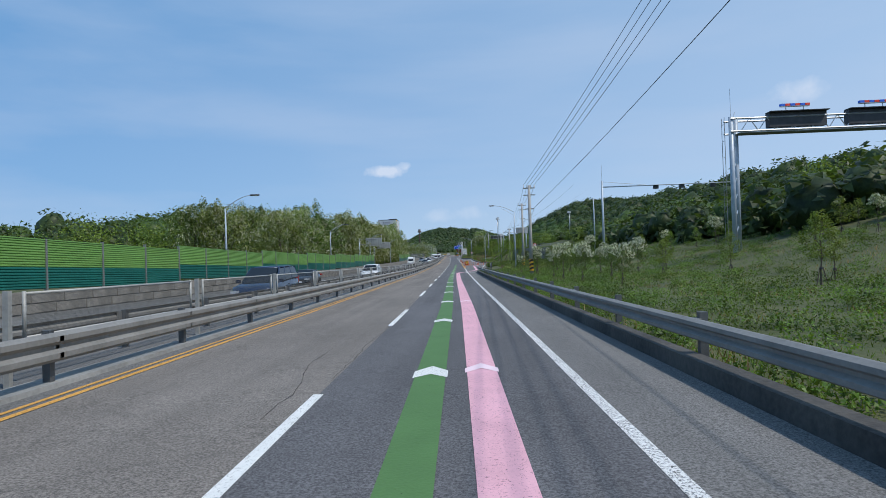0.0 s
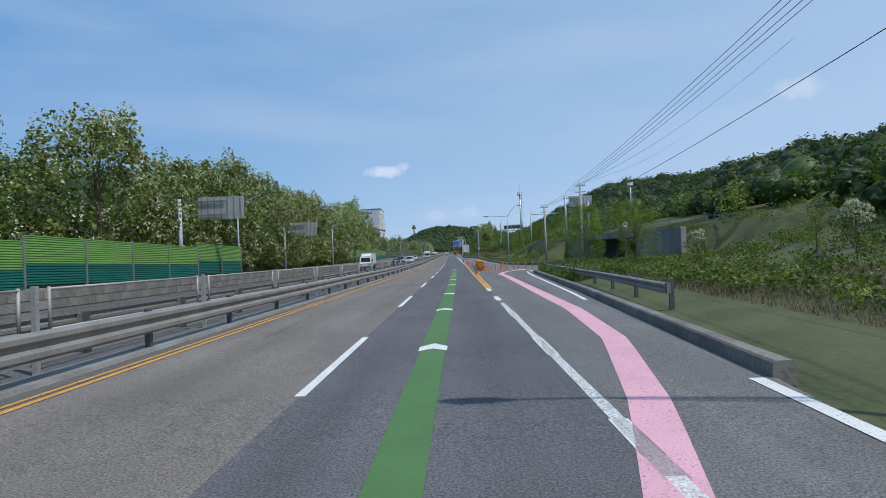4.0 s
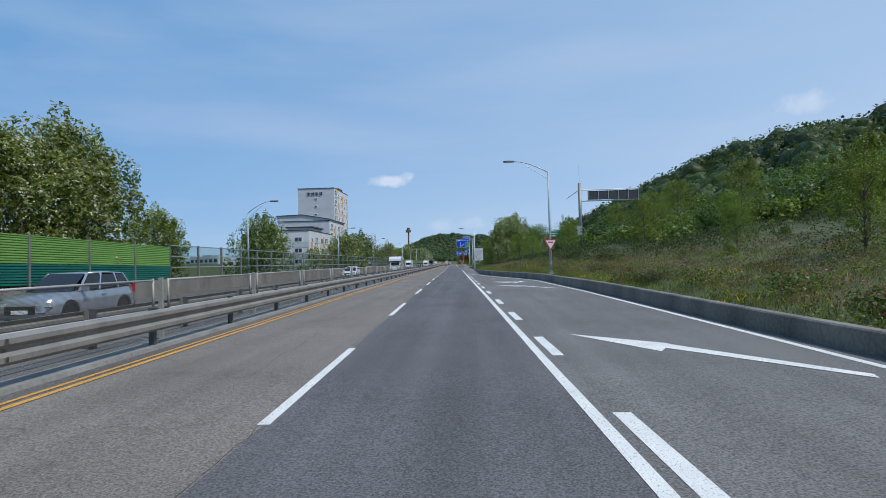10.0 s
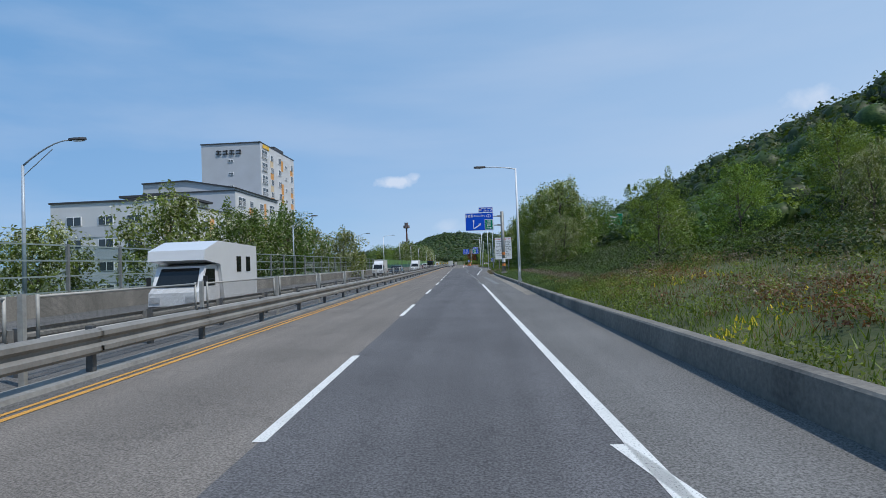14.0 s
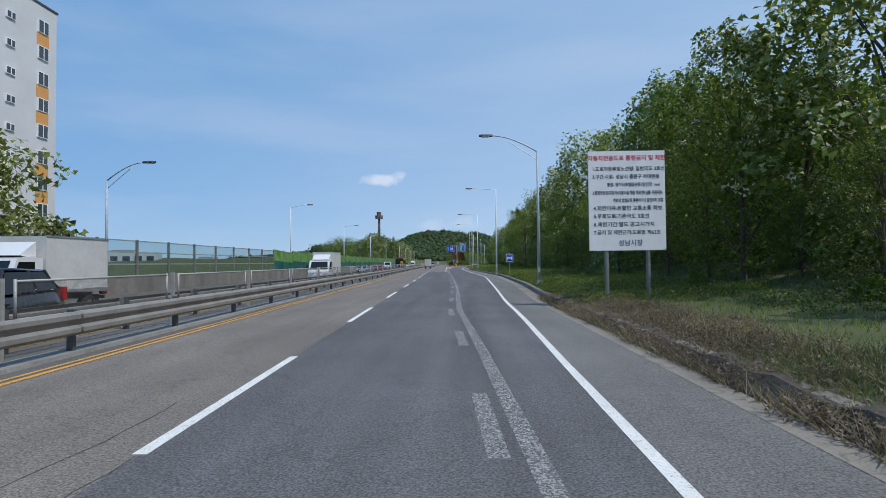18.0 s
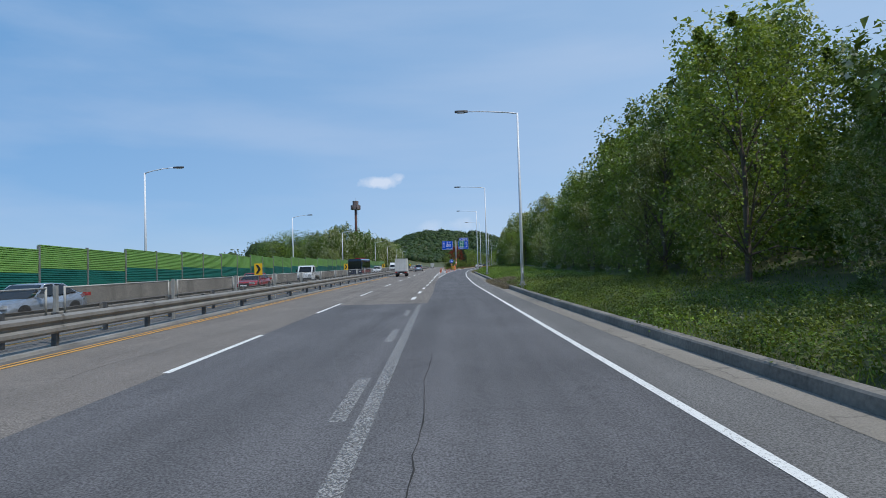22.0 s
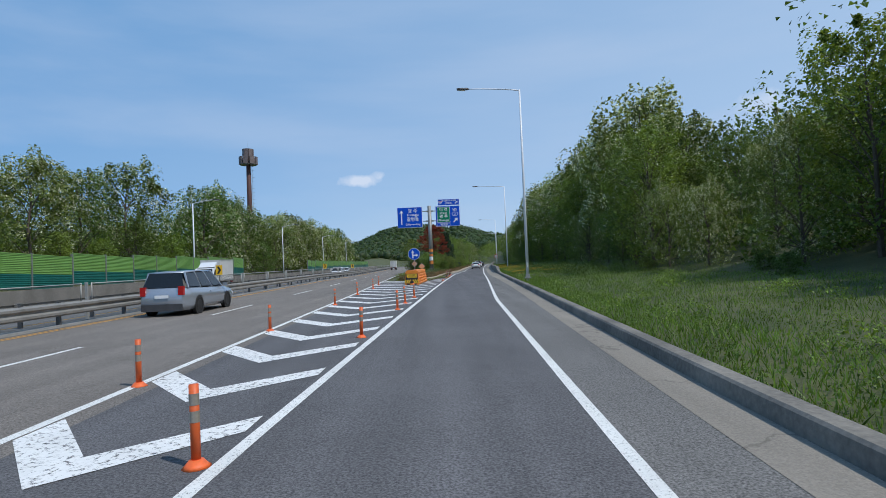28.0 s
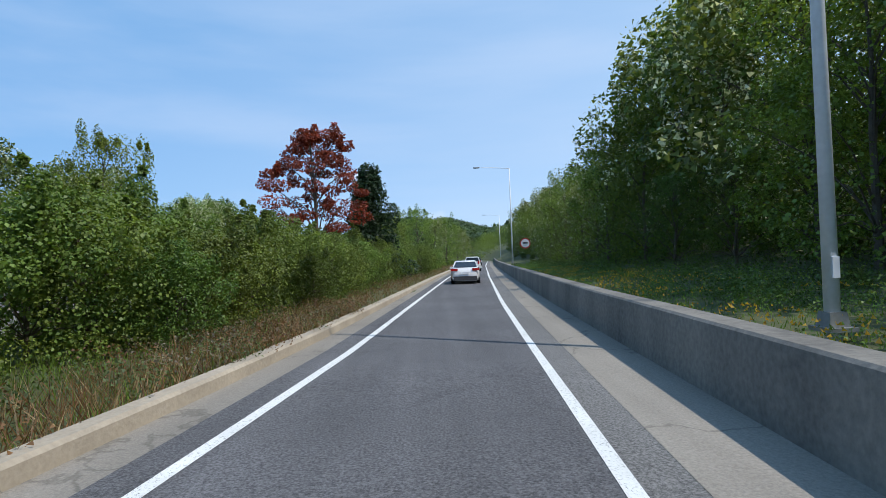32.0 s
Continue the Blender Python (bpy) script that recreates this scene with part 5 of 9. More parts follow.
for k, w in ((0.78, 0.6), (0.70, 0.5), (0.62, 0.64)):
    part("notice_line", M().box(0, -0.033, k, w, 0.004, 0.04), black, nose)
for s in (-0.25, 0.25):
    part("skid", M().box(s, 0.0, 0.05, 0.22, 0.1, 0.1), black, t)


def diamond(name, label, x, y, z, r, post, group=""):
    t = thing(name, label, "road sign", pose(x, y, z), group)
    part("plate", M().prism([(0, -r), (r, 0), (0, r), (-r, 0)], -0.015, 0.015), dark_grey, t)
    part("face", M().prism([(0, -r * 0.95), (r * 0.95, 0), (0, r * 0.95), (-r * 0.95, 0)], -0.024, -0.016), sign_silver, t)
    for i in range(3):
        for j in range(3):
            a, b = (i - 1) * r * 0.42, (j - 1) * r * 0.42
            c = ((a - b) * 0.72, (a + b) * 0.72)
            part("reflector", M().tube([(c[0], -0.02, c[1]), (c[0], -0.045, c[1])], r * 0.165, 12), sign_orange, t)
    part("stem", M().tube([(0, 0.03, -r * 0.6), (0, 0.03, -(post or r + 0.12))], 0.035, 8), galv_dull if post else orange, t)
    return t


diamond("reflector_sign", "diamond plate with orange reflectors on the barrier", -7.27, 572.8, 1.33, 0.30, 0)
t = thing("direction_sign", "round blue sign with two white arrows above the island", "road sign", pose(-8.35, 582.2, 0.1))
part("post", M().tube([(0, 0, -0.2), (0, 0, 2.9)], 0.045, 10), galv, t)
disc = part("disc", M().tube([(0, -0.03, 2.5), (0, -0.055, 2.5)], 0.62, 32), sign_white, t)
part("disc_face", M().tube([(0, -0.054, 2.5), (0, -0.062, 2.5)], 0.59, 32), sign_blue, disc)
part("arrow_shaft", M().box(-0.14, -0.066, 2.36, 0.13, 0.008, 0.62), sign_white, disc)
part("arrow_head", M().prism([(-0.31, 2.62), (0.03, 2.62), (-0.14, 2.93)], -0.07, -0.062), sign_white, disc)
part("arrow_branch", M().box(0.07, -0.066, 2.36, 0.3, 0.008, 0.13), sign_white, disc)
part("arrow_head", M().prism([(0.18, 2.19), (0.46, 2.36), (0.18, 2.53)], -0.07, -0.062), sign_white, disc)
diamond("reflector_sign", "small orange diamond sign with yellow reflectors under the round sign", -8.35, 582.1, 1.55, 0.34, 0.5)


# ---- guide signs ----
def panel(name, x, z, w, h, material, parent, label="", y=-0.12):
    p = part(name, M().prism([(x - w / 2, z - h / 2), (x + w / 2, z - h / 2), (x + w / 2, z + h / 2), (x - w / 2, z + h / 2)], y - 0.02, y + 0.02), sign_white, parent, label)
    part("face", M().box(x, y - 0.024, z, w - 0.09, 0.01, h - 0.09), material, p)
    part("back_rail", M().box(x, y + 0.05, z + h * 0.3, w * 0.96, 0.06, 0.06).box(x, y + 0.05, z - h * 0.3, w * 0.96, 0.06, 0.06), galv_dull, p)
    return p


def say(text, x, z, size, parent, material=sign_white, y=-0.156, squash=1.0):
    word("lettering", text, size, material, parent, pose(x, y, z, 90, 0, 0) @ Matrix.Diagonal((squash, 1, 1, 1)), 0.002)


def shape(pts, parent, material=sign_white, y=-0.156, name="arrow"):
    part(name, M().prism(pts, y - 0.004, y + 0.002), material, parent)


def arrow_up(x, z0, z1, w, parent):
    shape([(x - w * 0.28, z0), (x + w * 0.28, z0), (x + w * 0.28, z1 - w * 1.3), (x + w, z1 - w * 1.3), (x, z1), (x - w, z1 - w * 1.3), (x - w * 0.28, z1 - w * 1.3)], parent)


def arrow_ne(x, z, s, w, parent):
    """An arrow towards the upper right from (x, z), s long."""
    c = 0.7071
    base = [(0, -w * 0.3), (s - w * 1.2, -w * 0.3), (s - w * 1.2, -w), (s, 0), (s - w * 1.2, w), (s - w * 1.2, w * 0.3), (0, w * 0.3)]
    shape([(x + (a - b) * c, z + (a + b) * c) for a, b in base], parent)


def ring(x, z, rw, rh, parent, y=-0.156):
    o = [(x + rw * math.cos(a), z + rh * math.sin(a)) for a in [2 * math.pi * i / 24 for i in range(24)]]
    i = [(x + rw * 0.86 * math.cos(a), z + rh * 0.82 * math.sin(a)) for a in [2 * math.pi * i / 24 for i in range(24)]]
    m = M()
    for k in range(24):
        m.poly([(o[k][0], y, o[k][1]), (o[(k + 1) % 24][0], y, o[(k + 1) % 24][1]), (i[(k + 1) % 24][0], y, i[(k + 1) % 24][1]), (i[k][0], y, i[k][1])])
    part("ring", m, sign_white, parent)


def shield(x, z, s, parent):
    shape([(x - s, z + s * 0.6), (x + s, z + s * 0.6), (x + s * 0.9, z - s * 0.5), (x, z - s * 0.8), (x - s * 0.9, z - s * 0.5)], parent, name="shield")
    shape([(x - s * 0.85, z + s * 0.3), (x + s * 0.85, z + s * 0.3), (x + s * 0.85, z + s * 0.5), (x - s * 0.85, z + s * 0.5)], parent, sign_red, -0.162, "shield_band")


sticker_o = mat("sticker_orange", (0.75, 0.25, 0.06), 0.6, var=0.3, scale=8, fine=30, bump=0)
# the first sign: Galhyeon-dong and the slip road
t = thing("guide_sign", "blue overhead guide sign on a grey cantilever pole", "road sign", pose(-1.75, 323.5, 0.45))
part("pole", M().tube([(0, 0, -0.3), (0, 0, 6.85)], 0.19, 14), galv_dull, t, smooth=True)
part("base_plate", M().box(0, 0, 0.05, 0.7, 0.7, 0.1), concrete, t)
for z in (6.35, 5.35):
    part("arm", M().box(-0.75, 0, z, 1.9, 0.1, 0.1).box(-0.25, 0, z, 0.6, 0.3, 0.16), galv_dull, t)
p = panel("main_panel", -2.55, 5.8, 3.15, 2.0, sign_blue, t)
say("갈현동", -3.7, 6.45, 0.34, p)
say("Galhyeon-dong", -2.55, 6.45, 0.20, p)
ring(-1.5, 6.42, 0.26, 0.17, p)
say("3", -1.5, 6.42, 0.27, p)
arrow_up(-3.2, 5.0, 6.05, 0.13, p)
shape([(-3.15, 5.12), (-2.6, 5.45), (-2.66, 5.56), (-2.35, 5.62), (-2.48, 5.32), (-2.53, 5.38), (-3.12, 5.0)], p)
g = panel("green_panel", -1.5, 5.45, 0.92, 1.15, sign_green, p, "", -0.146)
for text, z, s in (("이천", 5.83, 0.24), ("Icheon", 5.62, 0.19), ("광주", 5.33, 0.24), ("Gwangju", 5.08, 0.19)):
    say(text, -1.5, z, s, g, y=-0.18)
p = panel("upper_panel", -1.8, 7.12, 1.62, 0.6, sign_blue, t)
shield(-2.42, 7.12, 0.15, p)
say("52", -2.42, 7.08, 0.13, p, sign_blue, -0.17)
say("광주원주고속도로", -1.72, 7.24, 0.17, p)
say("(초월IC)", -1.78, 7.0, 0.19, p)
arrow_ne(-1.26, 6.97, 0.3, 0.11, p)
for z, s in ((2.0, 0.26), (1.2, 0.4), (0.75, 0.26)):
    part("sticker", M().tube([(0, 0, z), (0, 0, z + s)], 0.193, 14, cap=False), sticker_o if z != 1.2 else sign_white, t, "tattered stickers")

# the last sign: Gwangju straight on, Icheon to the right
t = thing("guide_sign", "pair of blue overhead guide signs on one grey pole", "road sign", pose(-6.95, 609.6, 0.35))
part("pole", M().tube([(0, 0, -0.3), (0, 0, 10.15)], 0.29, 16), galv_dull, t, smooth=True)
part("base_plate", M().box(0, 0, 0.06, 1.0, 1.0, 0.12), concrete, t)
for i in range(8):
    a = math.pi / 4 * i
    part("gusset", M().prism([(0.28, 0.1), (0.46, 0.1), (0.28, 0.45)], -0.01, 0.01), galv_dull, t).matrix_basis = pose(0, 0, 0, 0, 0, math.degrees(a))
for z in (9.3, 7.75):
    part("arm", M().box(0, 0, z, 2.2, 0.12, 0.12).box(-0.45, 0, z, 0.3, 0.32, 0.2).box(0.45, 0, z, 0.3, 0.32, 0.2), galv_dull, t)
p = panel("left_panel", -3.1, 8.42, 3.9, 3.2, sign_blue, t)
arrow_up(-4.4, 7.35, 9.55, 0.33, p)
for text, z, s in (("광 주", 9.42, 0.70), ("Gwangju", 8.8, 0.52), ("갈현동", 8.1, 0.70), ("Galhyeon-dong", 7.32, 0.44)):
    say(text, -2.63, z, s, p, squash=0.84 if s == 0.44 else 1.0)
p = panel("right_panel", 2.85, 8.42, 3.8, 3.2, sign_blue, t)
g = panel("green_panel", 2.2, 8.65, 2.0, 2.45, sign_green, p, "", -0.146)
for text, z, s in (("이 천", 9.45, 0.62), ("Icheon", 8.92, 0.44), ("광 주", 8.35, 0.62), ("Gwangju", 7.78, 0.44)):
    say(text, 2.2, z, s, g, y=-0.18)
say("남S", 3.95, 9.38, 0.5, p)
ring(4.0, 8.72, 0.5, 0.33, p)
say("3", 4.0, 8.72, 0.5, p)
arrow_ne(3.72, 7.42, 0.95, 0.33, p)
shape([(1.2, 6.93), (3.2, 6.93), (3.2, 7.28), (1.2, 7.28)], p, sign_white, -0.15, "strip")
shape([(1.23, 6.96), (3.17, 6.96), (3.17, 7.25), (1.23, 7.25)], p, sign_blue, -0.153, "strip")
say("자동차전용", 2.2, 7.1, 0.26, p, y=-0.162)
p = panel("upper_panel", 3.05, 10.6, 3.35, 0.98, sign_blue, t)
shield(1.75, 10.6, 0.27, p)
say("52", 1.75, 10.53, 0.24, p, sign_blue, -0.17)
say("광주원주고속도로", 3.1, 10.82, 0.31, p)
say("(초월IC)", 3.05, 10.4, 0.34, p)
arrow_ne(4.05, 10.33, 0.6, 0.22, p)
for z, s in ((1.0, 0.5), (1.55, 0.6), (2.2, 0.35), (2.9, 0.45)):
    part("sticker", M().tube([(0, 0, z), (0, 0, z + s)], 0.294, 16, cap=False), sign_white if z == 1.55 else sticker_o, t, "tattered stickers")

# white notice board about the motor road
t = thing("notice_board", "white notice board with rows of dark Korean lettering on two posts", "notice board", pose(-0.1, 353.6, 0.44))
for s in (-0.75, 0.75):
    part("post", M().tube([(s, 0.06, -0.3), (s, 0.06, 2.2)], 0.08, 10), galv_dull, t)
b = part("board", M().prism([(-1.38, 1.62), (1.38, 1.62), (1.38, 5.25), (-1.38, 5.25)], -0.03, 0.03), sign_white, t)
text_dark = mat("lettering_dark", (0.05, 0.05, 0.055), 0.6, var=0.2, bump=0)
text_blue = mat("lettering_blue", (0.03, 0.10, 0.16), 0.6, var=0.2, bump=0)
say("자동차전용도로 통행금지 및 제한", 0, 4.98, 0.205, b, sign_red, -0.034)
for text, x, z, size, squeeze in (("1.도로의종류및노선명: 일반국도 3호선", -1.25, 4.59, 0.175, 0.95), ("2.구간:시점- 성남시 중원구 하대원동", -1.25, 4.30, 0.175, 0.93), ("종점- 광주시초월읍쌍동리", -0.72, 4.01, 0.16, 0.78), ("(연장", 0.62, 4.01, 0.16, 0.85), ("km)", 1.0, 4.01, 0.14, 0.85),
                                  ("3.통행의방법:자동차(이륜자동차를 제외한다)를 사용하는", -1.25, 3.71, 0.165, 0.66), ("이외의 방법으로 통행하거나 출입하지 못함", -0.5, 3.43, 0.165, 0.62), ("4.제한이유:원활한 교통소통 확보", -1.22, 3.15, 0.185, 1.0),
                                  ("5.우회도로:기존국도 3호선", -1.22, 2.86, 0.185, 1.0), ("6.제한기간:별도 공고시까지", -1.22, 2.56, 0.185, 1.05), ("7.금지 및 제한근거:도로법 제62조", -1.22, 2.27, 0.175, 1.0)):
    word("lettering", text, size, text_dark, b, pose(x, -0.034, z, 90, 0, 0) @ Matrix.Diagonal((squeeze, 1, 1, 1)), 0.002, "LEFT")
say("성남시장", 0.1, 1.88, 0.24, b, text_blue, -0.034)

# small signs on the right
t = thing("vehicle_sign", "square blue sign with a white car symbol on a post", "road sign", pose(-0.55, 393.8, 0.3))
part("post", M().tube([(0, 0, -0.2), (0, 0, 2.4)], 0.035, 8), galv, t)
p = panel("plate", 0, 1.85, 0.78, 0.85, sign_blue, t, "", -0.05)
for k, pts in enumerate(([(-0.29, 1.72), (0.29, 1.72), (0.29, 1.86), (0.25, 1.91), (-0.25, 1.91), (-0.29, 1.86)], [(-0.25, 1.9), (-0.21, 1.9), (-0.15, 2.03), (-0.17, 2.07)], [(0.25, 1.9), (0.21, 1.9), (0.15, 2.03), (0.17, 2.07)], [(-0.17, 2.03), (0.17, 2.03), (0.17, 2.07), (-0.17, 2.07)],
                         [(-0.26, 1.63), (-0.17, 1.63), (-0.17, 1.72), (-0.26, 1.72)], [(0.17, 1.63), (0.26, 1.63), (0.26, 1.72), (0.17, 1.72)])):
    shape(pts, p, sign_white, -0.084, "car_symbol")
shape([(-0.16, 1.78), (0.16, 1.78), (0.16, 1.84), (-0.16, 1.84)], p, sign_blue, -0.088, "grille_bar")


def round_sign(x, y, z, r, label, bar=True):
    t = thing("prohibition_sign", label, "road sign", pose(x, y, z))
    rim = part("rim", M().tube([(0, -0.02, 0), (0, -0.045, 0)], r, 28), sign_red, t)
    part("face", M().tube([(0, -0.044, 0), (0, -0.052, 0)], r * 0.8, 28), sign_white, rim)
    part("symbol", M().box(0, -0.056, 0, r * 0.16, 0.008, r * 0.9) if bar else M().box(0, -0.056, 0.03, r * 0.9, 0.008, r * 0.28), text_dark, rim)
    if bar:
        part("slash", M().prism([(-r * 0.66, r * 0.5), (-r * 0.5, r * 0.66), (r * 0.66, -r * 0.5), (r * 0.5, -r * 0.66)], -0.066, -0.058), sign_red, rim)
    part("clamp", M().box(0, 0.02, 0, 0.1, 0.1, 0.1), galv, t)


round_sign(7.6, 651, 2.35, 0.43, "round white speed sign with a red rim", False)
t = thing("yield_sign", "white triangle sign with a red rim, point down", "road sign", pose(3.1, 234.25, 2.75))
part("rim", M().prism([(-0.5, 0.42), (0.5, 0.42), (0, -0.46)], -0.03, 0.0), sign_red, t)
part("face", M().prism([(-0.38, 0.35), (0.38, 0.35), (0, -0.32)], -0.038, -0.031), sign_white, t)
part("text_bar", M().box(0, -0.042, 0.2, 0.4, 0.004, 0.09), sign_red, t)
chev_mats = (black, sign_yellow)
for y in (436, 462, 495, 528, 560, 596, 622):
    t = thing("curve_marker", "yellow board with a black chevron on the median", "road sign", pose(dx(y) - 5.0, y, zr(y) + 1.3), "curve markers")
    part("board", M().box(0, 0, 0.45, 0.42, 0.03, 0.62), sign_yellow, t)
    part("chevron", M().prism([(-0.13, 0.22), (0.0, 0.22), (0.14, 0.45), (0.0, 0.68), (-0.13, 0.68), (0.0, 0.45)], -0.024, -0.017), black, t)
    part("stem", M().box(0, 0.02, 0.0, 0.05, 0.04, 0.5), galv_dull, t)


# ---- signs seen from behind, gantries, masts ----
def sign_from_behind(label, x, y, z, w, h, px, top, two=None):
    z0 = height(px, y)
    t = thing("road_sign", label, "road sign", pose(px, y, z0))
    part("pole", M().tube([(0, 0, -0.4), (0, 0, top - z0)], 0.17, 12, 0.14), pole_blue, t, smooth=True)
    if two is not None:
        part("pole", M().tube([(two - px, 0.3, -0.4), (two - px, 0.3, top - 0.9 - z0)], 0.15, 12), pole_blue, t, smooth=True)
    part("plate", M().box(x - px, 0.2, z - z0, w, 0.04, h), sign_back, t)
    for i in range(7):
        part("stiffener", M().box(x - px - w / 2 + w * (i + 0.5) / 7, 0.16, z - z0, 0.05, 0.05, h), galv_dull, t)
    for k in (-0.3, 0.3):
        part("arm", M().box((x - px) / 2, 0.05, z - z0 + k * h, abs(x - px) + 0.8, 0.1, 0.1), galv_dull, t)


sign_from_behind("back of a road sign on a grey cantilever pole", 17.4, 162.4, 9.3, 3.6, 1.7, 15.0, 10.2, 18.6)
sign_from_behind("back of a road sign on a grey cantilever pole", -22.4, 147.3, 5.9, 3.6, 1.75, -24.9, 6.9)
sign_from_behind("back of a road sign on a grey cantilever pole", -20.0, 118, 6.2, 3.6, 1.75, -23.2, 7.0)

lb_red, lb_blue = glow_mat("beacon_red", (0.7, 0.06, 0.03), 0.15), glow_mat("beacon_blue", (0.03, 0.12, 0.6), 0.15)
t = thing("sign_gantry", "steel truss gantry with dark message boards and light bars", "gantry", pose(19.3, 38.9, height(19.3, 38.9)))
gz = 12.1 - height(19.3, 38.9)
for a, b in ((-0.3, -0.35), (0.35, 0.35)):
    part("column", M().tube([(a, b, -0.5), (a, b, gz)], 0.16, 12), pole_blue, t, smooth=True)
for z in span(1.0, gz - 0.5, 1.2):
    part("lacing", M().tube([(-0.3, -0.35, z), (0.35, 0.35, z + 1.0)], 0.035, 6), pole_blue, t)
    part("ladder_rung", M().tube([(-0.75, -0.35, z), (-0.75, 0.05, z)], 0.015, 5), galv_dull, t)
for b in (-0.35, 0.05):
    part("ladder_rail", M().tube([(-0.75, b, 0.5), (-0.75, b, gz)], 0.02, 5), galv_dull, t)
for b in (-0.5, 0.5):
    for z in (gz - 0.15, gz - 1.05):
        part("chord", M().tube([(-0.4, b, z), (22, b, z)], 0.07, 8), galv, t)
for i in range(18):
    x = 0.3 + 1.2 * i
    part("web", M().tube([(x, -0.5, gz - 1.05), (x + 0.6, -0.5, gz - 0.15), (x + 1.2, -0.5, gz - 1.05)], 0.035, 6), galv, t)
part("walkway", M().box(11, 0, gz - 1.15, 21.5, 0.9, 0.06), galv_dull, t)
for x in (4.2, 9.6, 15.0):
    bd = part("message_board", M().box(x, -0.3, gz - 0.35, 3.9, 0.5, 1.0), dark_grey, t, "dark message board")
    part("hood", M().box(x, -0.5, gz + 0.18, 4.0, 0.7, 0.06), black, bd)
    lbar = part("light_bar", M().box(x, -0.2, gz + 0.62, 2.0, 0.18, 0.06), galv, t)
    for i in range(6):
        part("beacon", M().box(x - 0.85 + 0.34 * i, -0.2, gz + 0.72, 0.3, 0.2, 0.16), lb_red if i % 2 else lb_blue, lbar)
    part("light_stem", M().tube([(x - 0.6, -0.2, gz + 0.2), (x - 0.6, -0.2, gz + 0.62)], 0.03, 6).tube([(x + 0.6, -0.2, gz + 0.2), (x + 0.6, -0.2, gz + 0.62)], 0.03, 6), galv, t)
part("lightning_rod", M().tube([(-0.3, -0.35, gz), (-0.3, -0.35, gz + 2.0)], 0.015, 5), galv, t)


def arm_pole(label, x, y, top, reach, units, rod=1.8, side=1):
    z0 = height(x, y)
    t = thing("camera_pole", label, "camera pole", pose(x, y, z0))
    h = top - z0
    part("pole", M().tube([(0, 0, -0.4), (0, 0, h)], 0.16, 12, 0.11), pole_blue, t, smooth=True)
    part("arm", M().tube([(0, 0, h - 0.75), (side * reach, 0, h - 0.7)], 0.08, 10, 0.05), pole_blue, t, smooth=True)
    part("stay", M().tube([(0, 0, h - 0.1), (side * reach * 0.35, 0, h - 0.68)], 0.02, 5), galv_dull, t)
    for k in units:
        u = part("camera_unit", M().box(side * reach * k, 0, h - 0.98, 0.55, 0.4, 0.42), dark_grey, t, "dark camera box")
        part("visor", M().box(side * reach * k, -0.25, h - 0.76, 0.6, 0.2, 0.03), black, u)
    part("lightning_rod", M().tube([(0, 0, h), (0, 0, h + rod)], 0.015, 5), galv, t)
    part("cabinet", M().box(0, -0.25, 1.6, 0.4, 0.3, 0.6), galv_dull, t)
    return t


arm_pole("grey steel pole with a long arm and three dark camera boxes", 17.1, 66.7, 11.4, 15.5, (0.42, 0.62, 0.86), 2.0)
t = arm_pole("dark steel pole with an arm and white lamps", 14.7, 203.8, 10.9, 6.5, (0.96,))
h0 = 10.9 - height(14.7, 203.8)
part("globe", M().loft([[(3.6 + 0.3 * math.sin(a) * math.cos(b), 0.3 * math.sin(a) * math.sin(b), h0 - 0.72 + 0.3 * math.cos(a)) for b in [2 * math.pi * j / 12 for j in range(12)]] for a in [0.1 + 2.94 * i / 8 for i in range(9)]]), sign_white, t, "white round housing", True)

t = thing("message_sign", "grey pole with a framed dark message board", "gantry", pose(11.9, 265.2, height(11.9, 265.2)))
h0 = 11.8 - height(11.9, 265.2)
part("pole", M().tube([(0, 0, -0.4), (0, 0, h0)], 0.24, 14, 0.2), galv_dull, t, smooth=True)
for z in (h0 - 0.95, h0 - 2.45):
    part("arm", M().tube([(0, 0, z), (7.8, 0, z)], 0.07, 8), galv, t)
bd = part("board", M().box(4.4, 0, h0 - 1.72, 6.6, 0.3, 1.15), dark_grey, t)
for i in range(6):
    part("frame_bar", M().box(1.15 + 1.3 * i, -0.2, h0 - 1.72, 0.06, 0.06, 1.4), galv, bd)
part("frame_rail", M().box(4.4, -0.2, h0 - 1.02, 6.8, 0.06, 0.06).box(4.4, -0.2, h0 - 2.42, 6.8, 0.06, 0.06), galv, bd)
part("cabinet", M().box(-0.25, -0.3, 2.6, 0.6, 0.5, 1.1), galv, t)
part("stay", M().tube([(0, 0, h0 - 0.9), (-0.8, 5.0, h0 - 1.5)], 0.04, 6), galv_dull, t)
part("lightning_rod", M().tube([(0, 0, h0), (0, 0, h0 + 2.4)], 0.018, 5), galv, t)

t = thing("green_sign", "green guide sign with white lettering on a pole", "road sign", pose(27.0, 397, height(27, 397) - 1))
h0 = 12.4 - height(27, 397) + 1
part("pole", M().tube([(0, 0, -0.4), (0, 0, h0 - 1.0)], 0.16, 10), galv_dull, t)
p = panel("plate", 2.6, h0 - 1.7, 4.2, 3.4, sign_green, t)
for z, w in ((h0 - 0.8, 2.6), (h0 - 1.7, 2.0), (h0 - 2.6, 1.6)):
    shape([(1.0, z - 0.22), (1.0 + w, z - 0.22), (1.0 + w, z + 0.22), (1.0, z + 0.22)], p, name="text_bar")


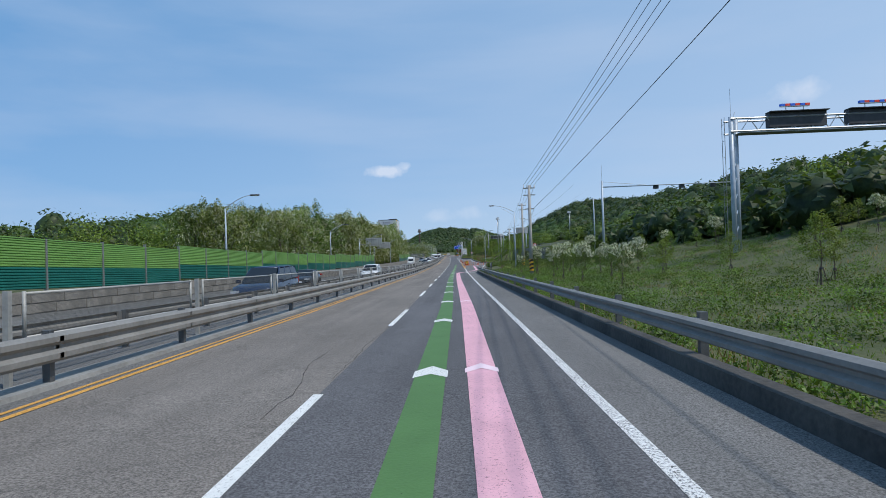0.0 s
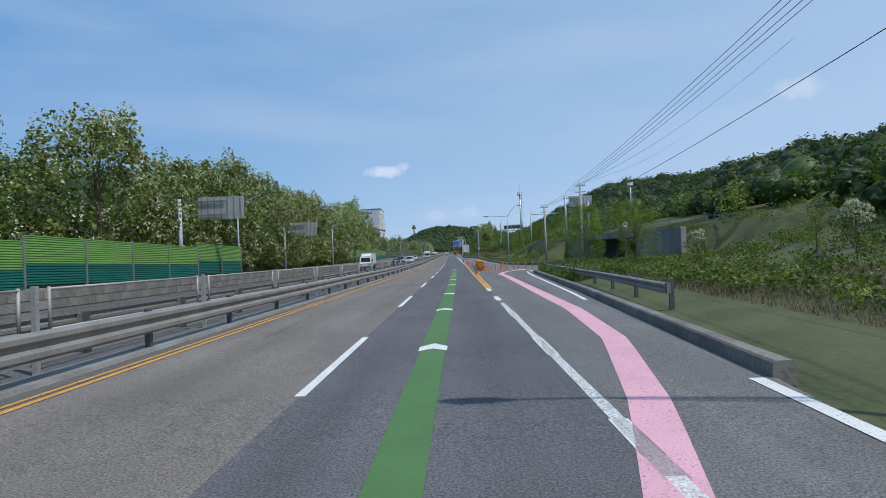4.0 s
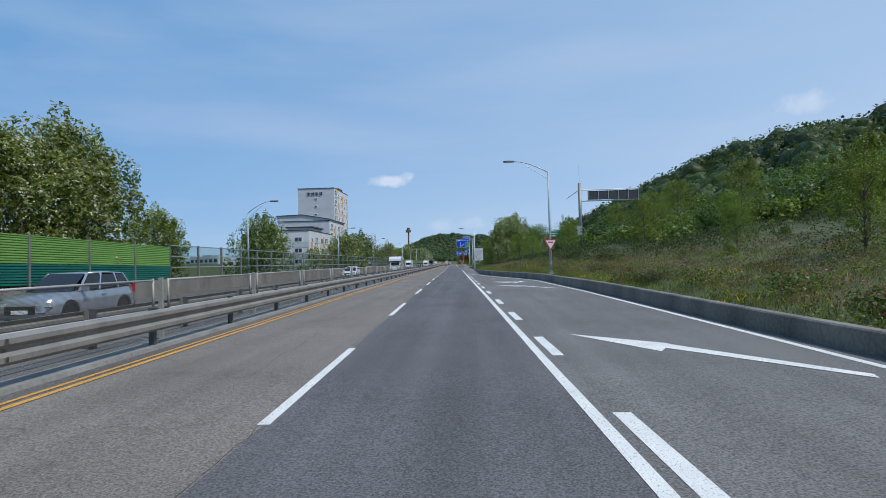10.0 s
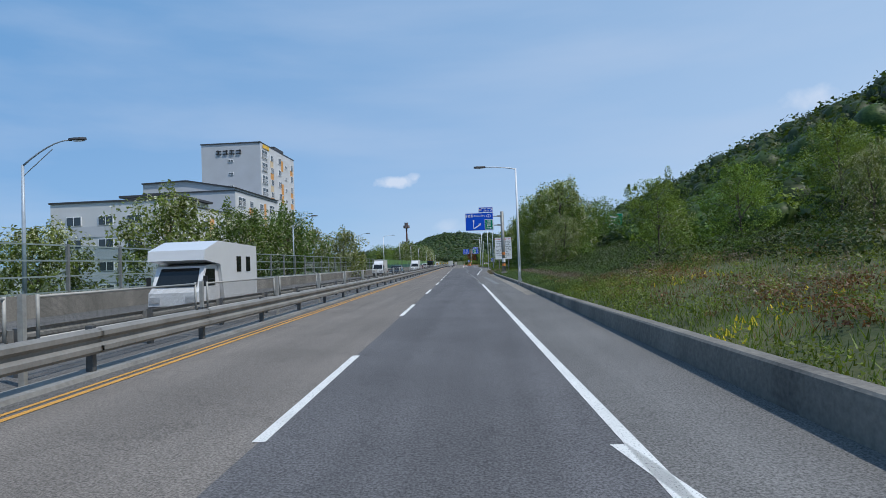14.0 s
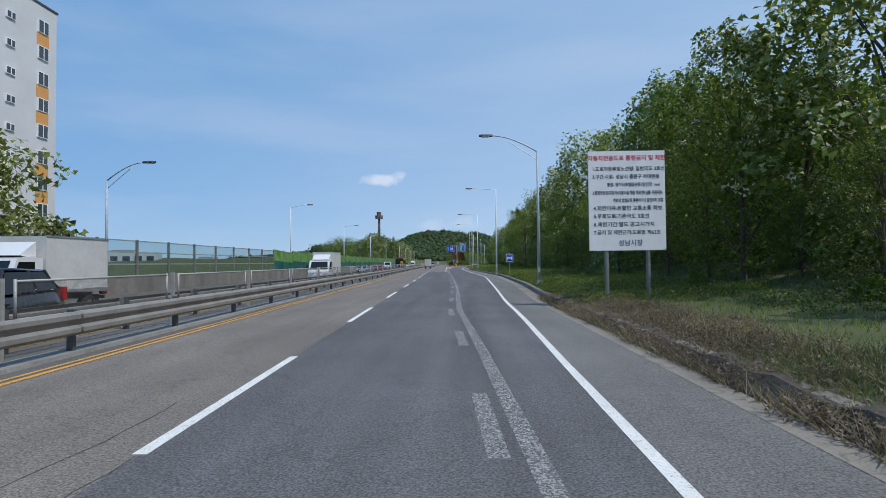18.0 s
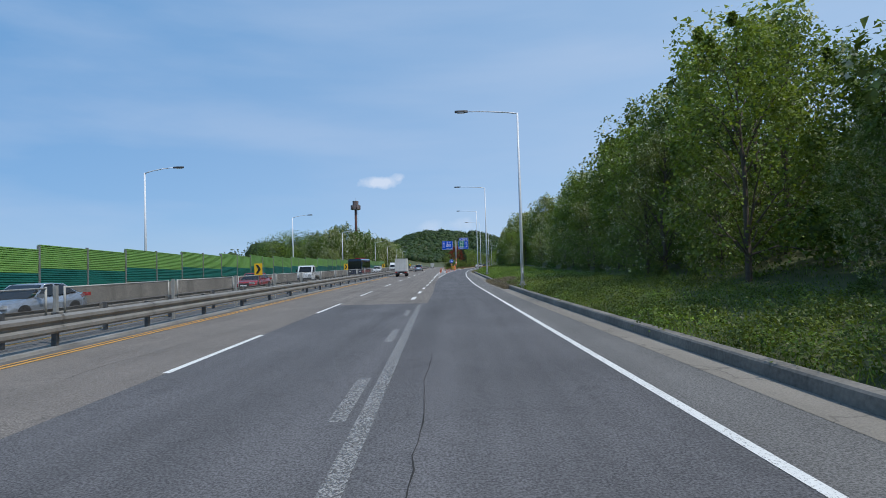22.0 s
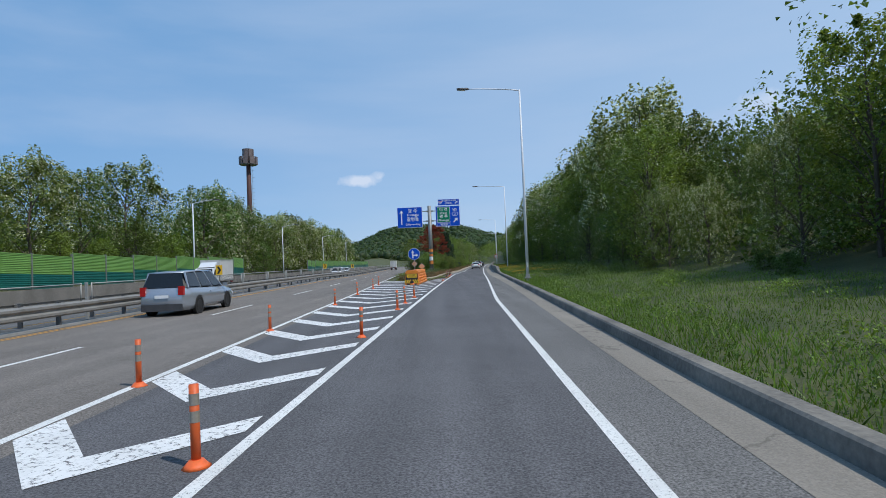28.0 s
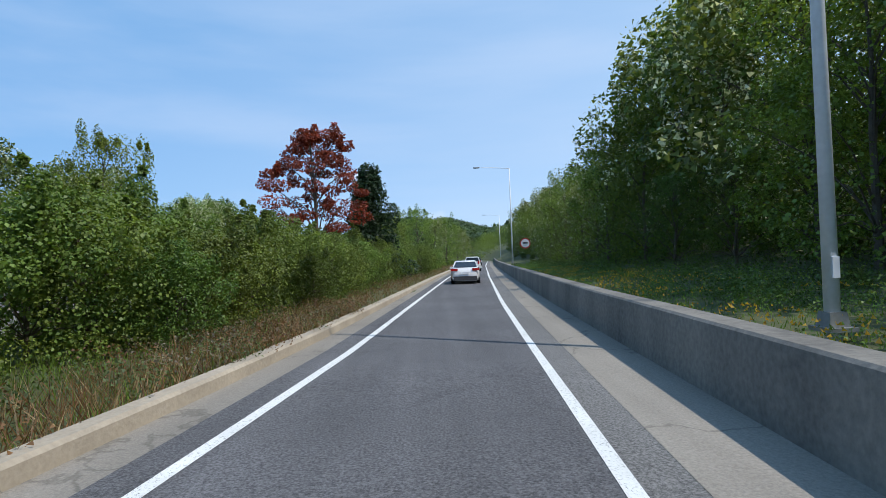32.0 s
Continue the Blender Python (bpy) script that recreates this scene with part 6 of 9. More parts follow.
def mast(label, x, y, top, z0, red=False):
    """A slim monopole with a ringed antenna head and a caged ladder."""
    t = thing("antenna_mast", label, "antenna mast", pose(x, y, z0))
    h = top - z0
    steel = mat("mast_paint_red", (0.10, 0.045, 0.038), 0.7, 0.1, var=0.3) if red else galv
    panel_paint = mat("antenna_panel_grey", (0.17, 0.135, 0.13), 0.7, 0.1, var=0.25) if red else galv
    r = 0.75 if red else 0.2
    part("shaft", M().tube([(0, 0, -0.5), (0, 0, h * 0.5), (0, 0, h)], r, 14, r * 0.72), steel, t, smooth=True)
    q = 2.2 if red else 0.62
    for k in ((1.7, 2.6, 3.5) if red else (0.0, q * 0.55, q * 1.1)):
        ringm = M().tube([(q * math.cos(a), q * math.sin(a), h - k) for a in [2 * math.pi * i / 16 for i in range(17)]], 0.04 if red else 0.03, 5)
        part("ring_rail", ringm, steel, t)
    part("platform", M().tube([(0, 0, h - (3.7 if red else q * 1.15)), (0, 0, h - (3.6 if red else q * 1.08))], q, 16), galv_dull, t)
    for i in range(8):
        a = math.pi / 4 * i
        part("antenna", M().box(q * 0.98 * math.cos(a), q * 0.98 * math.sin(a), h - (2.6 if red else q * 0.4), 0.3 if red else 0.13, 1.3 if red else 0.13, 2.0 if red else 0.75, a), panel_paint if red else sign_white, t)
        if red:
            part("antenna", M().box(1.25 * math.cos(a), 1.25 * math.sin(a), h - 1.2, 0.25, 0.95, 3.4, a), panel_paint, t)
    part("lightning_rod", M().tube([(0, 0, h), (0, 0, h + (2.6 if red else 2.2))], 0.03 if red else 0.02, 5), galv, t)
    for s in (-0.2, 0.2):
        part("ladder_rail", M().tube([(r + 0.15, s, 0.5), (r + 0.15, s, h - q)], 0.025, 5), galv_dull, t)
    cage = M()
    for z in span(2.5, h - q, 1.0):
        cage.tube([(r + 0.15, -0.2, z), (r + 0.7, -0.25, z), (r + 0.7, 0.25, z), (r + 0.15, 0.2, z)], 0.02, 4)
    part("ladder_cage", cage, galv_dull, t)


mast("grey steel antenna mast with a ringed head and caged ladder", 13.3, 212.5, 16.4, height(13.3, 212.5))
mast("grey steel antenna mast on the hillside", 42.6, 218.5, 18.3, height(42.6, 218.5))
mast("dark red antenna tower with a crown of panels", -55.5, 668.3, 33.2, height(-55.5, 668.3), True)
for x, y, top in ((24, 100, 12.5),):
    z0 = height(x, y)
    t = thing("hill_pole", "grey steel pole among the trees of the slope", "utility pole", pose(x, y, z0))
    part("pole", M().tube([(0, 0, -0.3), (0, 0, top - z0)], 0.14, 10, 0.09), pole_blue, t, smooth=True)
    part("crossarm", M().box(0, 0, top - z0 - 0.4, 1.2, 0.08, 0.08), galv_dull, t)


# ---- underpass ----
def under_wall(label, line, opening, top, low, end):
    """A retaining wall along a plan line, with one dark passage through it."""
    (xa, ya), (xb, yb) = line
    length = math.hypot(xb - xa, yb - ya)
    a = math.atan2(yb - ya, xb - xa)
    t = thing("retaining_wall", label, "wall", pose(xa, ya, 0, 0, 0, math.degrees(a)), kind="structure")
    o0, o1, oh = opening
    part("wall_left", M().prism([(end[1], low), (o0, low), (o0, top), (end[0], top * 0.86)], -0.3, 0.3), concrete_dark, t)
    part("lintel", M().prism([(o0, oh), (o1, oh), (o1, top * 1.04), (o0, top)], -0.3, 0.3), concrete_dark, t)
    part("wall_right", M().prism([(o1, low), (length, low), (length, top), (o1, top * 1.04)], -0.3, 0.3), concrete_dark, t)
    part("coping", M().prism([(o0 - 1, top - 0.02), (length, top - 0.02), (length, top + 0.16), (o0 - 1, top + 0.16)], -0.38, 0.36), concrete, t)
    for s in (o0, o1):
        part("passage_wall", M().box(s, 9.3, oh / 2, 0.3, 18, oh - low), concrete_dark, t)
    part("passage_roof", M().box((o0 + o1) / 2, 9.3, oh + 0.1, o1 - o0, 18, 0.3), concrete_dark, t)
    part("earth_cover", M().prism([(0.32, oh + 0.26), (0.32, top - 0.05), (2.0, top + 0.35), (12.5, top + 2.2), (12.5, oh + 0.26)], o0 - 0.6, o1 + 0.6, "x"), soil_green, t, "grassy earth over the passage")
    part("passage_end", M().box((o0 + o1) / 2, 18.4, oh / 2, o1 - o0, 0.3, oh - low), concrete_dark, t)
    part("passage_floor", M().box((o0 + o1) / 2, 9.3, low + 0.12, o1 - o0, 18, 0.1), asphalt_mid, t)
    for z in span(0.9, top - 0.4, 0.9):
        part("form_joint", M().box((o0 + end[1]) / 2, -0.305, z, (o0 - end[1]) * 0.98, 0.012, 0.025), black, t)


under_wall("tall stained concrete wall with the dark mouth of an underpass", ((13.6, 164.5), (21.5, 133.5)), (11.0, 23.5, 3.0), 3.6, -0.3, (1.0, 2.2))
under_wall("stained concrete wall with a small dark passage", ((13.4, 199), (14.4, 172.5)), (15.3, 21.2, 2.95), 3.5, -0.4, (5.0, 9.2))
rail = thing("hill_railing", "grey steel railing above the underpass", "railing", kind="structure")
for y in span(132, 176, 2.2):
    x, x2 = under_x(y) + 4.6, under_x(y + 2.2) + 4.6
    part("post", M().box(x, y, 4.45, 0.1, 0.1, 1.0), galv_dull, rail)
    for z in (4.45, 4.9):
        part("rail", M().tube([(x, y, z), (x2, y + 2.2, z)], 0.035, 6), galv_dull, rail)
round_sign(18.6, 143.5, 4.6, 0.42, "round height limit sign on a concrete pillar", False)
t = thing("pillar", "concrete pillar with a yellow and black foot", "pillar", pose(18.7, 143.8, -0.1))
part("shaft", M().box(0, 0, 2.3, 0.28, 0.28, 4.6), concrete, t)
part("warning_foot", M().box(0, 0, 0.7, 0.32, 0.32, 0.8), stripe_y, t, "yellow and black foot")
guardrail("pale steel guardrail on the planted corner of the exit", lambda y: kx(y) + 1.3, 92, 130, (-1,), False, 0.6, 4.0)


# ---- apartment building ----
def block_of_flats():
    t = thing("apartment_building", "white and grey apartment tower with orange panels", "apartment building", pose(0, 0, -9))
    B = 9.0

    def body(name, x0, x1, y0, y1, z1, wall, side):
        p = part(name, M().prism([(x0, 0), (x1, 0), (x1, z1 + B), (x0, z1 + B)], y0, y1), wall, t)
        part("side_cladding", M().box(x1 + 0.04, (y0 + y1) / 2, (z1 + B) / 2, 0.08, y1 - y0, z1 + B), side, p)
        part("roof_edge", M().box((x0 + x1) / 2, (y0 + y1) / 2, z1 + B + 0.1, x1 - x0 + 0.3, y1 - y0 + 0.3, 0.2), dark_grey, p)
        return p

    def window(p, x, y, z, w, h, face, sill=True, balcony=False):
        """A window on the +x face or the -y face."""
        if face == "x":
            fr = part("window", M().box(x + 0.06, y, z + B, 0.12, w, h), sign_white, p)
            part("pane", M().box(x + 0.13, y, z + B, 0.02, w - 0.16, h - 0.16), window_dark, fr)
            part("mullion", M().box(x + 0.15, y, z + B, 0.03, 0.08, h), sign_white, fr)
            if balcony:
                b = M().box(x + 0.3, y, z - h / 2 + B + 0.95, 0.04, w + 0.1, 0.05).box(x + 0.3, y, z - h / 2 + B + 0.12, 0.04, w + 0.1, 0.05)
                for k in range(10):
                    b.box(x + 0.3, y - w / 2 + w * (k + 0.5) / 10, z - h / 2 + B + 0.53, 0.03, 0.03, 0.85)
                part("balcony_rail", b, sign_white, p)
        else:
            fr = part("window", M().box(x, y - 0.06, z + B, w, 0.12, h), sign_white, p)
            part("pane", M().box(x, y - 0.13, z + B, w - 0.16, 0.02, h - 0.16), window_dark, fr)
            part("mullion", M().box(x, y - 0.15, z + B, 0.07, 0.03, h), sign_white, fr)

    tower = body("tower", -58.6, -46.6, 366.8, 386.4, 27.1, pale_wall, white_wall)
    for k in range(10):
        z = 25.0 - 2.55 * k
        window(tower, -46.52, 368.6, z, 2.7, 1.75, "x", balcony=True)
        window(tower, -46.52, 372.6, z, 1.3, 1.2, "x")
        window(tower, -46.52, 377.0, z + 0.2, 1.5, 1.3, "x")
        window(tower, -46.52, 380.8, z - 0.5, 1.0, 0.7, "x")
        window(tower, -46.52, 384.6, z, 1.3, 1.3, "x")
        part("panel", M().box(-46.5, 372.6, z - 1.28 + B, 0.06, 1.6, 1.3), orange_wall if k % 2 else sand_wall, tower)
        if k % 3 != 1:
            part("panel", M().box(-46.5, 378.6, z - 0.6 + B, 0.06, 1.3, 2.3), orange_wall if k < 5 else sand_wall, tower)
            part("panel", M().box(-46.5, 384.6, z - 1.28 + B, 0.06, 1.5, 1.2), orange_wall, tower)
    for k in range(6):
        window(tower, -52.6, 366.8, 23.7 - 2.55 * k, 1.0, 0.5, "y")
    # four dark raised shapes in place of the name
    for k in range(4):
        x = -55.0 + 1.35 * k
        part("raised_letter", M().box(x, 366.7, 25.7 + B, 0.95, 0.25, 0.16).box(x, 366.7, 25.1 + B, 0.95, 0.25, 0.16).box(x + (0.3 if k % 2 else -0.1), 366.7, 25.4 + B, 0.16, 0.25, 0.95), text_dark, tower, "dark raised letter")
    part("banner", M().box(-46.4, 369.4, 26.6 + B, 0.05, 3.2, 0.7), sign_yellow, tower, "yellow banner")
    part("stair_head", M().box(-50, 379, 27.7 + B, 5.5, 5.5, 1.3), dark_grey, tower)
    mid = body("middle_wing", -58.8, -43.5, 348.0, 366.6, 14.8, pale_wall, white_wall)
    for k in range(6):
        z = 13.2 - 2.55 * k
        for y, w in ((350.3, 2.8), (354.2, 1.4), (358.6, 1.6), (363.6, 2.4)):
            window(mid, -43.42, y, z, w, 1.6 if w > 2 else 1.2, "x", balcony=w > 2)
        part("panel", M().box(-43.4, 354.2, z - 1.28 + B, 0.06, 1.6, 1.3), orange_wall, mid)
        part("panel", M().box(-43.4, 360.5, z - 0.4 + B, 0.06, 0.9, 2.4), orange_wall if k < 4 else sand_wall, mid)
    part("pitched_roof", M().prism([(-58.9, 14.9 + B), (-58.9, 16.5 + B), (-51.5, 16.7 + B), (-43.3, 15.2 + B), (-43.3, 14.9 + B)], 348, 366.5), pale_wall, mid)
    part("roof_sheet", M().prism([(-59.0, 16.5 + B), (-51.5, 16.7 + B), (-43.1, 15.2 + B), (-43.1, 15.35 + B), (-51.5, 16.88 + B), (-59.0, 16.68 + B)], 347.7, 366.6), dark_grey, mid)
    low = body("low_wing", -56.0, -42.8, 325.0, 347.8, 10.6, white_wall, white_wall)
    part("roof_pavilion", M().box(-46.4, 334, 11.2 + B, 6.4, 9, 0.8), white_wall, low)
    part("roof_canopy", M().box(-46.4, 334, 11.75 + B, 7.4, 10, 0.3), dark_grey, low)
    for k in range(5):
        z = 8.4 - 2.75 * k
        part("grey_band", M().box(-49.4, 324.95, z - 1.3 + B, 13.2, 0.06, 1.3), pale_wall, low)
        for x in (-53.0, -49.0, -45.4):
            window(low, x, 325.0, z, 1.9, 1.15, "y")
        for y, w in ((327.4, 1.3), (331.5, 2.4), (336.5, 1.4), (341, 2.4), (345.4, 1.3)):
            window(low, -42.72, y, z, w, 1.6 if w > 2 else 1.2, "x", balcony=w > 2)
        part("panel", M().box(-42.7, 327.4, z - 1.35 + B, 0.06, 1.3, 1.4), orange_wall, low)
        part("panel", M().box(-42.7, 338.6, z - 0.3 + B, 0.06, 1.2, 2.75), orange_wall if k < 3 else sand_wall, low)
    return t


block_of_flats()


def far_flats(x, y, w, d, h, rows, cols, wall):
    t = thing("far_apartment", "pale distant apartment block with rows of windows", "apartment building", pose(x, y, -22, 0, 0, random.uniform(-25, 25)), "distant apartment blocks")
    part("wall", M().box(0, 0, h / 2, w, d, h), wall, t)
    part("roof", M().box(0, 0, h + 0.6, w * 0.3, d * 0.6, 1.2), grey_wall, t)
    for r in range(rows):
        for c in range(cols):
            part("window", M().box(-w / 2 + w * (c + 0.5) / cols, -d / 2 - 0.03, h * (r + 0.6) / (rows + 0.3), w / cols * 0.6, 0.08, h / rows * 0.5), window_dark, t)


for x, y, w, d, h in ((-232, 500, 26, 12, 29), (-265, 520, 24, 12, 28), (-300, 540, 26, 12, 30), (-250, 560, 22, 12, 29), (-165, 585, 30, 14, 30), (-202, 600, 28, 14, 33), (-238, 622, 30, 14, 32), (-142, 622, 26, 12, 27)):
    far_flats(x, y, w, d, h, 7, 6, random.choice((white_wall, pale_wall, white_wall)))


# ---- plants ----
rng = np.random.default_rng(7)


def sprays(centres, radii, per, size, droop=0.3, slim=0.42, seed=1, plain=False, shell=0.5):
    """Leaf sprays round clump centres: small bent diamonds (plain: single blades) that lie like shingles on each clump, open to the sky. Returns vertices and faces."""
    g = np.random.default_rng(seed)
    n = len(centres) * per
    c = np.repeat(np.asarray(centres, float), per, axis=0)
    r = np.repeat(np.asarray(radii, float), per, axis=0)
    d = g.normal(size=(n, 3))
    d /= np.linalg.norm(d, axis=1)[:, None]
    p = c + d * r * (shell + (1.08 - shell) * np.sqrt(g.random((n, 1))))
    face = d * 0.55 + g.normal(size=(n, 3)) * 0.48
    face[:, 2] += 0.5
    face /= np.linalg.norm(face, axis=1)[:, None]
    out = d * 0.4 + g.normal(size=(n, 3)) * 0.7
    out[:, 2] -= droop
    out -= face * np.sum(out * face, axis=1)[:, None]
    out /= np.linalg.norm(out, axis=1)[:, None] + 1e-9
    side = np.cross(out, face)
    s = size * (0.6 + 0.8 * g.random((n, 1)))
    if plain:
        v = np.stack([p, p + out * s + side * s * slim, p + out * s - side * s * slim], 1)
        return v.reshape(-1, 3), np.arange(n * 3).reshape(n, 3)
    v = np.stack([p, p + out * s * 0.5 + side * s * slim + face * s * 0.06, p + out * s - face * s * 0.12, p + out * s * 0.5 - side * s * slim + face * s * 0.06], 1)
    return v.reshape(-1, 3), np.arange(n * 4).reshape(n, 4)


def bunches(centres, radii, per, size, length, petals, seed):
    """Hanging bunches of blossom on the outer, upper side of each clump."""
    g = np.random.default_rng(seed)
    n = len(centres) * per
    d = g.normal(size=(n, 3))
    d[:, 2] = np.abs(d[:, 2]) - 0.35
    d /= np.linalg.norm(d, axis=1)[:, None]
    p = np.repeat(np.asarray(centres, float), per, axis=0) + d * np.repeat(np.asarray(radii, float), per, axis=0) * 1.06
    p[:, 2] -= length * 0.4
    return sprays(p, [(length * 0.38, length * 0.38, length * 0.8)] * n, petals, size, 0.8, 0.45, seed + 1, True, 0.2)


def array_mesh(name, v, f, material):
    me = bpy.data.meshes.new(name)
    k = f.shape[1]
    me.vertices.add(len(v))
    me.vertices.foreach_set("co", np.asarray(v, np.float32).ravel())
    me.loops.add(f.size)
    me.loops.foreach_set("vertex_index", f.astype(np.int32).ravel())
    me.polygons.add(len(f))
    me.polygons.foreach_set("loop_start", np.arange(0, f.size, k, dtype=np.int32))
    me.polygons.foreach_set("loop_total", np.full(len(f), k, np.int32))
    me.materials.append(material)
    me.update(calc_edges=True)
    return me


def make_tree(name, label, category, h, spread, clumps, per, size, leaf, flower=0.0, seed=1, trunk_r=0.16, start=0.25, shape="round", droop=0.3, plain=True, plumes=0, lobe=(0.2, 0.36), flat=(0.55, 0.85)):
    """A tapered, bent trunk with limbs, and a crown of many leaf sprays in uneven clumps."""
    g = random.Random(seed)
    t = thing(name, label, category, pose(0, -200, -60), "")
    wood = M()
    bend = [(g.uniform(-0.04, 0.04) * h, g.uniform(-0.04, 0.04) * h) for _ in range(4)]
    spine = [(0, 0, -0.4)] + [(bend[i][0] * (i + 1) / 4, bend[i][1] * (i + 1) / 4, h * (0.22 * (i + 1))) for i in range(4)]
    wood.tube(spine, trunk_r, 8, trunk_r * 0.25)
    cs, rs = [], []
    for i in range(clumps):
        u = (i + 0.5) / clumps
        if shape == "cone":
            z = start + (1 - start) * u
            reach = spread * (1.02 - u) * g.uniform(0.55, 1.0)
        elif shape == "tall":
            z = start + (1 - start) * u
            reach = spread * (math.sin(math.pi * min(1, 0.18 + 0.82 * u)) ** 0.7) * g.uniform(0.35, 1.0)
        else:
            z = start + (1 - start) * (1 - (1 - u) ** 1.3)
            q = (z - start) / (1 - start)
            reach = spread * math.sqrt(max(0.02, 1 - (1.7 * q - 0.75) ** 2)) * g.uniform(0.4, 1.0)
        a = i * 2.399 + g.uniform(-0.5, 0.5)
        c = (reach * math.cos(a), reach * math.sin(a), h * z * g.uniform(0.95, 1.03))
        rad = spread * g.uniform(*lobe)
        cs.append(c)
        rs.append((rad, rad, rad * g.uniform(*flat)))
        if i % 2 == 0:
            root = max(0.12 * h, c[2] - reach * 0.9 - 0.05 * h)
            k = min(4, max(1, int(root / (0.22 * h)) + 1))
            b = spine[k]
            mid = ((b[0] + c[0]) * 0.45, (b[1] + c[1]) * 0.45, (root + c[2]) * 0.5 + 0.03 * h)
            wood.tube([(b[0] * root / max(b[2], 0.1), b[1] * root / max(b[2], 0.1), root), mid, c], trunk_r * 0.34, 4, trunk_r * 0.07, cap=False)
    for i in range(plumes):
        # shoots that stand out of the crown's outline
        b, rad = g.choice([(c, q) for c, q in zip(cs, rs) if c[2] > h * 0.45])
        a, far = g.uniform(0, 6.28), g.uniform(0.7, 1.15) * rad[0]
        tip = (b[0] + far * math.cos(a), b[1] + far * math.sin(a), b[2] + rad[2] * g.uniform(0.5, 1.3))
        wood.tube([b, ((b[0] + tip[0]) / 2, (b[1] + tip[1]) / 2, (b[2] + tip[2]) / 2), tip], trunk_r * 0.08, 3, trunk_r * 0.03, cap=False)
        cs.append(tip)
        w = rad[0] * g.uniform(0.22, 0.4)
        rs.append((w, w, w * g.uniform(1.4, 2.6)))
    part("trunk", wood.raw("trunk", bark), bark, t)
    v, f = sprays(cs, rs, per, size, droop, seed=seed, plain=plain, shell=0.74)
    part("crown", array_mesh("crown", v, f, leaf), leaf, t)
    if flower:
        petal = 9 if size < 0.2 else 6
        if flower > 1:
            # white puffs in the upper half of the crown alone
            cs, rs = zip(*[(c, q) for c, q in zip(cs, rs) if c[2] > h * 0.72])
        v, f = bunches(cs, rs, max(1, round(per * flower / petal)), size * 0.55, size * 1.7, petal, seed + 50)
        part("blossom", array_mesh("blossom", v, f, fringe if flower > 1 else blossom), blossom, t, "white blossom")
    return t


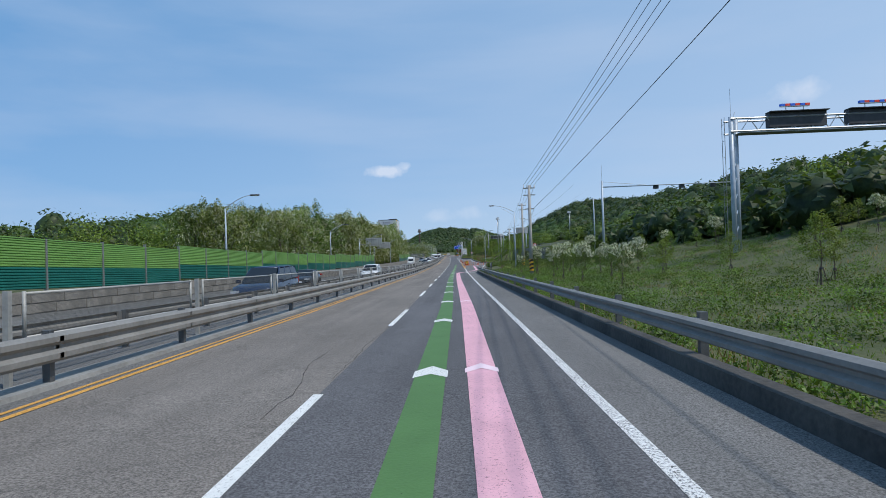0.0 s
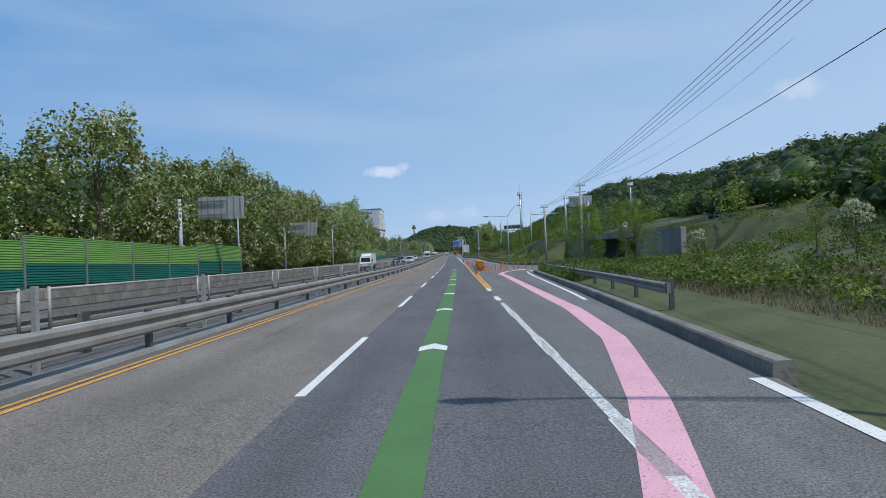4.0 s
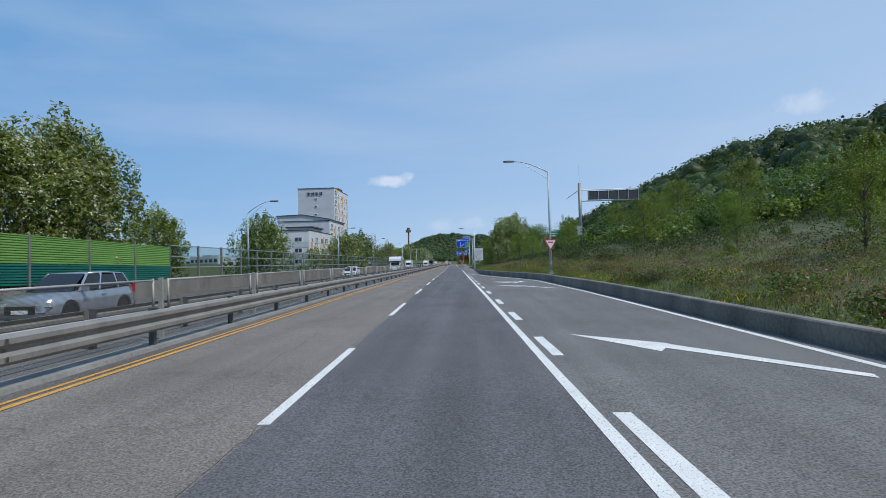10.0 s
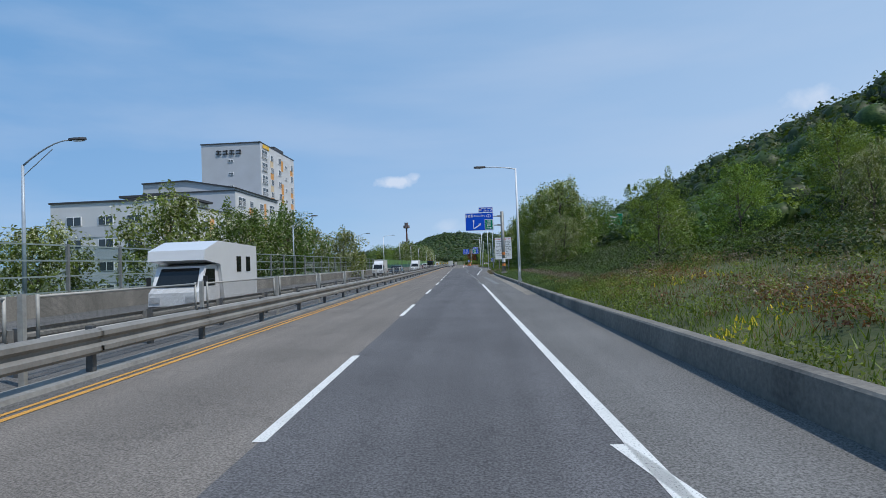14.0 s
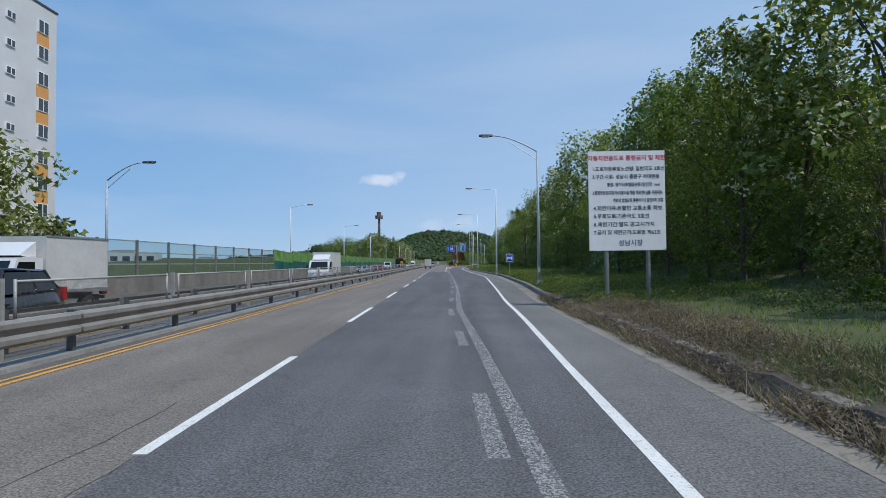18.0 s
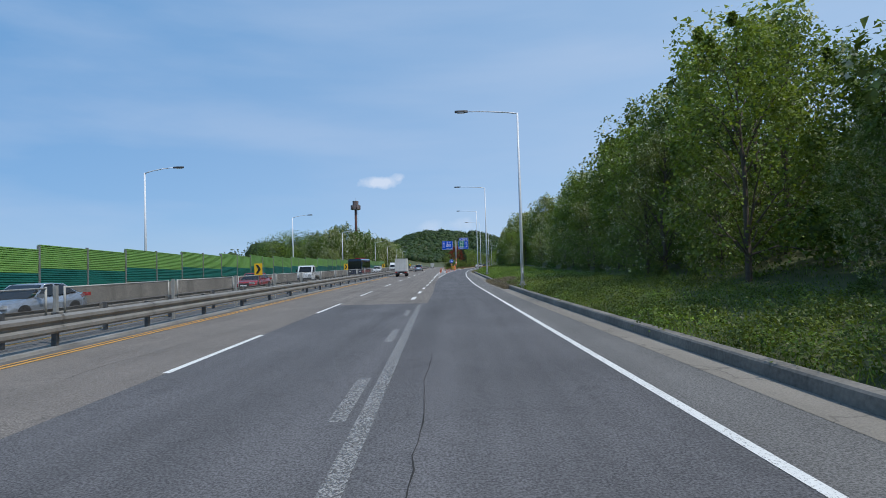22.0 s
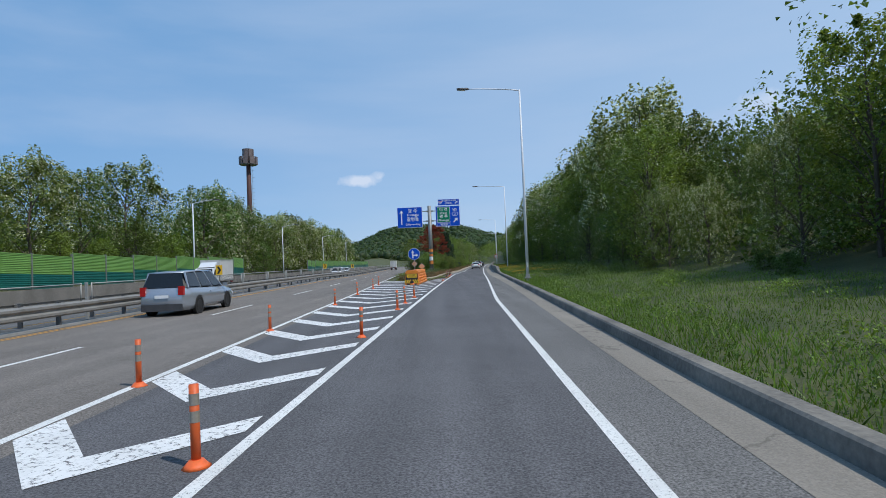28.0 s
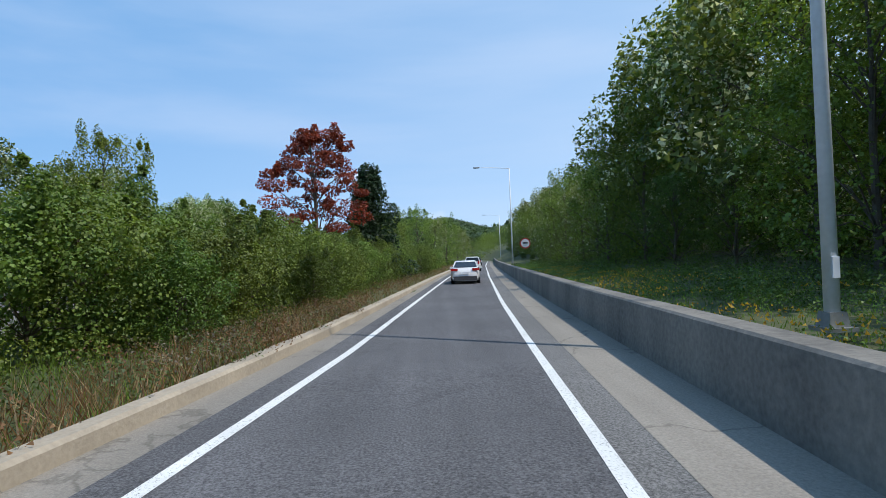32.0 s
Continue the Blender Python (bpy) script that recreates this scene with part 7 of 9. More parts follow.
PROTO = {
    "locust_a": make_tree("locust_tree", "tall locust tree with white blossom on the bank", "tree", 10.5, 3.9, 54, 190, 0.125, leaf_locust, 0.55, 11, 0.15, 0.08, plain=False, plumes=24, lobe=(0.2, 0.42)),
    "locust_b": make_tree("locust_tree", "leafy locust tree with a loose crown and white blossom", "tree", 11, 3.8, 54, 190, 0.125, leaf_locust, 0.34, 12, 0.16, 0.08, "round", 0.3, plain=False, plumes=28, lobe=(0.2, 0.42)),
    "locust_c": make_tree("locust_tree", "locust tree with a drooping crown full of white blossom", "tree", 10, 3.8, 54, 190, 0.125, leaf_locust, 0.8, 13, 0.14, 0.08, "round", 0.6, plain=False, plumes=22, lobe=(0.2, 0.42)),
    "deep_a": make_tree("broadleaf_tree", "dense dark green broadleaf tree", "tree", 10.5, 4.2, 56, 190, 0.13, leaf_deep, 0.0, 14, 0.18, 0.08, plain=False, plumes=22, lobe=(0.2, 0.42)),
    "deep_b": make_tree("broadleaf_tree", "broadleaf tree with an uneven dark crown", "tree", 11.5, 4.0, 56, 190, 0.13, leaf_deep, 0.0, 15, 0.18, 0.08, "round", 0.3, plain=False, plumes=26, lobe=(0.2, 0.42)),
    "fresh_a": make_tree("broadleaf_tree", "fresh green broadleaf tree in spring leaf", "tree", 9, 3.3, 50, 190, 0.12, leaf_fresh, 0.0, 16, 0.13, 0.08, plain=False, plumes=24, lobe=(0.2, 0.42)),
    "far_a": make_tree("locust_tree", "locust tree with white blossom behind the roadside", "tree", 10, 3.9, 48, 115, 0.22, leaf_deep, 0.35, 41, 0.17, 0.12, plain=True, plumes=16),
    "far_b": make_tree("locust_tree", "drooping locust tree full of white blossom", "tree", 9.5, 4.0, 48, 115, 0.22, leaf_locust, 0.62, 42, 0.15, 0.12, "round", 0.6, plain=True, plumes=14),
    "far_c": make_tree("broadleaf_tree", "dark green broadleaf tree behind the roadside", "tree", 11.5, 4.1, 50, 115, 0.22, leaf_deep, 0.0, 43, 0.18, 0.1, "tall", plain=True, plumes=18),
    "far_d": make_tree("broadleaf_tree", "fresh green tree in spring leaf behind the roadside", "tree", 9, 3.0, 46, 115, 0.22, leaf_fresh, 0.0, 44, 0.14, 0.12, plain=True, plumes=16),
    "young": make_tree("young_tree", "thin young tree with a sparse crown and support stakes", "tree", 4.4, 1.05, 24, 70, 0.095, leaf_fresh, 0.0, 17, 0.05, 0.42, "tall", plain=True),
    "young_white": make_tree("young_tree", "thin young tree topped with clusters of white blossom", "tree", 4.9, 1.35, 28, 90, 0.1, leaf_deep, 3.6, 18, 0.05, 0.42, "round", 0.1, plain=False, lobe=(0.16, 0.3)),
    "bush": make_tree("bush", "dense green bush on the verge", "bush", 2.2, 1.7, 28, 80, 0.14, leaf_deep, 0.0, 19, 0.04, 0.12, plain=True, plumes=6),
    "bush_fresh": make_tree("bush", "light green leafy bush on the verge", "bush", 1.9, 1.6, 28, 80, 0.13, leaf_fresh, 0.0, 20, 0.04, 0.1, plain=True, plumes=8),
    "hedge": make_tree("hedge_bush", "bright leafy hedge bush on the island", "bush", 2.1, 1.35, 44, 230, 0.056, leaf_hedge, 0.0, 45, 0.04, 0.06, plain=False, plumes=20),
    "hedge_deep": make_tree("hedge_bush", "dense overgrown hedge bush on the island", "bush", 2.2, 1.4, 44, 230, 0.056, leaf_deep, 0.0, 46, 0.04, 0.06, plain=False, plumes=16),
}
for key in ("young", "young_white"):
    for a in (0.5, 2.6, 4.7):
        part("stake", M().tube([(0.42 * math.cos(a), 0.42 * math.sin(a), -0.2), (0.08 * math.cos(a), 0.08 * math.sin(a), 1.25)], 0.028, 5), bark, PROTO[key])
    part("tie", M().tube([(0, 0, 1.1), (0, 0, 1.22)], 0.11, 8), dark_grey, PROTO[key])
USED = set()


def plant(key, x, y, k=1.0, z=None, tall=1.0):
    z = height(x, y) - 0.1 if z is None else z
    at = pose(x, y, z, 0, 0, random.uniform(0, 360)) @ Matrix.Diagonal((k, k, k * tall, 1))
    if key in USED:
        return copy_thing(PROTO[key], at)
    USED.add(key)
    PROTO[key].matrix_basis = pose(x, y, z, 0, 0, random.uniform(0, 360)) @ Matrix.Diagonal((k, k, k * tall, 1))
    return PROTO[key]


BACK = {"deep": [], "fresh": []}


def thicket(key, x, y, r, k=1.0, z=None):
    """Crown clumps of trees that stand behind the others; joined later."""
    z = height(x, y) if z is None else z
    for i in range(int(14 * k) + 4):
        BACK[key].append((x + random.gauss(0, r * 0.5), y + random.gauss(0, r * 0.5), z + random.uniform(0.08, 0.85) * 9.5 * k, r * random.uniform(0.28, 0.45)))


y = 334.0
while y < 800:
    near = table(y, NEAR_ROWS)
    for row, off in enumerate((1.2, 5.4, 10.0, 15.5)):
        x = kx(y) + near + off + random.uniform(-0.9, 0.9)
        if off > 2 and y < 336 + off * 2.0:
            continue
        if row > 1:
            thicket("deep", x, y, 3.4, random.uniform(0.9, 1.2))
            continue
        key = random.choice(("locust_a", "locust_b", "locust_c", "deep_a", "deep_b", "fresh_a", "fresh_a"))
        if y > 590:
            key = random.choice(("locust_b", "deep_a", "locust_b", "fresh_a", "fresh_a"))
        if row == 1:
            key = random.choice(("far_a", "far_b", "deep_b", "far_c"))
        if row == 0 and y < 352:
            key = ("deep_a", "locust_c")[int(y / 4.8) % 2]
        if row == 0 and 448 < y < 490:
            key = ("locust_c", "locust_a", "fresh_a")[int(y / 4.8) % 3]
        k = random.choice((0.62, 0.78, 0.9, 1.0, 1.1)) * random.uniform(0.93, 1.07) * (0.84 if row == 0 else 1.02) * table(y, [(330, 0.82), (345, 1.0), (356, 1.15), (368, 1.2), (420, 1.2), (436, 1.17), (448, 1.1), (462, 1.17), (476, 1.2), (490, 1.12), (530, 1.02), (560, 0.95), (574, 1.05), (590, 1.12), (602, 1.16), (618, 1.1), (640, 1.02), (660, 1.0), (700, 1.0)])
        plant(key, x, y + random.uniform(-1.6, 1.6), k)
    for i in range(random.choice((0, 1, 1, 1))):
        plant(random.choice(("bush", "bush", "bush_fresh")), kx(y) + near - random.uniform(-0.4, 1.4), y + random.uniform(-2, 2), random.uniform(0.55, 1.15) * (0.4 if y < 354 else 1.0))
    thicket("deep", kx(y) + near + 3.2, y, 1.6, 0.22)
    y += 4.8
# behind the parapet on the left, up to the open stretch
y = 62.0
while y < 241:
    for off in (4.6, 9.5, 16, 24, 33):
        if 248 - y < off * 0.6:
            continue
        k = random.uniform(0.75, 0.95) * table(y, [(62, 0.78), (100, 0.95), (130, 1.08), (150, 1.05), (180, 1.08), (222, 0.95), (240, 0.6)])
        if off > 12:
            thicket(random.choice(("deep", "deep", "fresh")), dx(y) - 18.5 - off, y, 3.6, k * 1.1)
            continue
        key = random.choice(("far_b", "far_a", "far_c", "far_b") if off < 9 else ("far_c", "far_a"))
        plant(key, dx(y) - 18.5 - off + random.uniform(-1.2, 1.2), y + random.uniform(-2, 2), k)
    y += 6.2
for key, x, y, k, tall in (("far_b", -28.0, 199.5, 1.12, 1.0), ("far_b", -27.2, 193.5, 1.0, 1.0), ("far_b", -29.5, 206, 0.95, 1.0), ("far_c", -28.4, 184.5, 1.08, 1.1), ("far_c", -30.5, 178, 1.05, 1.15), ("far_b", -27.6, 221, 0.72, 1.0), ("far_a", -28.8, 227, 0.7, 1.0), ("far_d", -28.2, 236, 0.62, 1.0), ("far_d", -30, 171, 1.5, 1.05)):
    plant(key, x, y, k, None, tall)
for x, y, k in ((-28.5, 258, 0.62), (-30.5, 263, 0.72), (-33, 268.5, 0.8), (-33, 282, 0.4), (-29.5, 305, 0.9), (-31, 315, 0.88), (-32, 324, 0.92), (-31.5, 333, 1.0), (-33, 342, 1.02), (-34, 351, 1.0), (-36, 362, 0.98), (-33, 296, 0.7), (-28.5, 347, 0.95), (-28.0, 356, 0.9), (-37, 338, 0.95), (-38, 356, 1.0)):
    plant(random.choice(("far_d", "far_a", "far_b")), x, y, k, -5.0 if y > 270 else None, 1.1)
# past the green barrier on the left
y = 452.0
while y < 780:
    for off in (6, 12, 19, 28):
        if y < 540 and off < 18:
            continue
        k = random.uniform(0.7, 0.95) * table(y, [(520, 0.72), (560, 0.85), (600, 1.15), (640, 1.22)])
        if off > 13:
            thicket(random.choice(("deep", "fresh")), dx(y) - 19.5 - off, y, 3.4, k * 1.15)
            continue
        plant(random.choice(("far_b", "far_d", "far_c", "far_a")), dx(y) - 19.5 - off + random.uniform(-1.2, 1.2), y + random.uniform(-2.5, 2.5), k)
    y += 7.2
# the planted slope at the start
for i in range(58):
    y, u = random.uniform(-6, 112), random.uniform(4.0, 24)
    x = kx(y) + u if y < 78 else 3.5 + 0.1 * (y - 78) + u
    if 118 < y or (y > 80 and u < 4.5):
        continue
    plant("young_white" if random.random() < 0.35 else "young", x, y, random.uniform(0.6, 0.85))
for x, y, k in ((6.0, 33.2, 0.74), (6.4, 29.7, 0.7), (10.9, 43.9, 0.62), (6.2, 38.1, 0.62), (12.9, 51.9, 0.66), (5.9, 57.0, 0.6), (11.7, 36.9, 0.72), (7.5, 26.0, 0.62), (9.0, 33.5, 0.66)):
    plant("young_white", x, y, k)
for i in range(46):
    y = random.uniform(10, 128)
    thicket(random.choice(("fresh", "deep")), kx(min(y, 100)) + random.uniform(26, 48), y, 2.6, random.uniform(0.3, 0.6))
# planted corner by the exit, then the mound and hillside
for i in range(16):
    y = random.uniform(96, 130)
    plant(random.choice(("bush", "bush_fresh")), kx(y) + random.uniform(2.4, 5), y, random.uniform(0.35, 0.6))
plant("fresh_a", 9.6, 126, 0.55)
plant("fresh_a", 12, 119, 0.5)
for i in range(34):
    y = random.uniform(161, 168) if i < 6 else random.uniform(199, 204) if i < 14 else random.uniform(202, 300)
    plant(random.choice(("bush", "bush_fresh", "bush")), kx(y) + random.uniform(5.5, 16), y, random.uniform(0.45, 0.95))
for x, y, k in ((9.5, 202, 0.42), (12, 206, 0.5), (10.5, 212, 0.55), (15, 218, 0.5), (13, 226, 0.45), (14, 246, 0.45), (17, 252, 0.5), (12, 275, 0.5), (10, 284, 0.5), (8.5, 291, 0.5), (6.8, 298, 0.58), (9.5, 303, 0.6)):
    plant("fresh_a" if y < 280 else random.choice(("fresh_a", "locust_c")), x, y, k * (0.72 if y < 240 else 1.0))
for i in range(90):
    y, u = random.uniform(196, 330), random.uniform(12, 50)
    thicket(random.choice(("deep", "deep", "deep", "fresh")), kx(y) + u, y, 1.7 if u < 25 else 2.8, 0.24 if u < 25 else random.uniform(0.35, 0.6))
for i in range(14):
    y, u = random.uniform(206, 320), random.uniform(16, 40)
    plant(random.choice(("young_white", "fresh_a")), kx(y) + u, y, random.uniform(0.45, 0.7))
for i in range(34):
    y = random.uniform(128, 200)
    x = under_x(y) + random.uniform(3, 28)
    thicket(random.choice(("fresh", "deep")), x, y, 2.0, random.uniform(0.2, 0.45))

for i in range(90):
    y = random.uniform(800, 960)
    thicket(random.choice(("deep", "fresh")), random.uniform(-14, 80), y, 3.4, random.uniform(0.8, 1.1))
# the island by the slip road: hedge, red maple, pine
plant("bush_fresh", 11.5, 127, 1.15)
plant("bush", 13.5, 124, 1.35)
for i in range(54):
    y = 618 + 2.3 * i + random.uniform(-0.6, 0.6)
    w = lx(y) - mx(y) - 1.0
    for s in (random.uniform(1.9, 3.0), random.uniform(3.6, 6.5)):
        if s < w:
            plant(random.choice(("hedge", "hedge", "hedge_deep")) if y < 668 else random.choice(("bush", "bush_fresh")), lx(y) - s, y, random.uniform(0.8, 1.15) * (0.82 if s < 3.2 else 1.08), 0.0, 1.0)
for y in (612.5, 616, 621):
    plant("hedge_deep", -9.8 + 0.1 * (y - 612), y, 1.15, 0.0, 1.0)
    plant("hedge", -7.2, y + 1.5, 1.0, 0.0, 1.0)
plant("fresh_a", -11.2, 626.5, 0.46, 0.0, 1.25)
for x, y, k in ((-2.0, 690, 0.85), (0.5, 702, 0.9), (3.0, 716, 0.9), (6, 735, 0.95), (-4.5, 672, 0.6), (-6, 700, 0.9), (9, 760, 0.9), (14, 790, 0.9)):
    plant(random.choice(("fresh_a", "locust_b", "deep_a")), x, y, k, 0.0)
maple = make_tree("maple_tree", "spreading maple tree with dark red leaves", "tree", 9.2, 3.2, 50, 300, 0.13, leaf_red, 0.0, 31, 0.17, 0.36, plain=False, plumes=10, lobe=(0.14, 0.27), flat=(0.35, 0.6))
maple.matrix_basis = pose(-6.8, 640.5, -0.1, 0, 0, 40)
pine = make_tree("pine_tree", "dark green pine behind the red maple", "tree", 8.0, 2.5, 56, 260, 0.17, leaf_pine, 0.0, 32, 0.16, 0.12, "cone", plumes=14)
pine.matrix_basis = pose(-4.2, 645.5, -0.2)


for key, leaf in (("deep", leaf_deep), ("fresh", leaf_fresh)):
    b = BACK[key]
    v, f = sprays([c[:3] for c in b], [(c[3] * 1.5, c[3] * 1.5, c[3] * 1.3) for c in b], 66, 0.25, 0.25, 0.48, 77, True)
    tagged(new("thicket", array_mesh("thicket", v, f, leaf)), "dark crowns of trees behind the front row" if key == "deep" else "fresh green scrub on the slopes", "thicket", kind="stuff")


# ---- far woods, grass, weeds ----
def crowns(centres, radii, per, size, seed):
    """Far tree crowns: a dark uneven core under a coat of leaves."""
    g = np.random.default_rng(seed)
    b = bmesh.new()
    bmesh.ops.create_icosphere(b, subdivisions=2, radius=1.0)
    ball = np.array([v.co[:] for v in b.verts])
    tri = np.array([[v.index for v in f.verts] for f in b.faces])
    b.free()
    n, k = len(centres), len(ball)
    c, r = np.asarray(centres, float), np.asarray(radii, float)
    v = c[:, None, :] + ball[None] * r[:, None, :] * (0.62 + 0.3 * g.random((n, k, 1)))
    f = tri[None] + (np.arange(n) * k)[:, None, None]
    v2, f2 = sprays(c, r, per, size, 0.1, 0.5, seed + 1, True, 0.75)
    return np.concatenate([v.reshape(-1, 3), v2]), np.concatenate([f.reshape(-1, 3), f2 + n * k])


def far_rise(x, y):
    return 70 * math.exp(-((x + 45) / 140) ** 2 - ((y - 1650) / 260) ** 2) + 22 * math.exp(-((x - 420) / 300) ** 2 - ((y - 1500) / 400) ** 2)


def far_woods():
    r = random.Random(5)
    dark, fresh, far, foot = ([], []), ([], []), ([], []), ([], [])
    for i in range(3600):
        y = r.uniform(60, 640)
        u = 34 + 78 * r.random()
        x = dx(y) + u
        if y > 330 and u < 44:
            continue
        # the lower slope is open scrub, the upper one closed woods
        if u < 46 and r.random() < 0.5:
            continue
        to = fresh if r.random() < (0.26 if u < 60 else 0.1) else dark
        if 230 < y < 370 and u < 62:
            to = foot
        q = r.uniform(1.5, 2.6) if u < 50 else r.uniform(2.2, 3.9)
        to[0].append((x, y, height(x, y) + q * r.uniform(0.5, 1.0)))
        to[1].append((q, q, q * r.uniform(0.8, 1.15)))
    # trees along the top of the planted slope
    for i in range(300):
        y, u = r.uniform(12, 118), r.uniform(29, 62)
        q = r.uniform(1.3, 2.9)
        to = fresh if r.random() < 0.25 else dark
        to[0].append((dx(y) + u, y, height(dx(y) + u, y) + q * r.uniform(0.4, 1.0)))
        to[1].append((q, q, q * r.uniform(0.8, 1.15)))
    # bushy foot of the woods above the open slope
    for i in range(460):
        y, u = r.uniform(276, 352), r.uniform(25, 52)
        q = r.uniform(1.2, 2.3)
        to = foot if r.random() < 0.7 else dark
        to[0].append((dx(y) + u, y, height(dx(y) + u, y) + q * r.uniform(0.2, 0.6)))
        to[1].append((q, q, q * r.uniform(0.8, 1.1)))
    # the mound behind the green barrier
    for i in range(330):
        x, y = r.uniform(-82, -34), r.uniform(78, 236)
        if 250 - y < (-34 - x) * 0.5:
            continue
        q = r.uniform(2.0, 3.4)
        to = fresh if r.random() < 0.3 else dark
        to[0].append((x, y, height(x, y) + q * r.uniform(0.8, 1.7)))
        to[1].append((q, q, q * r.uniform(0.9, 1.2)))
    for i in range(150):
        x, y, q = r.uniform(-75, -58), r.uniform(560, 900), r.uniform(2.6, 4.4)
        dark[0].append((x, y, height(x, y) + q * 0.6))
        dark[1].append((q, q, q))
    for x0, x1, y0, y1, n in ((-40, 300, 650, 1350, 1100), (-330, 260, 1080, 1720, 3000)):
        for i in range(n):
            x, y, q = r.uniform(x0, x1), r.uniform(y0, y1), r.uniform(5.0, 8.5)
            if y < 1180 and -62 < x - dx(y) - 4 < (60 if y < 1000 else 40):
                continue
            far[0].append((x, y, height(x, y) + far_rise(x, y) + q * 0.5))
            far[1].append((q, q, q * 0.9))
    for (c, q), per, size, leaf, label in ((dark, 120, 0.62, leaf_woods, "dense dark green woods on the hills"), (fresh, 150, 0.45, leaf_slope, "fresh green trees among the hill woods"), (foot, 330, 0.27, leaf_slope, "bushy green trees at the foot of the hill woods"), (far, 46, 2.1, leaf_woods, "dark wooded hill at the end of the road")):
        v, f = crowns(c, q, per, size, 9)
        tagged(new("woods", array_mesh("woods", v, f, leaf)), label, "woods", kind="stuff")


far_woods()


def blades(name, label, spots, tall, wide, material, seed, lean=0.35):
    """Upright narrow blades, one triangle each."""
    g = np.random.default_rng(seed)
    p = np.asarray(spots, float)
    n = len(p)
    a = g.random(n) * 6.283
    w = np.stack([np.cos(a), np.sin(a), np.zeros(n)], 1) * (wide * (0.6 + 0.8 * g.random((n, 1))))
    tip = g.normal(size=(n, 3)) * lean
    tip[:, 2] = 1
    h = tall * (0.4 + 0.9 * g.random((n, 1)))
    v = np.stack([p - w, p + w, p + tip * h], 1).reshape(-1, 3)
    ob = new(name, array_mesh(name, v, np.arange(n * 3).reshape(n, 3), material))
    return tagged(ob, label, "grass", kind="stuff")


def spots_right(n, y0, y1, u0, u1, seed, clump=0.0):
    r = random.Random(seed)
    out = []
    while len(out) < n:
        y = r.uniform(y0, y1)
        u = u0 + (u1 - u0) * r.random() ** 1.3
        x = kx(y) + u
        if clump and noise.noise(Vector((x * 0.35, y * 0.35, seed))) < clump - 0.5:
            continue
        out.append((x, y, height(x, y) - 0.03))
    return out


blades("grass", "green grass on the verge under the trees", spots_right(138000, 338, 625, 0.35, 11.0, 1), 0.19, 0.012, grass_mat, 1)
blades("grass", "weeds on the planted slope", spots_right(100000, -12, 80, 0.4, 20, 2), 0.1, 0.014, grass_mat, 2)
blades("grass", "dry tufts on the planted slope", spots_right(12000, -12, 80, 0.4, 20, 3, 0.6), 0.18, 0.016, dry_grass, 3)
blades("grass", "green grass on the verge by the merging road", spots_right(70000, 160, 300, 0.35, 9, 4), 0.2, 0.012, grass_mat, 4)
blades("weeds", "russet weeds on the verge by the merging road", spots_right(12000, 186, 292, 1.2, 9, 5, 0.5), 0.22, 0.01, rust_weed, 5)
blades("weeds", "dry straw on the bank", spots_right(7000, 160, 296, 2, 12, 6, 0.6), 0.32, 0.012, dry_grass, 6)
blades("flowers", "yellow flowers on the verge by the merging road", spots_right(1500, 205, 290, 0.6, 5, 7, 0.65), 0.12, 0.045, yellow_flower, 7)
blades("flowers", "yellow flowers along the low wall", [(x, y, z + 0.46) for x, y, z in spots_right(4200, 566, 650, 0.6, 5.5, 8, 0.45)], 0.05, 0.026, yellow_flower, 8)
blades("dead_stems", "brown dry stems over the kerb", spots_right(15000, 336, 358, -0.3, 2.2, 9) + spots_right(13000, 443, 458, -0.3, 2.2, 10) + spots_right(5200, 503, 522, -0.1, 0.8, 12), 0.3, 0.011, dead_brush, 9, 0.8)
for i, y in enumerate((178, 181, 184, 189, 193, 197, 203, 208, 213, 219, 225, 232, 238, 243, 247, 252, 257, 262)):
    x = kx(y) + random.uniform(1.4, 4.6)
    g = random.Random(i)
    t = thing("azalea", "low azalea shrub with pink flowers on the verge", "shrub", pose(x, y, height(x, y) - 0.05), "azaleas")
    cs = [(g.uniform(-0.7, 0.7), g.uniform(-0.9, 0.9), 0.3) for _ in range(7)]
    v, f = sprays(cs, [(0.42, 0.42, 0.28)] * 7, 110, 0.07, 0.0, 0.5, i)
    part("leaves", array_mesh("leaves", v, f, leaf_deep), leaf_deep, t)
    v, f = sprays(cs, [(0.45, 0.45, 0.36)] * 7, 14, 0.06, -0.6, 0.6, i + 99)
    tagged(part("blossom", array_mesh("blossom", v, f, pink_flower), pink_flower, t), kind="stuff")


def low_growth(name, label, spots, r, per, size, leaf, seed):
    """Low leafy weeds: many small leaves round low clumps."""
    v, f = sprays([(x, y, z + r * 0.55) for x, y, z in spots], [(r * 1.3, r * 1.3, r * 0.75)] * len(spots), per, size, -0.5, 0.4, seed, True)
    tagged(new(name, array_mesh(name, v, f, leaf)), label, "weeds", kind="stuff")


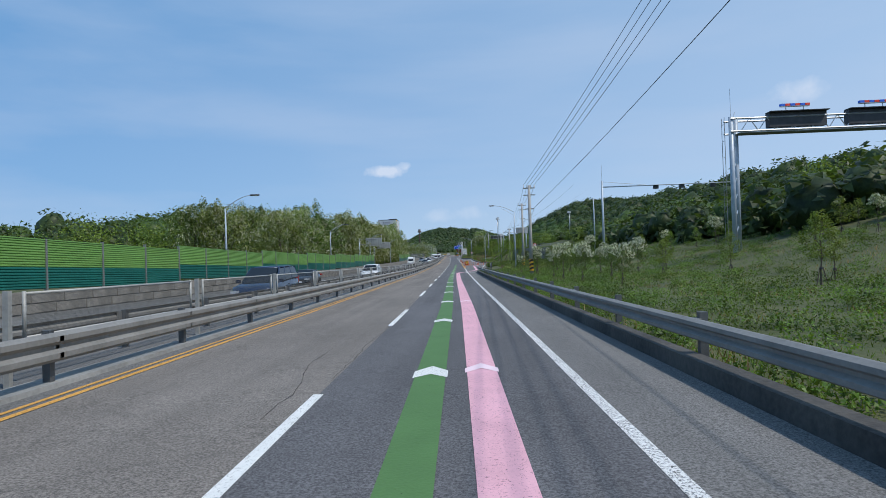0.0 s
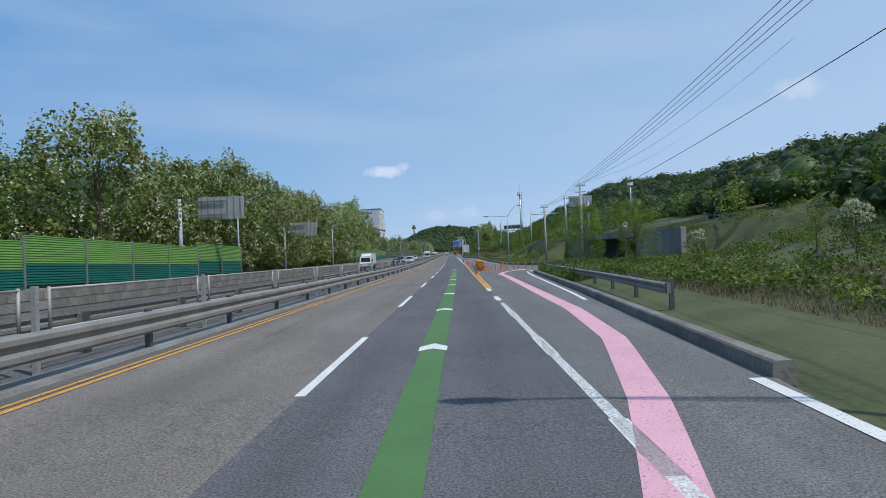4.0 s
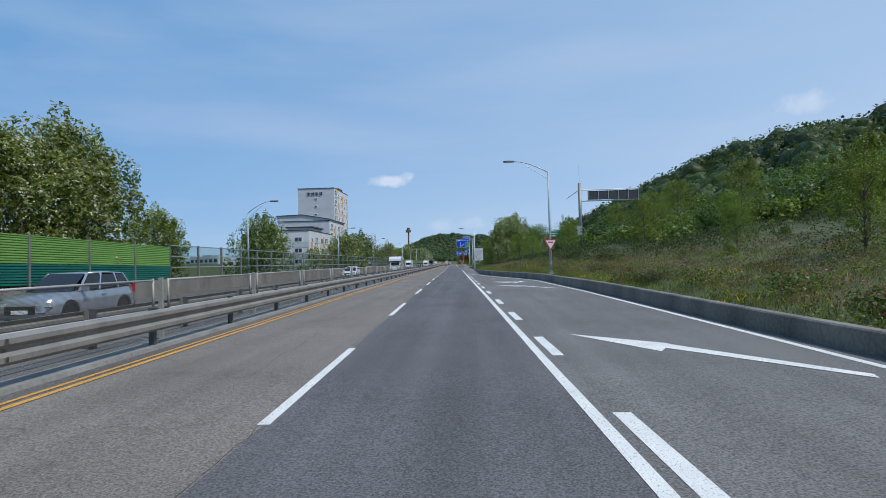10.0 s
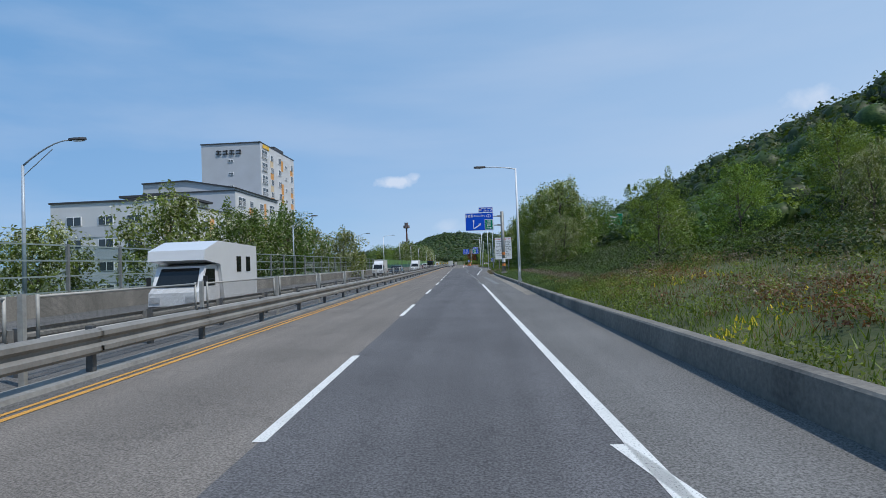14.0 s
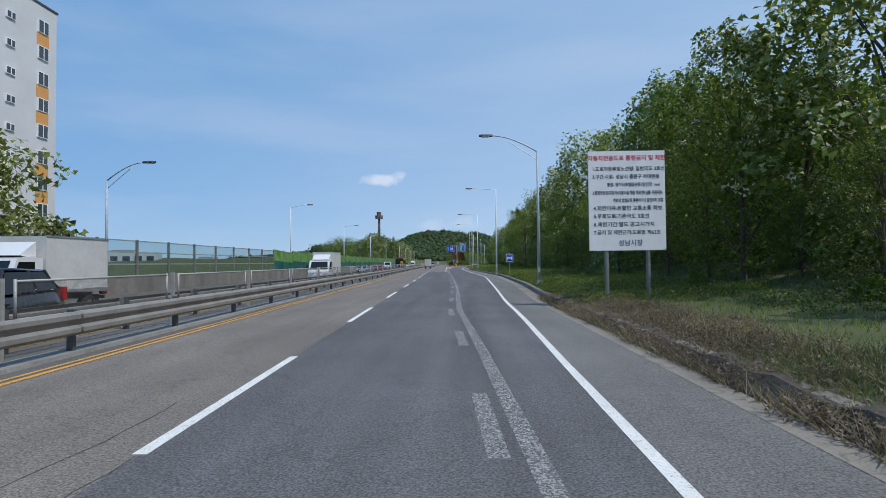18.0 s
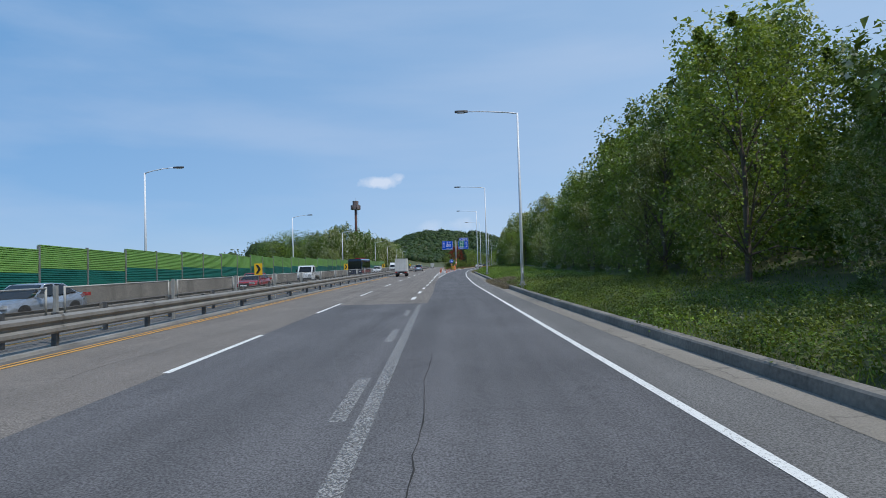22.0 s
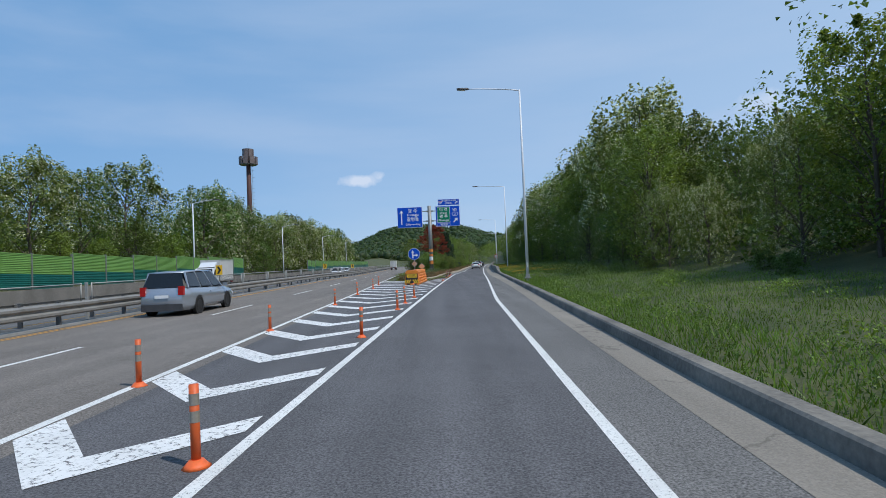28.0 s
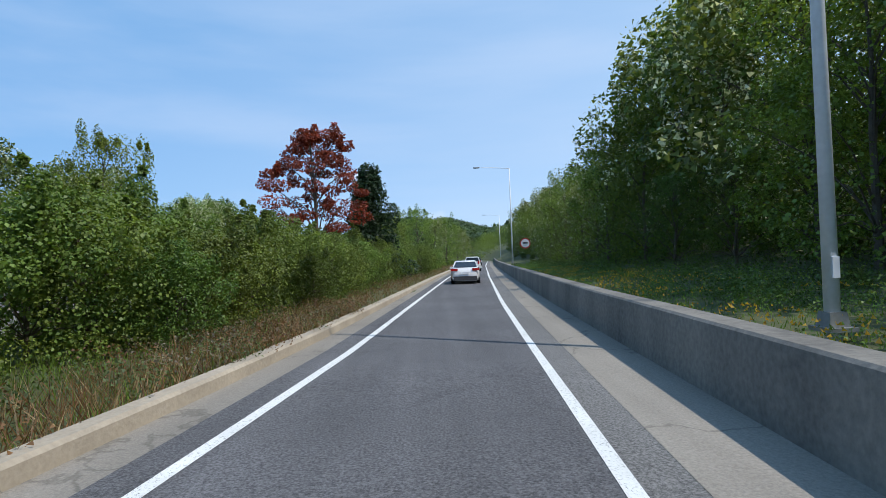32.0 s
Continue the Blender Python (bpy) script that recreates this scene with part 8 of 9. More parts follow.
low_growth("weeds", "low leafy shrubs on the verge by the kerb", spots_right(620, 352, 448, 0.5, 6.5, 31), 0.4, 170, 0.06, leaf_deep, 31)
low_growth("weeds", "yellow-green leafy scrub on the verge by the kerb", spots_right(520, 352, 448, 0.5, 7.5, 61), 0.36, 150, 0.055, leaf_fresh, 61)
low_growth("weeds", "light green weeds on the verge by the kerb", spots_right(480, 354, 560, 0.6, 8, 32, 0.55), 0.3, 130, 0.055, leaf_fresh, 32)
low_growth("weeds", "dense green shrubs behind the rail at the exit", spots_right(300, 108, 131, 0.8, 9, 39), 0.5, 90, 0.12, leaf_deep, 39)
low_growth("weeds", "light green shrubs behind the rail at the exit", spots_right(160, 108, 131, 0.8, 9, 40), 0.42, 80, 0.1, leaf_fresh, 40)
blades("grass", "lush green grass on the wide verge", spots_right(90000, 470, 566, 0.3, 10.5, 41), 0.125, 0.011, grass_lush, 41)
low_growth("weeds", "low clover and small weeds in the grass", spots_right(1500, 462, 575, 0.35, 10, 80), 0.2, 70, 0.032, grass_lush, 80)
low_growth("brush", "dead brown brush spilling over the kerb", spots_right(230, 443, 458, -0.35, 2.2, 51) + spots_right(330, 336, 358, -0.3, 2.4, 52) + spots_right(260, 336, 358, -0.1, 1.1, 53) + spots_right(160, 444, 458, -0.1, 1.1, 54), 0.22, 170, 0.038, dead_brush, 51)
low_growth("weeds", "dense dark scrub on the slope past the rail", [(x + 2.5, y, height(x + 2.5, y)) for x, y, z in spots_right(760, 74, 134, 1.5, 34, 42)], 0.5, 60, 0.14, leaf_deep, 42)
low_growth("weeds", "light green scrub on the slope past the rail", [(x + 2.5, y, height(x + 2.5, y)) for x, y, z in spots_right(420, 74, 134, 1.5, 30, 43)], 0.42, 60, 0.12, leaf_fresh, 43)
blades("weeds", "dry brown weeds on the slope past the rail", [(x + 2.5, y, height(x + 2.5, y)) for x, y, z in spots_right(16000, 76, 118, 0.6, 9, 44)], 0.3, 0.012, dead_brush, 44)
low_growth("weeds", "dark green weeds on the planted slope", spots_right(800, -8, 78, 0.6, 24, 33, 0.5), 0.3, 130, 0.06, leaf_deep, 33)
low_growth("weeds", "light green weeds on the planted slope", spots_right(1400, -8, 78, 0.6, 24, 34, 0.4), 0.26, 130, 0.055, grass_lush, 34)
low_growth("weeds", "tangled green scrub below the passage wall", spots_right(420, 158, 200, 2.2, 9.5, 46), 0.36, 70, 0.1, leaf_deep, 46)
low_growth("weeds", "fresh green scrub below the passage wall", spots_right(300, 158, 200, 2.2, 9.5, 47), 0.34, 70, 0.1, leaf_fresh, 47)
low_growth("weeds", "dry brown brush below the passage wall", spots_right(160, 158, 204, 1.5, 9, 48), 0.3, 60, 0.09, dead_brush, 48)
mound = random.Random(71)
bank_spots = [(x, y, height(x, y)) for x, y in ((mound.uniform(8.2, 15.5), mound.uniform(149, 178)) if k % 3 else (mound.uniform(9.5, 16), mound.uniform(185, 203)) for k in range(720)) if x > kx(y) + 0.6]
crest_spots = [(under_x(y) + 0.3 + mound.random() * 4.2, y, 3.55 + 0.12 * mound.random()) for y in (mound.uniform(134, 200) for _ in range(420))]
low_growth("weeds", "tangled green scrub on the mound between the walls", bank_spots[::3], 0.38, 120, 0.07, leaf_fresh, 72)
low_growth("brush", "dry brown brush on the mound between the walls", bank_spots[1::3], 0.36, 110, 0.07, dead_brush, 73)
low_growth("weeds", "dark green growth on the mound between the walls", bank_spots[2::3], 0.38, 120, 0.07, leaf_deep, 74)
low_growth("weeds", "green growth hanging over the top of the walls", crest_spots, 0.34, 100, 0.075, leaf_deep, 75)
low_growth("brush", "brown dead brush on the verge of the merging road", spots_right(480, 182, 292, 2.6, 12, 76, 0.45), 0.36, 110, 0.06, dead_brush, 76)
low_growth("weeds", "russet shrubs on the verge of the merging road", spots_right(250, 186, 300, 1.6, 9, 77, 0.5), 0.32, 110, 0.055, rust_weed, 77)
low_growth("weeds", "yellow-green shrubs on the verge of the merging road", spots_right(700, 182, 300, 0.6, 8, 78), 0.3, 120, 0.055, leaf_fresh, 78)
low_growth("weeds", "dark green scrub on the open slope", spots_right(1200, 230, 350, 6, 46, 35), 0.6, 90, 0.12, leaf_woods, 35)
low_growth("weeds", "green creepers on the open slope", spots_right(1000, 284, 350, 4.5, 26, 79), 0.4, 110, 0.065, leaf_slope, 79)
blades("grass", "tall grey-green grass along the kerb", spots_right(46000, 288, 342, 0.3, 2.7, 90), 0.36, 0.009, grass_tall, 90, 0.5)
low_growth("weeds", "leafy tufts in the tall grass along the kerb", spots_right(90, 292, 340, 0.5, 2.6, 91), 0.3, 150, 0.05, leaf_deep, 91)
low_growth("brush", "strip of dead brown brush behind the tall grass", spots_right(300, 290, 336, 2.5, 5.4, 92), 0.24, 120, 0.055, dead_brush, 92)
blades("weeds", "dry stems at the foot of the open slope", spots_right(12000, 290, 338, 2.4, 6.0, 93), 0.28, 0.009, dead_brush, 93, 0.7)
low_growth("weeds", "fresh green scrub on the open slope", spots_right(900, 200, 350, 7, 46, 36, 0.45), 0.5, 100, 0.1, leaf_slope, 36)
low_growth("weeds", "leafy weeds under the trees behind the low wall", spots_right(560, 575, 680, 0.7, 5.5, 37), 0.36, 190, 0.05, grass_lush, 37)
low_growth("weeds", "dark leafy scrub rising behind the low wall", spots_right(380, 560, 680, 4.0, 9, 62), 0.6, 170, 0.07, leaf_deep, 62)
isl = []
r = random.Random(21)
while len(isl) < 60000:
    y = r.uniform(576, 700) if r.random() < 0.35 else r.uniform(576, 625)
    w = lx(y) - mx(y) - 1.4
    isl.append((lx(y) - 0.3 - w * r.random() ** 1.4, y, 0.02 if y < 600 else -0.1))
front = [p for p in isl if lx(p[1]) - p[0] < 2.1]
back = [p for p in isl if lx(p[1]) - p[0] >= 2.1]
low_growth("weeds", "leafy weeds at the foot of the hedge", [(x, y, z + 0.1) for x, y, z in back[::110]], 0.36, 150, 0.045, leaf_fresh, 38)
low_growth("weeds", "grey-green weeds along the island kerb", [(x, y, z + 0.1) for x, y, z in front[::190]], 0.32, 130, 0.04, grass_tall, 39)
low_growth("weeds", "russet weeds in clumps on the island", [(x, y, z + 0.1) for x, y, z in front[7::110]], 0.34, 130, 0.04, rust_weed, 45)
low_growth("brush", "dead brown stalks in clumps on the island", [(x, y, z + 0.06) for x, y, z in front[11::130]], 0.3, 110, 0.04, dead_brush, 46)
nose = random.Random(81)
litter = [(lx(y) - 0.2 + 1.5 * nose.random() ** 1.6 * (1.0 if y < 583 else 0.45), y, 0.0) for y in (nose.uniform(573.2, 583) if nose.random() < 0.5 else nose.uniform(583, 600) for _ in range(520))]
low_growth("litter", "brown dead leaves and grit against the island kerb", [(x, y, -0.04) for x, y, z in litter[::2]], 0.08, 40, 0.05, dead_brush, 82)
low_growth("weeds", "grass tufts growing through the dusty asphalt", [(x - 0.3, y, -0.02) for x, y, z in litter[1::3]], 0.14, 70, 0.035, grass_lush, 83)
low_growth("weeds", "tall grey-green weeds on the island's nose", [(lx(y) - 0.5 - 2.6 * nose.random(), y, 0.25) for y in (nose.uniform(578.5, 604) for _ in range(60))], 0.42, 170, 0.045, grass_tall, 84)
n = len(front)
blades("grass", "tall grass and weeds on the island", back[:26000] + front[:n // 4], 0.26, 0.009, grass_mat, 21)
blades("weeds", "russet weeds on the island", front[n // 4:n * 3 // 4], 0.4, 0.008, rust_weed, 22, 0.5)
blades("weeds", "dry straw on the island", front[n * 3 // 4:], 0.42, 0.008, dry_grass, 23, 0.5)


# ---- vehicles ----
def paint(name, base, metal=0.0):
    m = mat(name, base, 0.25, metal, var=0.04, scale=0.5, fine=3, bump=0)
    m.node_tree.nodes["Principled BSDF"].inputs["Coat Weight"].default_value = 0.6
    m.node_tree.nodes["Principled BSDF"].inputs["Coat Roughness"].default_value = 0.06
    return m


white_car, silver_car, blue_car, red_car, dark_car = paint("paint_white", (0.72, 0.73, 0.74)), paint("paint_silver", (0.36, 0.40, 0.45), 0.5), paint("paint_dark_blue", (0.02, 0.035, 0.075), 0.2), paint("paint_red", (0.32, 0.02, 0.025), 0.1), paint("paint_black", (0.02, 0.021, 0.024), 0.2)
bus_blue = paint("paint_bus_blue", (0.02, 0.22, 0.55))
box_white = mat("box_panel_white", (0.60, 0.60, 0.58), 0.5, 0.1, var=0.14, scale=0.9, fine=6, bump=0.04)
tyre_mat = mat("tyre_rubber", (0.018, 0.018, 0.018), 0.9, var=0.2, bump=0.2)
rim_mat = mat("alloy_rim", (0.42, 0.43, 0.44), 0.3, 0.8, var=0.1, bump=0)
lamp_red = mat("tail_lamp_red", (0.42, 0.012, 0.012), 0.2, var=0.1, bump=0)
lamp_clear = mat("head_lamp", (0.62, 0.65, 0.68), 0.08, 0.3, var=0.1, bump=0)


def wheel(parent, x, y, r, w=0.22):
    tyre = M()
    seg = 18
    prof = [(-w / 2, r * 0.66), (-w / 2, r * 0.95), (-w * 0.36, r), (w * 0.36, r), (w / 2, r * 0.95), (w / 2, r * 0.66)]
    rings = [[(x + a, y + b * math.cos(2 * math.pi * j / seg), r + b * math.sin(2 * math.pi * j / seg)) for j in range(seg)] for a, b in prof]
    tyre.loft(rings, True, False)
    wh = part("wheel", tyre, tyre_mat, parent, "black tyre")
    s = 1 if x > 0 else -1
    part("rim", M().tube([(x - s * w * 0.3, y, r), (x + s * w * 0.36, y, r)], r * 0.67, seg), dark_grey, wh)
    spoke = M()
    for k in range(6):
        a = 2 * math.pi * k / 6
        ca, sa = math.cos(a), math.sin(a)
        spoke.poly([(x + s * w * 0.42, y + ca * 0.05 * r - sa * 0.1 * r, r + sa * 0.05 * r + ca * 0.1 * r), (x + s * w * 0.42, y + ca * 0.05 * r + sa * 0.1 * r, r + sa * 0.05 * r - ca * 0.1 * r),
                    (x + s * w * 0.4, y + ca * 0.64 * r + sa * 0.09 * r, r + sa * 0.64 * r - ca * 0.09 * r), (x + s * w * 0.4, y + ca * 0.64 * r - sa * 0.09 * r, r + sa * 0.64 * r + ca * 0.09 * r)])
    spoke.tube([(x + s * w * 0.36, y, r), (x + s * w * 0.46, y, r)], r * 0.16, 8)
    part("spokes", spoke, rim_mat, wh)


KINDS = {
    # length, width, height, wheel radius, front axle, rear axle (from the rear), lower profile (y, top), glass: rear foot, rear top, front top, front foot
    "sedan": (4.62, 1.80, 1.44, 0.32, 3.72, 1.02, [(0, 0.70), (0.08, 0.98), (0.75, 1.02), (1.6, 0.95), (2.8, 0.93), (3.25, 0.90), (4.2, 0.78), (4.55, 0.62), (4.62, 0.5)], (0.55, 1.35, 2.45, 3.35)),
    "suv": (4.65, 1.90, 1.66, 0.36, 3.75, 0.95, [(0, 0.75), (0.06, 1.08), (0.6, 1.12), (1.6, 1.06), (3.0, 1.03), (3.4, 1.02), (4.3, 0.93), (4.6, 0.76), (4.65, 0.55)], (0.15, 0.6, 2.6, 3.5)),
    "minivan": (5.12, 1.98, 1.78, 0.36, 4.15, 1.08, [(0, 0.75), (0.05, 1.1), (0.6, 1.12), (2.0, 1.08), (3.5, 1.04), (4.0, 1.03), (4.8, 0.92), (5.06, 0.76), (5.12, 0.55)], (0.12, 0.42, 3.0, 4.1)),
}


def car(kind, colour, label, x, y, z, turn, name="car"):
    """turn 0: nose ahead (+y); 180: nose towards -y. x, y is the middle."""
    length, width, high, r, fa, ra, prof, (g0, g1, g2, g3) = KINDS[kind]
    t = thing(name, label, "car", pose(x, y, z, 0, 0, turn))
    hw, o = width / 2, -length / 2
    rings = []
    for yy, top in prof:
        e = min(1.0, 0.80 + 0.2 * min(yy, length - yy) / 0.35)
        w = hw * e
        rings.append([(w * a, o + yy, zz) for a, zz in ((-0.92, 0.22), (-1.0, 0.42), (-1.0, top * 0.68), (-0.94, top * 0.93), (-0.8, top), (0.8, top), (0.94, top * 0.93), (1.0, top * 0.68), (1.0, 0.42), (0.92, 0.22))])
    part("body", M().loft(rings), colour, t, smooth=True)

    def belt(yy):
        return float(np.interp(yy, [p[0] for p in prof], [p[1] for p in prof])) - 0.02

    roof_w, foot_w = hw * 0.72, hw * 0.9
    pts = [(g0, belt(g0), foot_w), (g1, high - 0.05, roof_w), ((g1 + g2) / 2, high, roof_w * 1.02), (g2, high - 0.04, roof_w), (g3, belt(g3), foot_w)]
    # roof skin and pillars
    roof = M().loft([[(-w * 0.98, o + yy, zz - 0.05), (-w * 0.9, o + yy, zz), (w * 0.9, o + yy, zz), (w * 0.98, o + yy, zz - 0.05)] for yy, zz, w in pts[1:4]], True, True)
    cab = part("roof", roof, colour, t, smooth=True)
    lo = lambda yy: (foot_w, o + yy, belt(yy))
    for s in (-1, 1):
        # side glass in two or three panes between the pillars
        cuts = [0.0, 0.34, 0.68, 1.0] if kind == "minivan" else [0.0, 0.5, 1.0] if kind == "sedan" else [0.0, 0.26, 0.64, 1.0]
        for a, b in zip(cuts, cuts[1:]):
            fy = lambda u: g0 + 0.25 + (g3 - 0.3 - g0 - 0.25) * u
            ty = lambda u: g1 + 0.04 + (g2 - 0.02 - g1 - 0.04) * u
            part("side_window", M().poly([(s * (foot_w + 0.004), o + fy(a + 0.02), belt(fy(a + 0.02)) + 0.04), (s * (foot_w + 0.004), o + fy(b - 0.02), belt(fy(b - 0.02)) + 0.04), (s * (roof_w + 0.014), o + ty(b - 0.02), high - 0.10), (s * (roof_w + 0.014), o + ty(a + 0.02), high - 0.10)]), car_glass, cab, "dark glass")
        for u in cuts:
            fy, ty = g0 + 0.25 + (g3 - 0.3 - g0 - 0.25) * u, g1 + 0.04 + (g2 - 0.02 - g1 - 0.04) * u
            part("pillar", M().tube([(s * (foot_w - 0.03), o + fy, belt(fy)), (s * (roof_w - 0.02), o + ty, high - 0.06)], 0.045, 6), colour, cab)
        part("mirror", M().loft([[(s * (hw + 0.04 + a), o + g3 - 0.35 + b, belt(g3) + 0.1 + c * 0.08) for b, c in ((-0.05, -1), (0.08, -1), (0.08, 1), (-0.05, 1))] for a in (-0.06, 0.14)]), colour, t)
        part("head_lamp", M().box(s * hw * 0.72, o + length - 0.1, 0.66, 0.42, 0.16, 0.13), lamp_clear, t)
        part("tail_lamp", M().box(s * hw * 0.74, o + 0.06, 0.9 if kind == "sedan" else 1.0, 0.44 if kind == "sedan" else 0.2, 0.14, 0.15 if kind == "sedan" else 0.34), lamp_red, t)
        part("door_handle", M().box(s * (hw + 0.005), o + length * 0.45, 0.86, 0.03, 0.18, 0.035), colour, t)
        for k in (fa, ra):
            arch = M().tube([(s * (hw - 0.03), o + k, r), (s * (hw + 0.012), o + k, r)], r * 1.14, 20)
            part("wheel_arch", arch, black, t)
            wheel(t, s * (hw - 0.09), o + k, r)
    part("windscreen", M().poly([(-foot_w * 0.9, o + g3 + 0.01, belt(g3) + 0.03), (foot_w * 0.9, o + g3 + 0.01, belt(g3) + 0.03), (roof_w * 0.92, o + g2 + 0.03, high - 0.06), (-roof_w * 0.92, o + g2 + 0.03, high - 0.06)]), car_glass, cab, "dark glass")
    part("rear_window", M().poly([(-foot_w * 0.88, o + g0 - 0.01, belt(g0) + 0.05), (foot_w * 0.88, o + g0 - 0.01, belt(g0) + 0.05), (roof_w * 0.9, o + g1 - 0.03, high - 0.09), (-roof_w * 0.9, o + g1 - 0.03, high - 0.09)]), car_glass, cab, "dark glass")
    part("rear_bumper", M().box(0, o + 0.02, 0.36, width * 0.8, 0.12, 0.26), dark_grey, t)
    part("front_grille", M().box(0, o + length - 0.03, 0.5, width * 0.5, 0.1, 0.26), black, t)
    part("number_plate", M().box(0, o - 0.045 if kind == "sedan" else o - 0.03, 0.68 if kind == "sedan" else 0.78, 0.52, 0.02, 0.12), sign_white, t)
    part("number_plate", M().box(0, o + length + 0.02, 0.45, 0.52, 0.02, 0.12), sign_white, t)
    return t


def truck(label, x, y, z, turn, box_h, box_l, cab_colour=None, load="box"):
    """A small cab-over truck with a box or an open bed; its rear is at y = 0 of its own."""
    c = cab_colour or white_car
    t = thing("truck", label, "truck", pose(x, y, z, 0, 0, turn))
    L = box_l + 1.75
    o = -L / 2
    part("chassis", M().box(0, o + L / 2, 0.62, 0.8, L - 0.3, 0.16), black, t)
    cy = o + box_l + 0.1
    side = [(cy, 0.45), (cy, 1.95), (cy + 0.5, 2.02), (cy + 1.05, 1.95), (cy + 1.42, 1.2), (cy + 1.62, 1.05), (cy + 1.65, 0.45)]
    cab = part("cab", M().prism(side, -0.86, 0.86, "x"), c, t)
    part("windscreen", M().poly([(-0.74, cy + 1.43, 1.24), (0.74, cy + 1.43, 1.24), (0.68, cy + 1.09, 1.88), (-0.68, cy + 1.09, 1.88)]), car_glass, cab, "dark glass")
    for s in (-1, 1):
        part("side_window", M().poly([(s * 0.866, cy + 0.35, 1.24), (s * 0.866, cy + 1.30, 1.24), (s * 0.866, cy + 1.0, 1.84), (s * 0.866, cy + 0.35, 1.84)]), car_glass, cab, "dark glass")
        part("mirror", M().box(s * 1.0, cy + 1.35, 1.45, 0.12, 0.08, 0.3), black, cab)
        part("head_lamp", M().box(s * 0.62, cy + 1.64, 0.82, 0.36, 0.06, 0.2), lamp_clear, cab)
        part("tail_lamp", M().box(s * 0.72, o + 0.0, 0.66, 0.3, 0.06, 0.13), lamp_red, t)
        wheel(t, s * 0.72, cy + 1.0, 0.31, 0.2)
        wheel(t, s * 0.70, o + 0.95, 0.31, 0.3)
        part("mud_flap", M().box(s * 0.7, o + 0.5, 0.42, 0.36, 0.02, 0.4), black, t)
    part("bumper", M().box(0, o + 0.02, 0.5, 1.6, 0.06, 0.14), dark_grey, t)
    part("number_plate", M().box(0, o - 0.02, 0.5, 0.42, 0.02, 0.15), sign_white, t)
    part("front_bumper", M().box(0, cy + 1.68, 0.5, 1.66, 0.1, 0.22), dark_grey, t)
    if load == "box":
        b = part("box", M().prism([(-0.89, 0.8), (0.89, 0.8), (0.89, 0.8 + box_h), (-0.89, 0.8 + box_h)], o, o + box_l), box_white, t)
        for s in (-1, 1):
            part("rear_door", M().box(s * 0.44, o - 0.02, 0.8 + box_h / 2, 0.84, 0.03, box_h - 0.14), box_white, b)
            for k in (0.22, 0.66):
                part("lock_rod", M().tube([(s * k * 0.9, o - 0.05, 0.86), (s * k * 0.9, o - 0.05, 0.74 + box_h)], 0.014, 5), galv, b)
            part("corner_rail", M().box(s * 0.89, o + box_l / 2, 0.8 + box_h, 0.05, box_l, 0.05), galv, b)
            part("side_rib", M().box(s * 0.9, o + box_l / 2, 0.84, 0.03, box_l, 0.09), galv, b)
        part("rear_frame", M().box(0, o - 0.01, 0.8 + box_h - 0.03, 1.8, 0.05, 0.07), galv, b)
        part("wind_deflector", M().prism([(cy + 0.1, 1.97), (cy + 0.1, 2.5), (cy + 0.8, 2.05)], -0.7, 0.7, "x"), c, t)
    elif load == "camper":
        side = [(o - 0.1, 0.75), (o - 0.1, 2.75), (cy + 0.3, 2.85), (cy + 1.35, 2.5), (cy + 1.4, 2.15), (cy + 0.2, 2.0), (cy - 0.1, 0.75)]
        b = part("camper_body", M().prism(side, -1.0, 1.0, "x"), white_car, t)
        for s in (-1, 1):
            for k in (0.8, 1.7):
                part("camper_window", M().box(s * 1.005, o + k, 2.0, 0.02, 0.4, 0.6), car_glass, b)
    else:
        part("bed", M().box(0, o + box_l / 2, 0.82, 1.72, box_l, 0.08), galv_dull, t)
        for s in (-1, 1):
            part("side_board", M().box(s * 0.85, o + box_l / 2, 1.02, 0.04, box_l, 0.36), c, t)
        part("tail_board", M().box(0, o, 1.02, 1.7, 0.04, 0.36), c, t)
        part("headboard", M().box(0, cy - 0.08, 1.3, 1.7, 0.05, 0.9), galv, t)
    return t


def bus(label, x, y, z, turn, colour, upper, length=10.8):
    t = thing("bus", label, "bus", pose(x, y, z, 0, 0, turn))
    o = -length / 2
    outline = [(-1.22, 0.35), (-1.25, 1.2), (-1.22, 2.9), (-1.05, 3.15), (1.05, 3.15), (1.22, 2.9), (1.25, 1.2), (1.22, 0.35)]
    part("body", M().prism(outline, o, o + length), colour, t)
    part("roof_unit", M().box(0, o + length * 0.4, 3.25, 1.6, 2.6, 0.26), upper, t)
    for s in (-1, 1):
        for k in range(7):
            part("side_window", M().box(s * 1.245, o + 0.9 + k * (length - 1.6) / 7 + 0.6, 2.1, 0.02, (length - 1.6) / 7 - 0.08, 1.0), car_glass, t, "dark glass")
        part("lower_band", M().box(s * 1.252, o + length / 2, 0.85, 0.012, length - 0.3, 0.5), upper, t)
        for k in (2.2, length - 2.4):
            wheel(t, s * 1.08, o + k, 0.48, 0.3)
        part("head_lamp", M().box(s * 0.9, o + length + 0.01, 0.85, 0.4, 0.04, 0.2), lamp_clear, t)
        part("mirror", M().box(s * 1.4, o + length + 0.1, 2.3, 0.18, 0.1, 0.4), black, t)
    part("windscreen", M().box(0, o + length + 0.01, 2.0, 2.3, 0.03, 1.4), car_glass, t, "dark glass")
    part("rear_window", M().box(0, o - 0.01, 2.3, 2.0, 0.03, 0.8), car_glass, t, "dark glass")
    return t


def lane_far(y):
    return dx(y) - 11.3


def lane_near(y):
    return dx(y) - 7.7


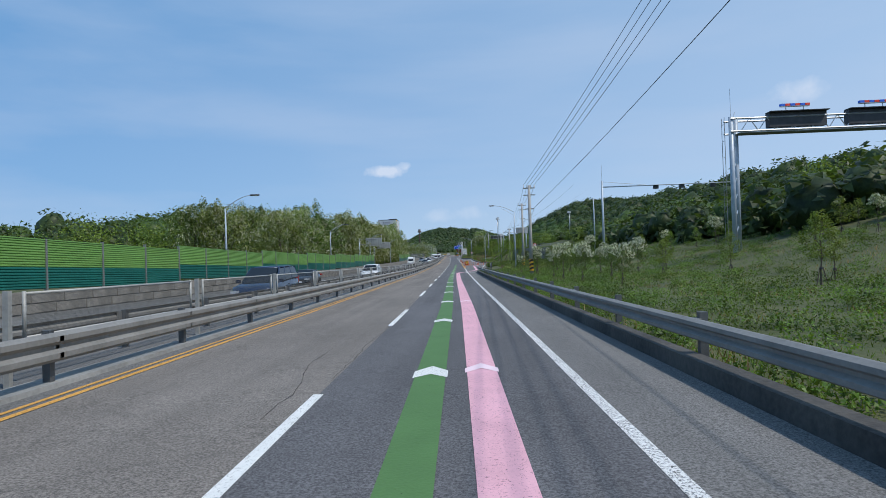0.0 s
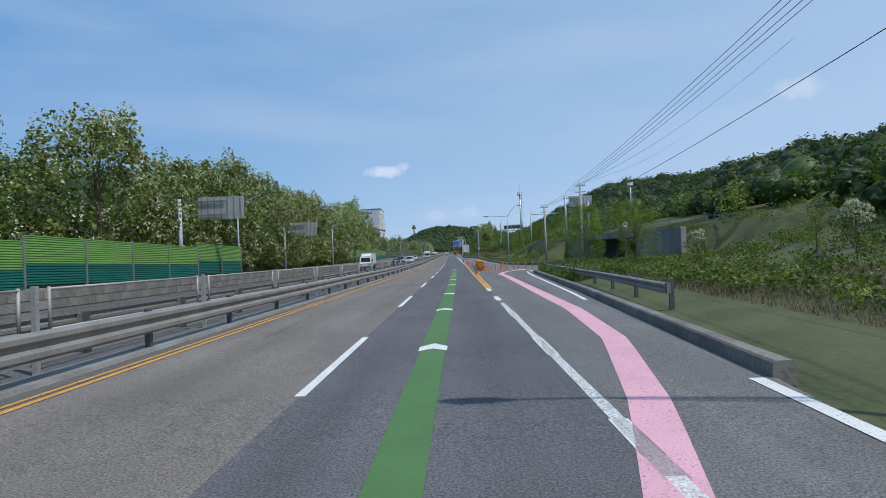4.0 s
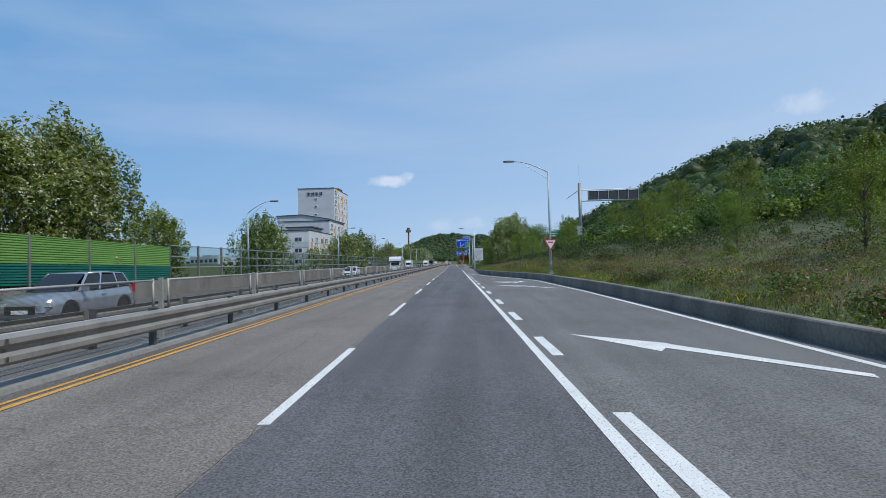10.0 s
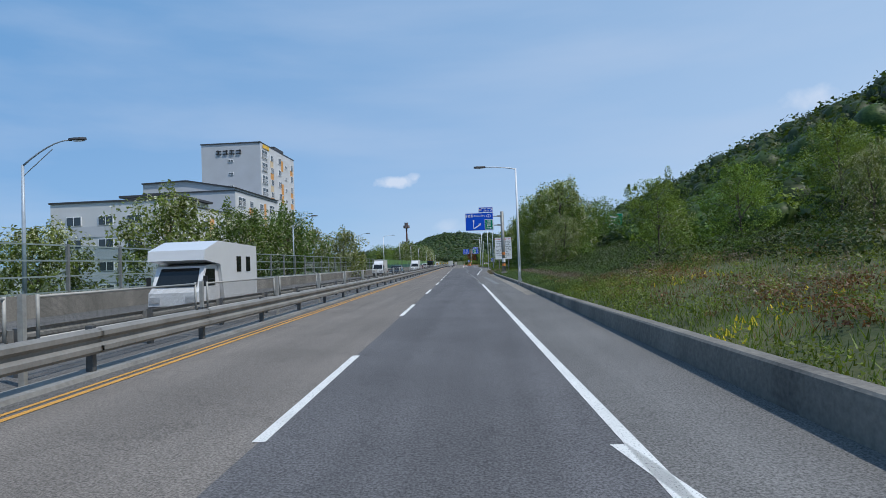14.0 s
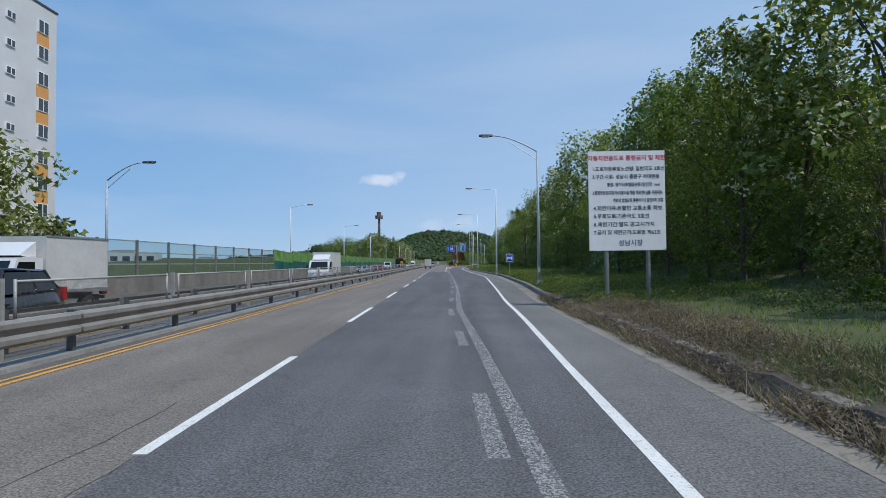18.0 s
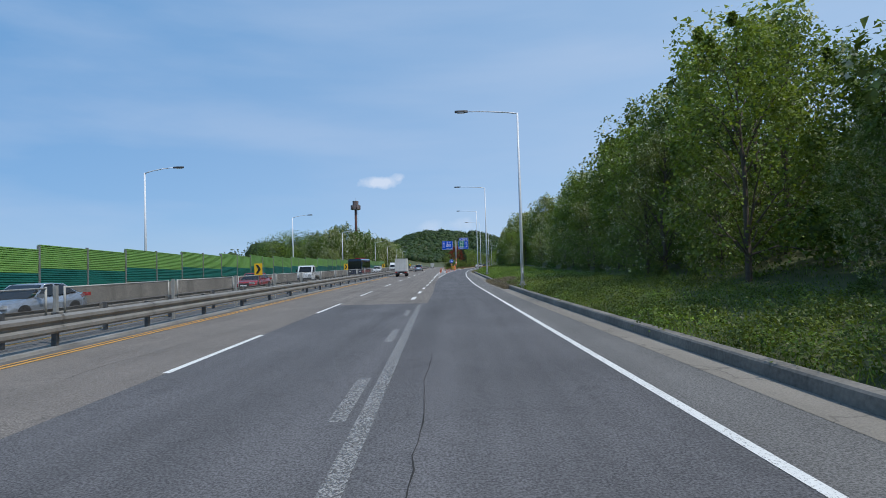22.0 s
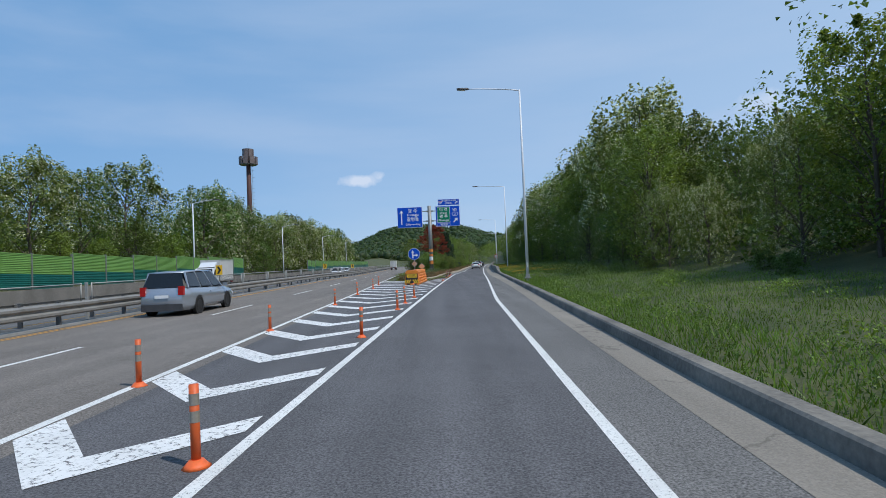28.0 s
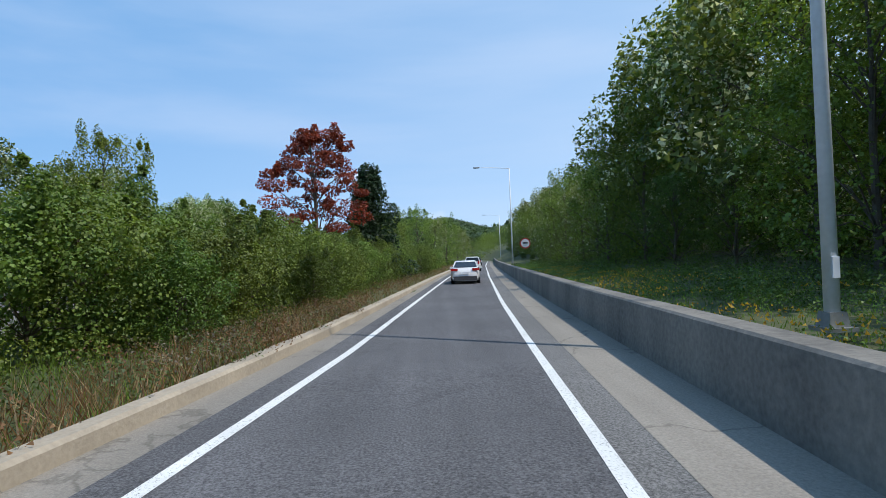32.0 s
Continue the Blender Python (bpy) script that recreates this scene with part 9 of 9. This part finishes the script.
def oncoming(y, kind, colour, label, far=False):
    line = lane_far if far else lane_near
    car(kind, colour, label, line(y), y, zr(y), 180 + math.degrees(heading(line, y)))


oncoming(27, "minivan", blue_car, "dark blue minivan on the oncoming carriageway")
oncoming(47, "sedan", dark_car, "black sedan on the oncoming carriageway", True)
oncoming(61, "suv", white_car, "white sport utility car on the oncoming carriageway")
truck("small white box truck on the oncoming carriageway", lane_far(158), 158, zr(158), 181, 1.7, 2.9)
oncoming(166, "sedan", dark_car, "dark sedan on the oncoming carriageway")
oncoming(193, "suv", white_car, "white sport utility car on the oncoming carriageway")
oncoming(211, "suv", silver_car, "silver sport utility car on the oncoming carriageway", True)
oncoming(262, "sedan", white_car, "white sedan on the oncoming carriageway", True)
truck("white camper on a small truck on the oncoming carriageway", lane_near(283), 283, 0, 181, 1.7, 3.0, None, "camper")
truck("white box truck far off on the oncoming carriageway", lane_far(352), 352, 0, 181, 1.9, 3.2)
oncoming(345, "suv", dark_car, "black sport utility car on the oncoming carriageway")
truck("white box truck on the oncoming carriageway", lane_near(381), 381, 0, 181, 1.9, 3.2)
truck("white box truck with dented rear doors in the passing lane", dx(492) - 1.7, 492, 0, 1.5, 1.95, 3.3)
oncoming(428, "sedan", silver_car, "silver sedan on the oncoming carriageway", True)
oncoming(453, "sedan", red_car, "red sedan on the oncoming carriageway", True)
truck("small white flatbed truck on the oncoming carriageway", lane_far(472), 472, 0, 181, 1.7, 2.9, None, "bed")
bus("red and dark blue coach on the oncoming carriageway", lane_far(510), 510, 0, 181, blue_car, red_car)
oncoming(536, "suv", white_car, "white sport utility car on the oncoming carriageway", True)
car("minivan", silver_car, "silver minivan in the passing lane of the main road", dx(548.8) - 1.95, 548.8, 0, 1.4)
truck("white box truck on the oncoming carriageway", lane_far(575), 575, 0, 181, 1.9, 3.2)
oncoming(622, "suv", white_car, "white sport utility car on the oncoming carriageway")
oncoming(655, "sedan", white_car, "white sedan on the oncoming carriageway", True)
truck("white box truck far ahead in the passing lane", dx(690) - 1.75, 690, zr(690), 1.5, 1.95, 3.3)
for y, kind, colour, label in ((643, "sedan", white_car, "white sedan ahead on the slip road"), (671, "suv", white_car, "white sport utility car ahead on the slip road"), (697, "sedan", dark_car, "dark sedan ahead on the slip road"), (706, "sedan", dark_car, "black sedan ahead on the slip road")):
    car(kind, colour, label, (rx(y) + gx(y)) / 2, y, zr(y), math.degrees(heading(gx, y)))
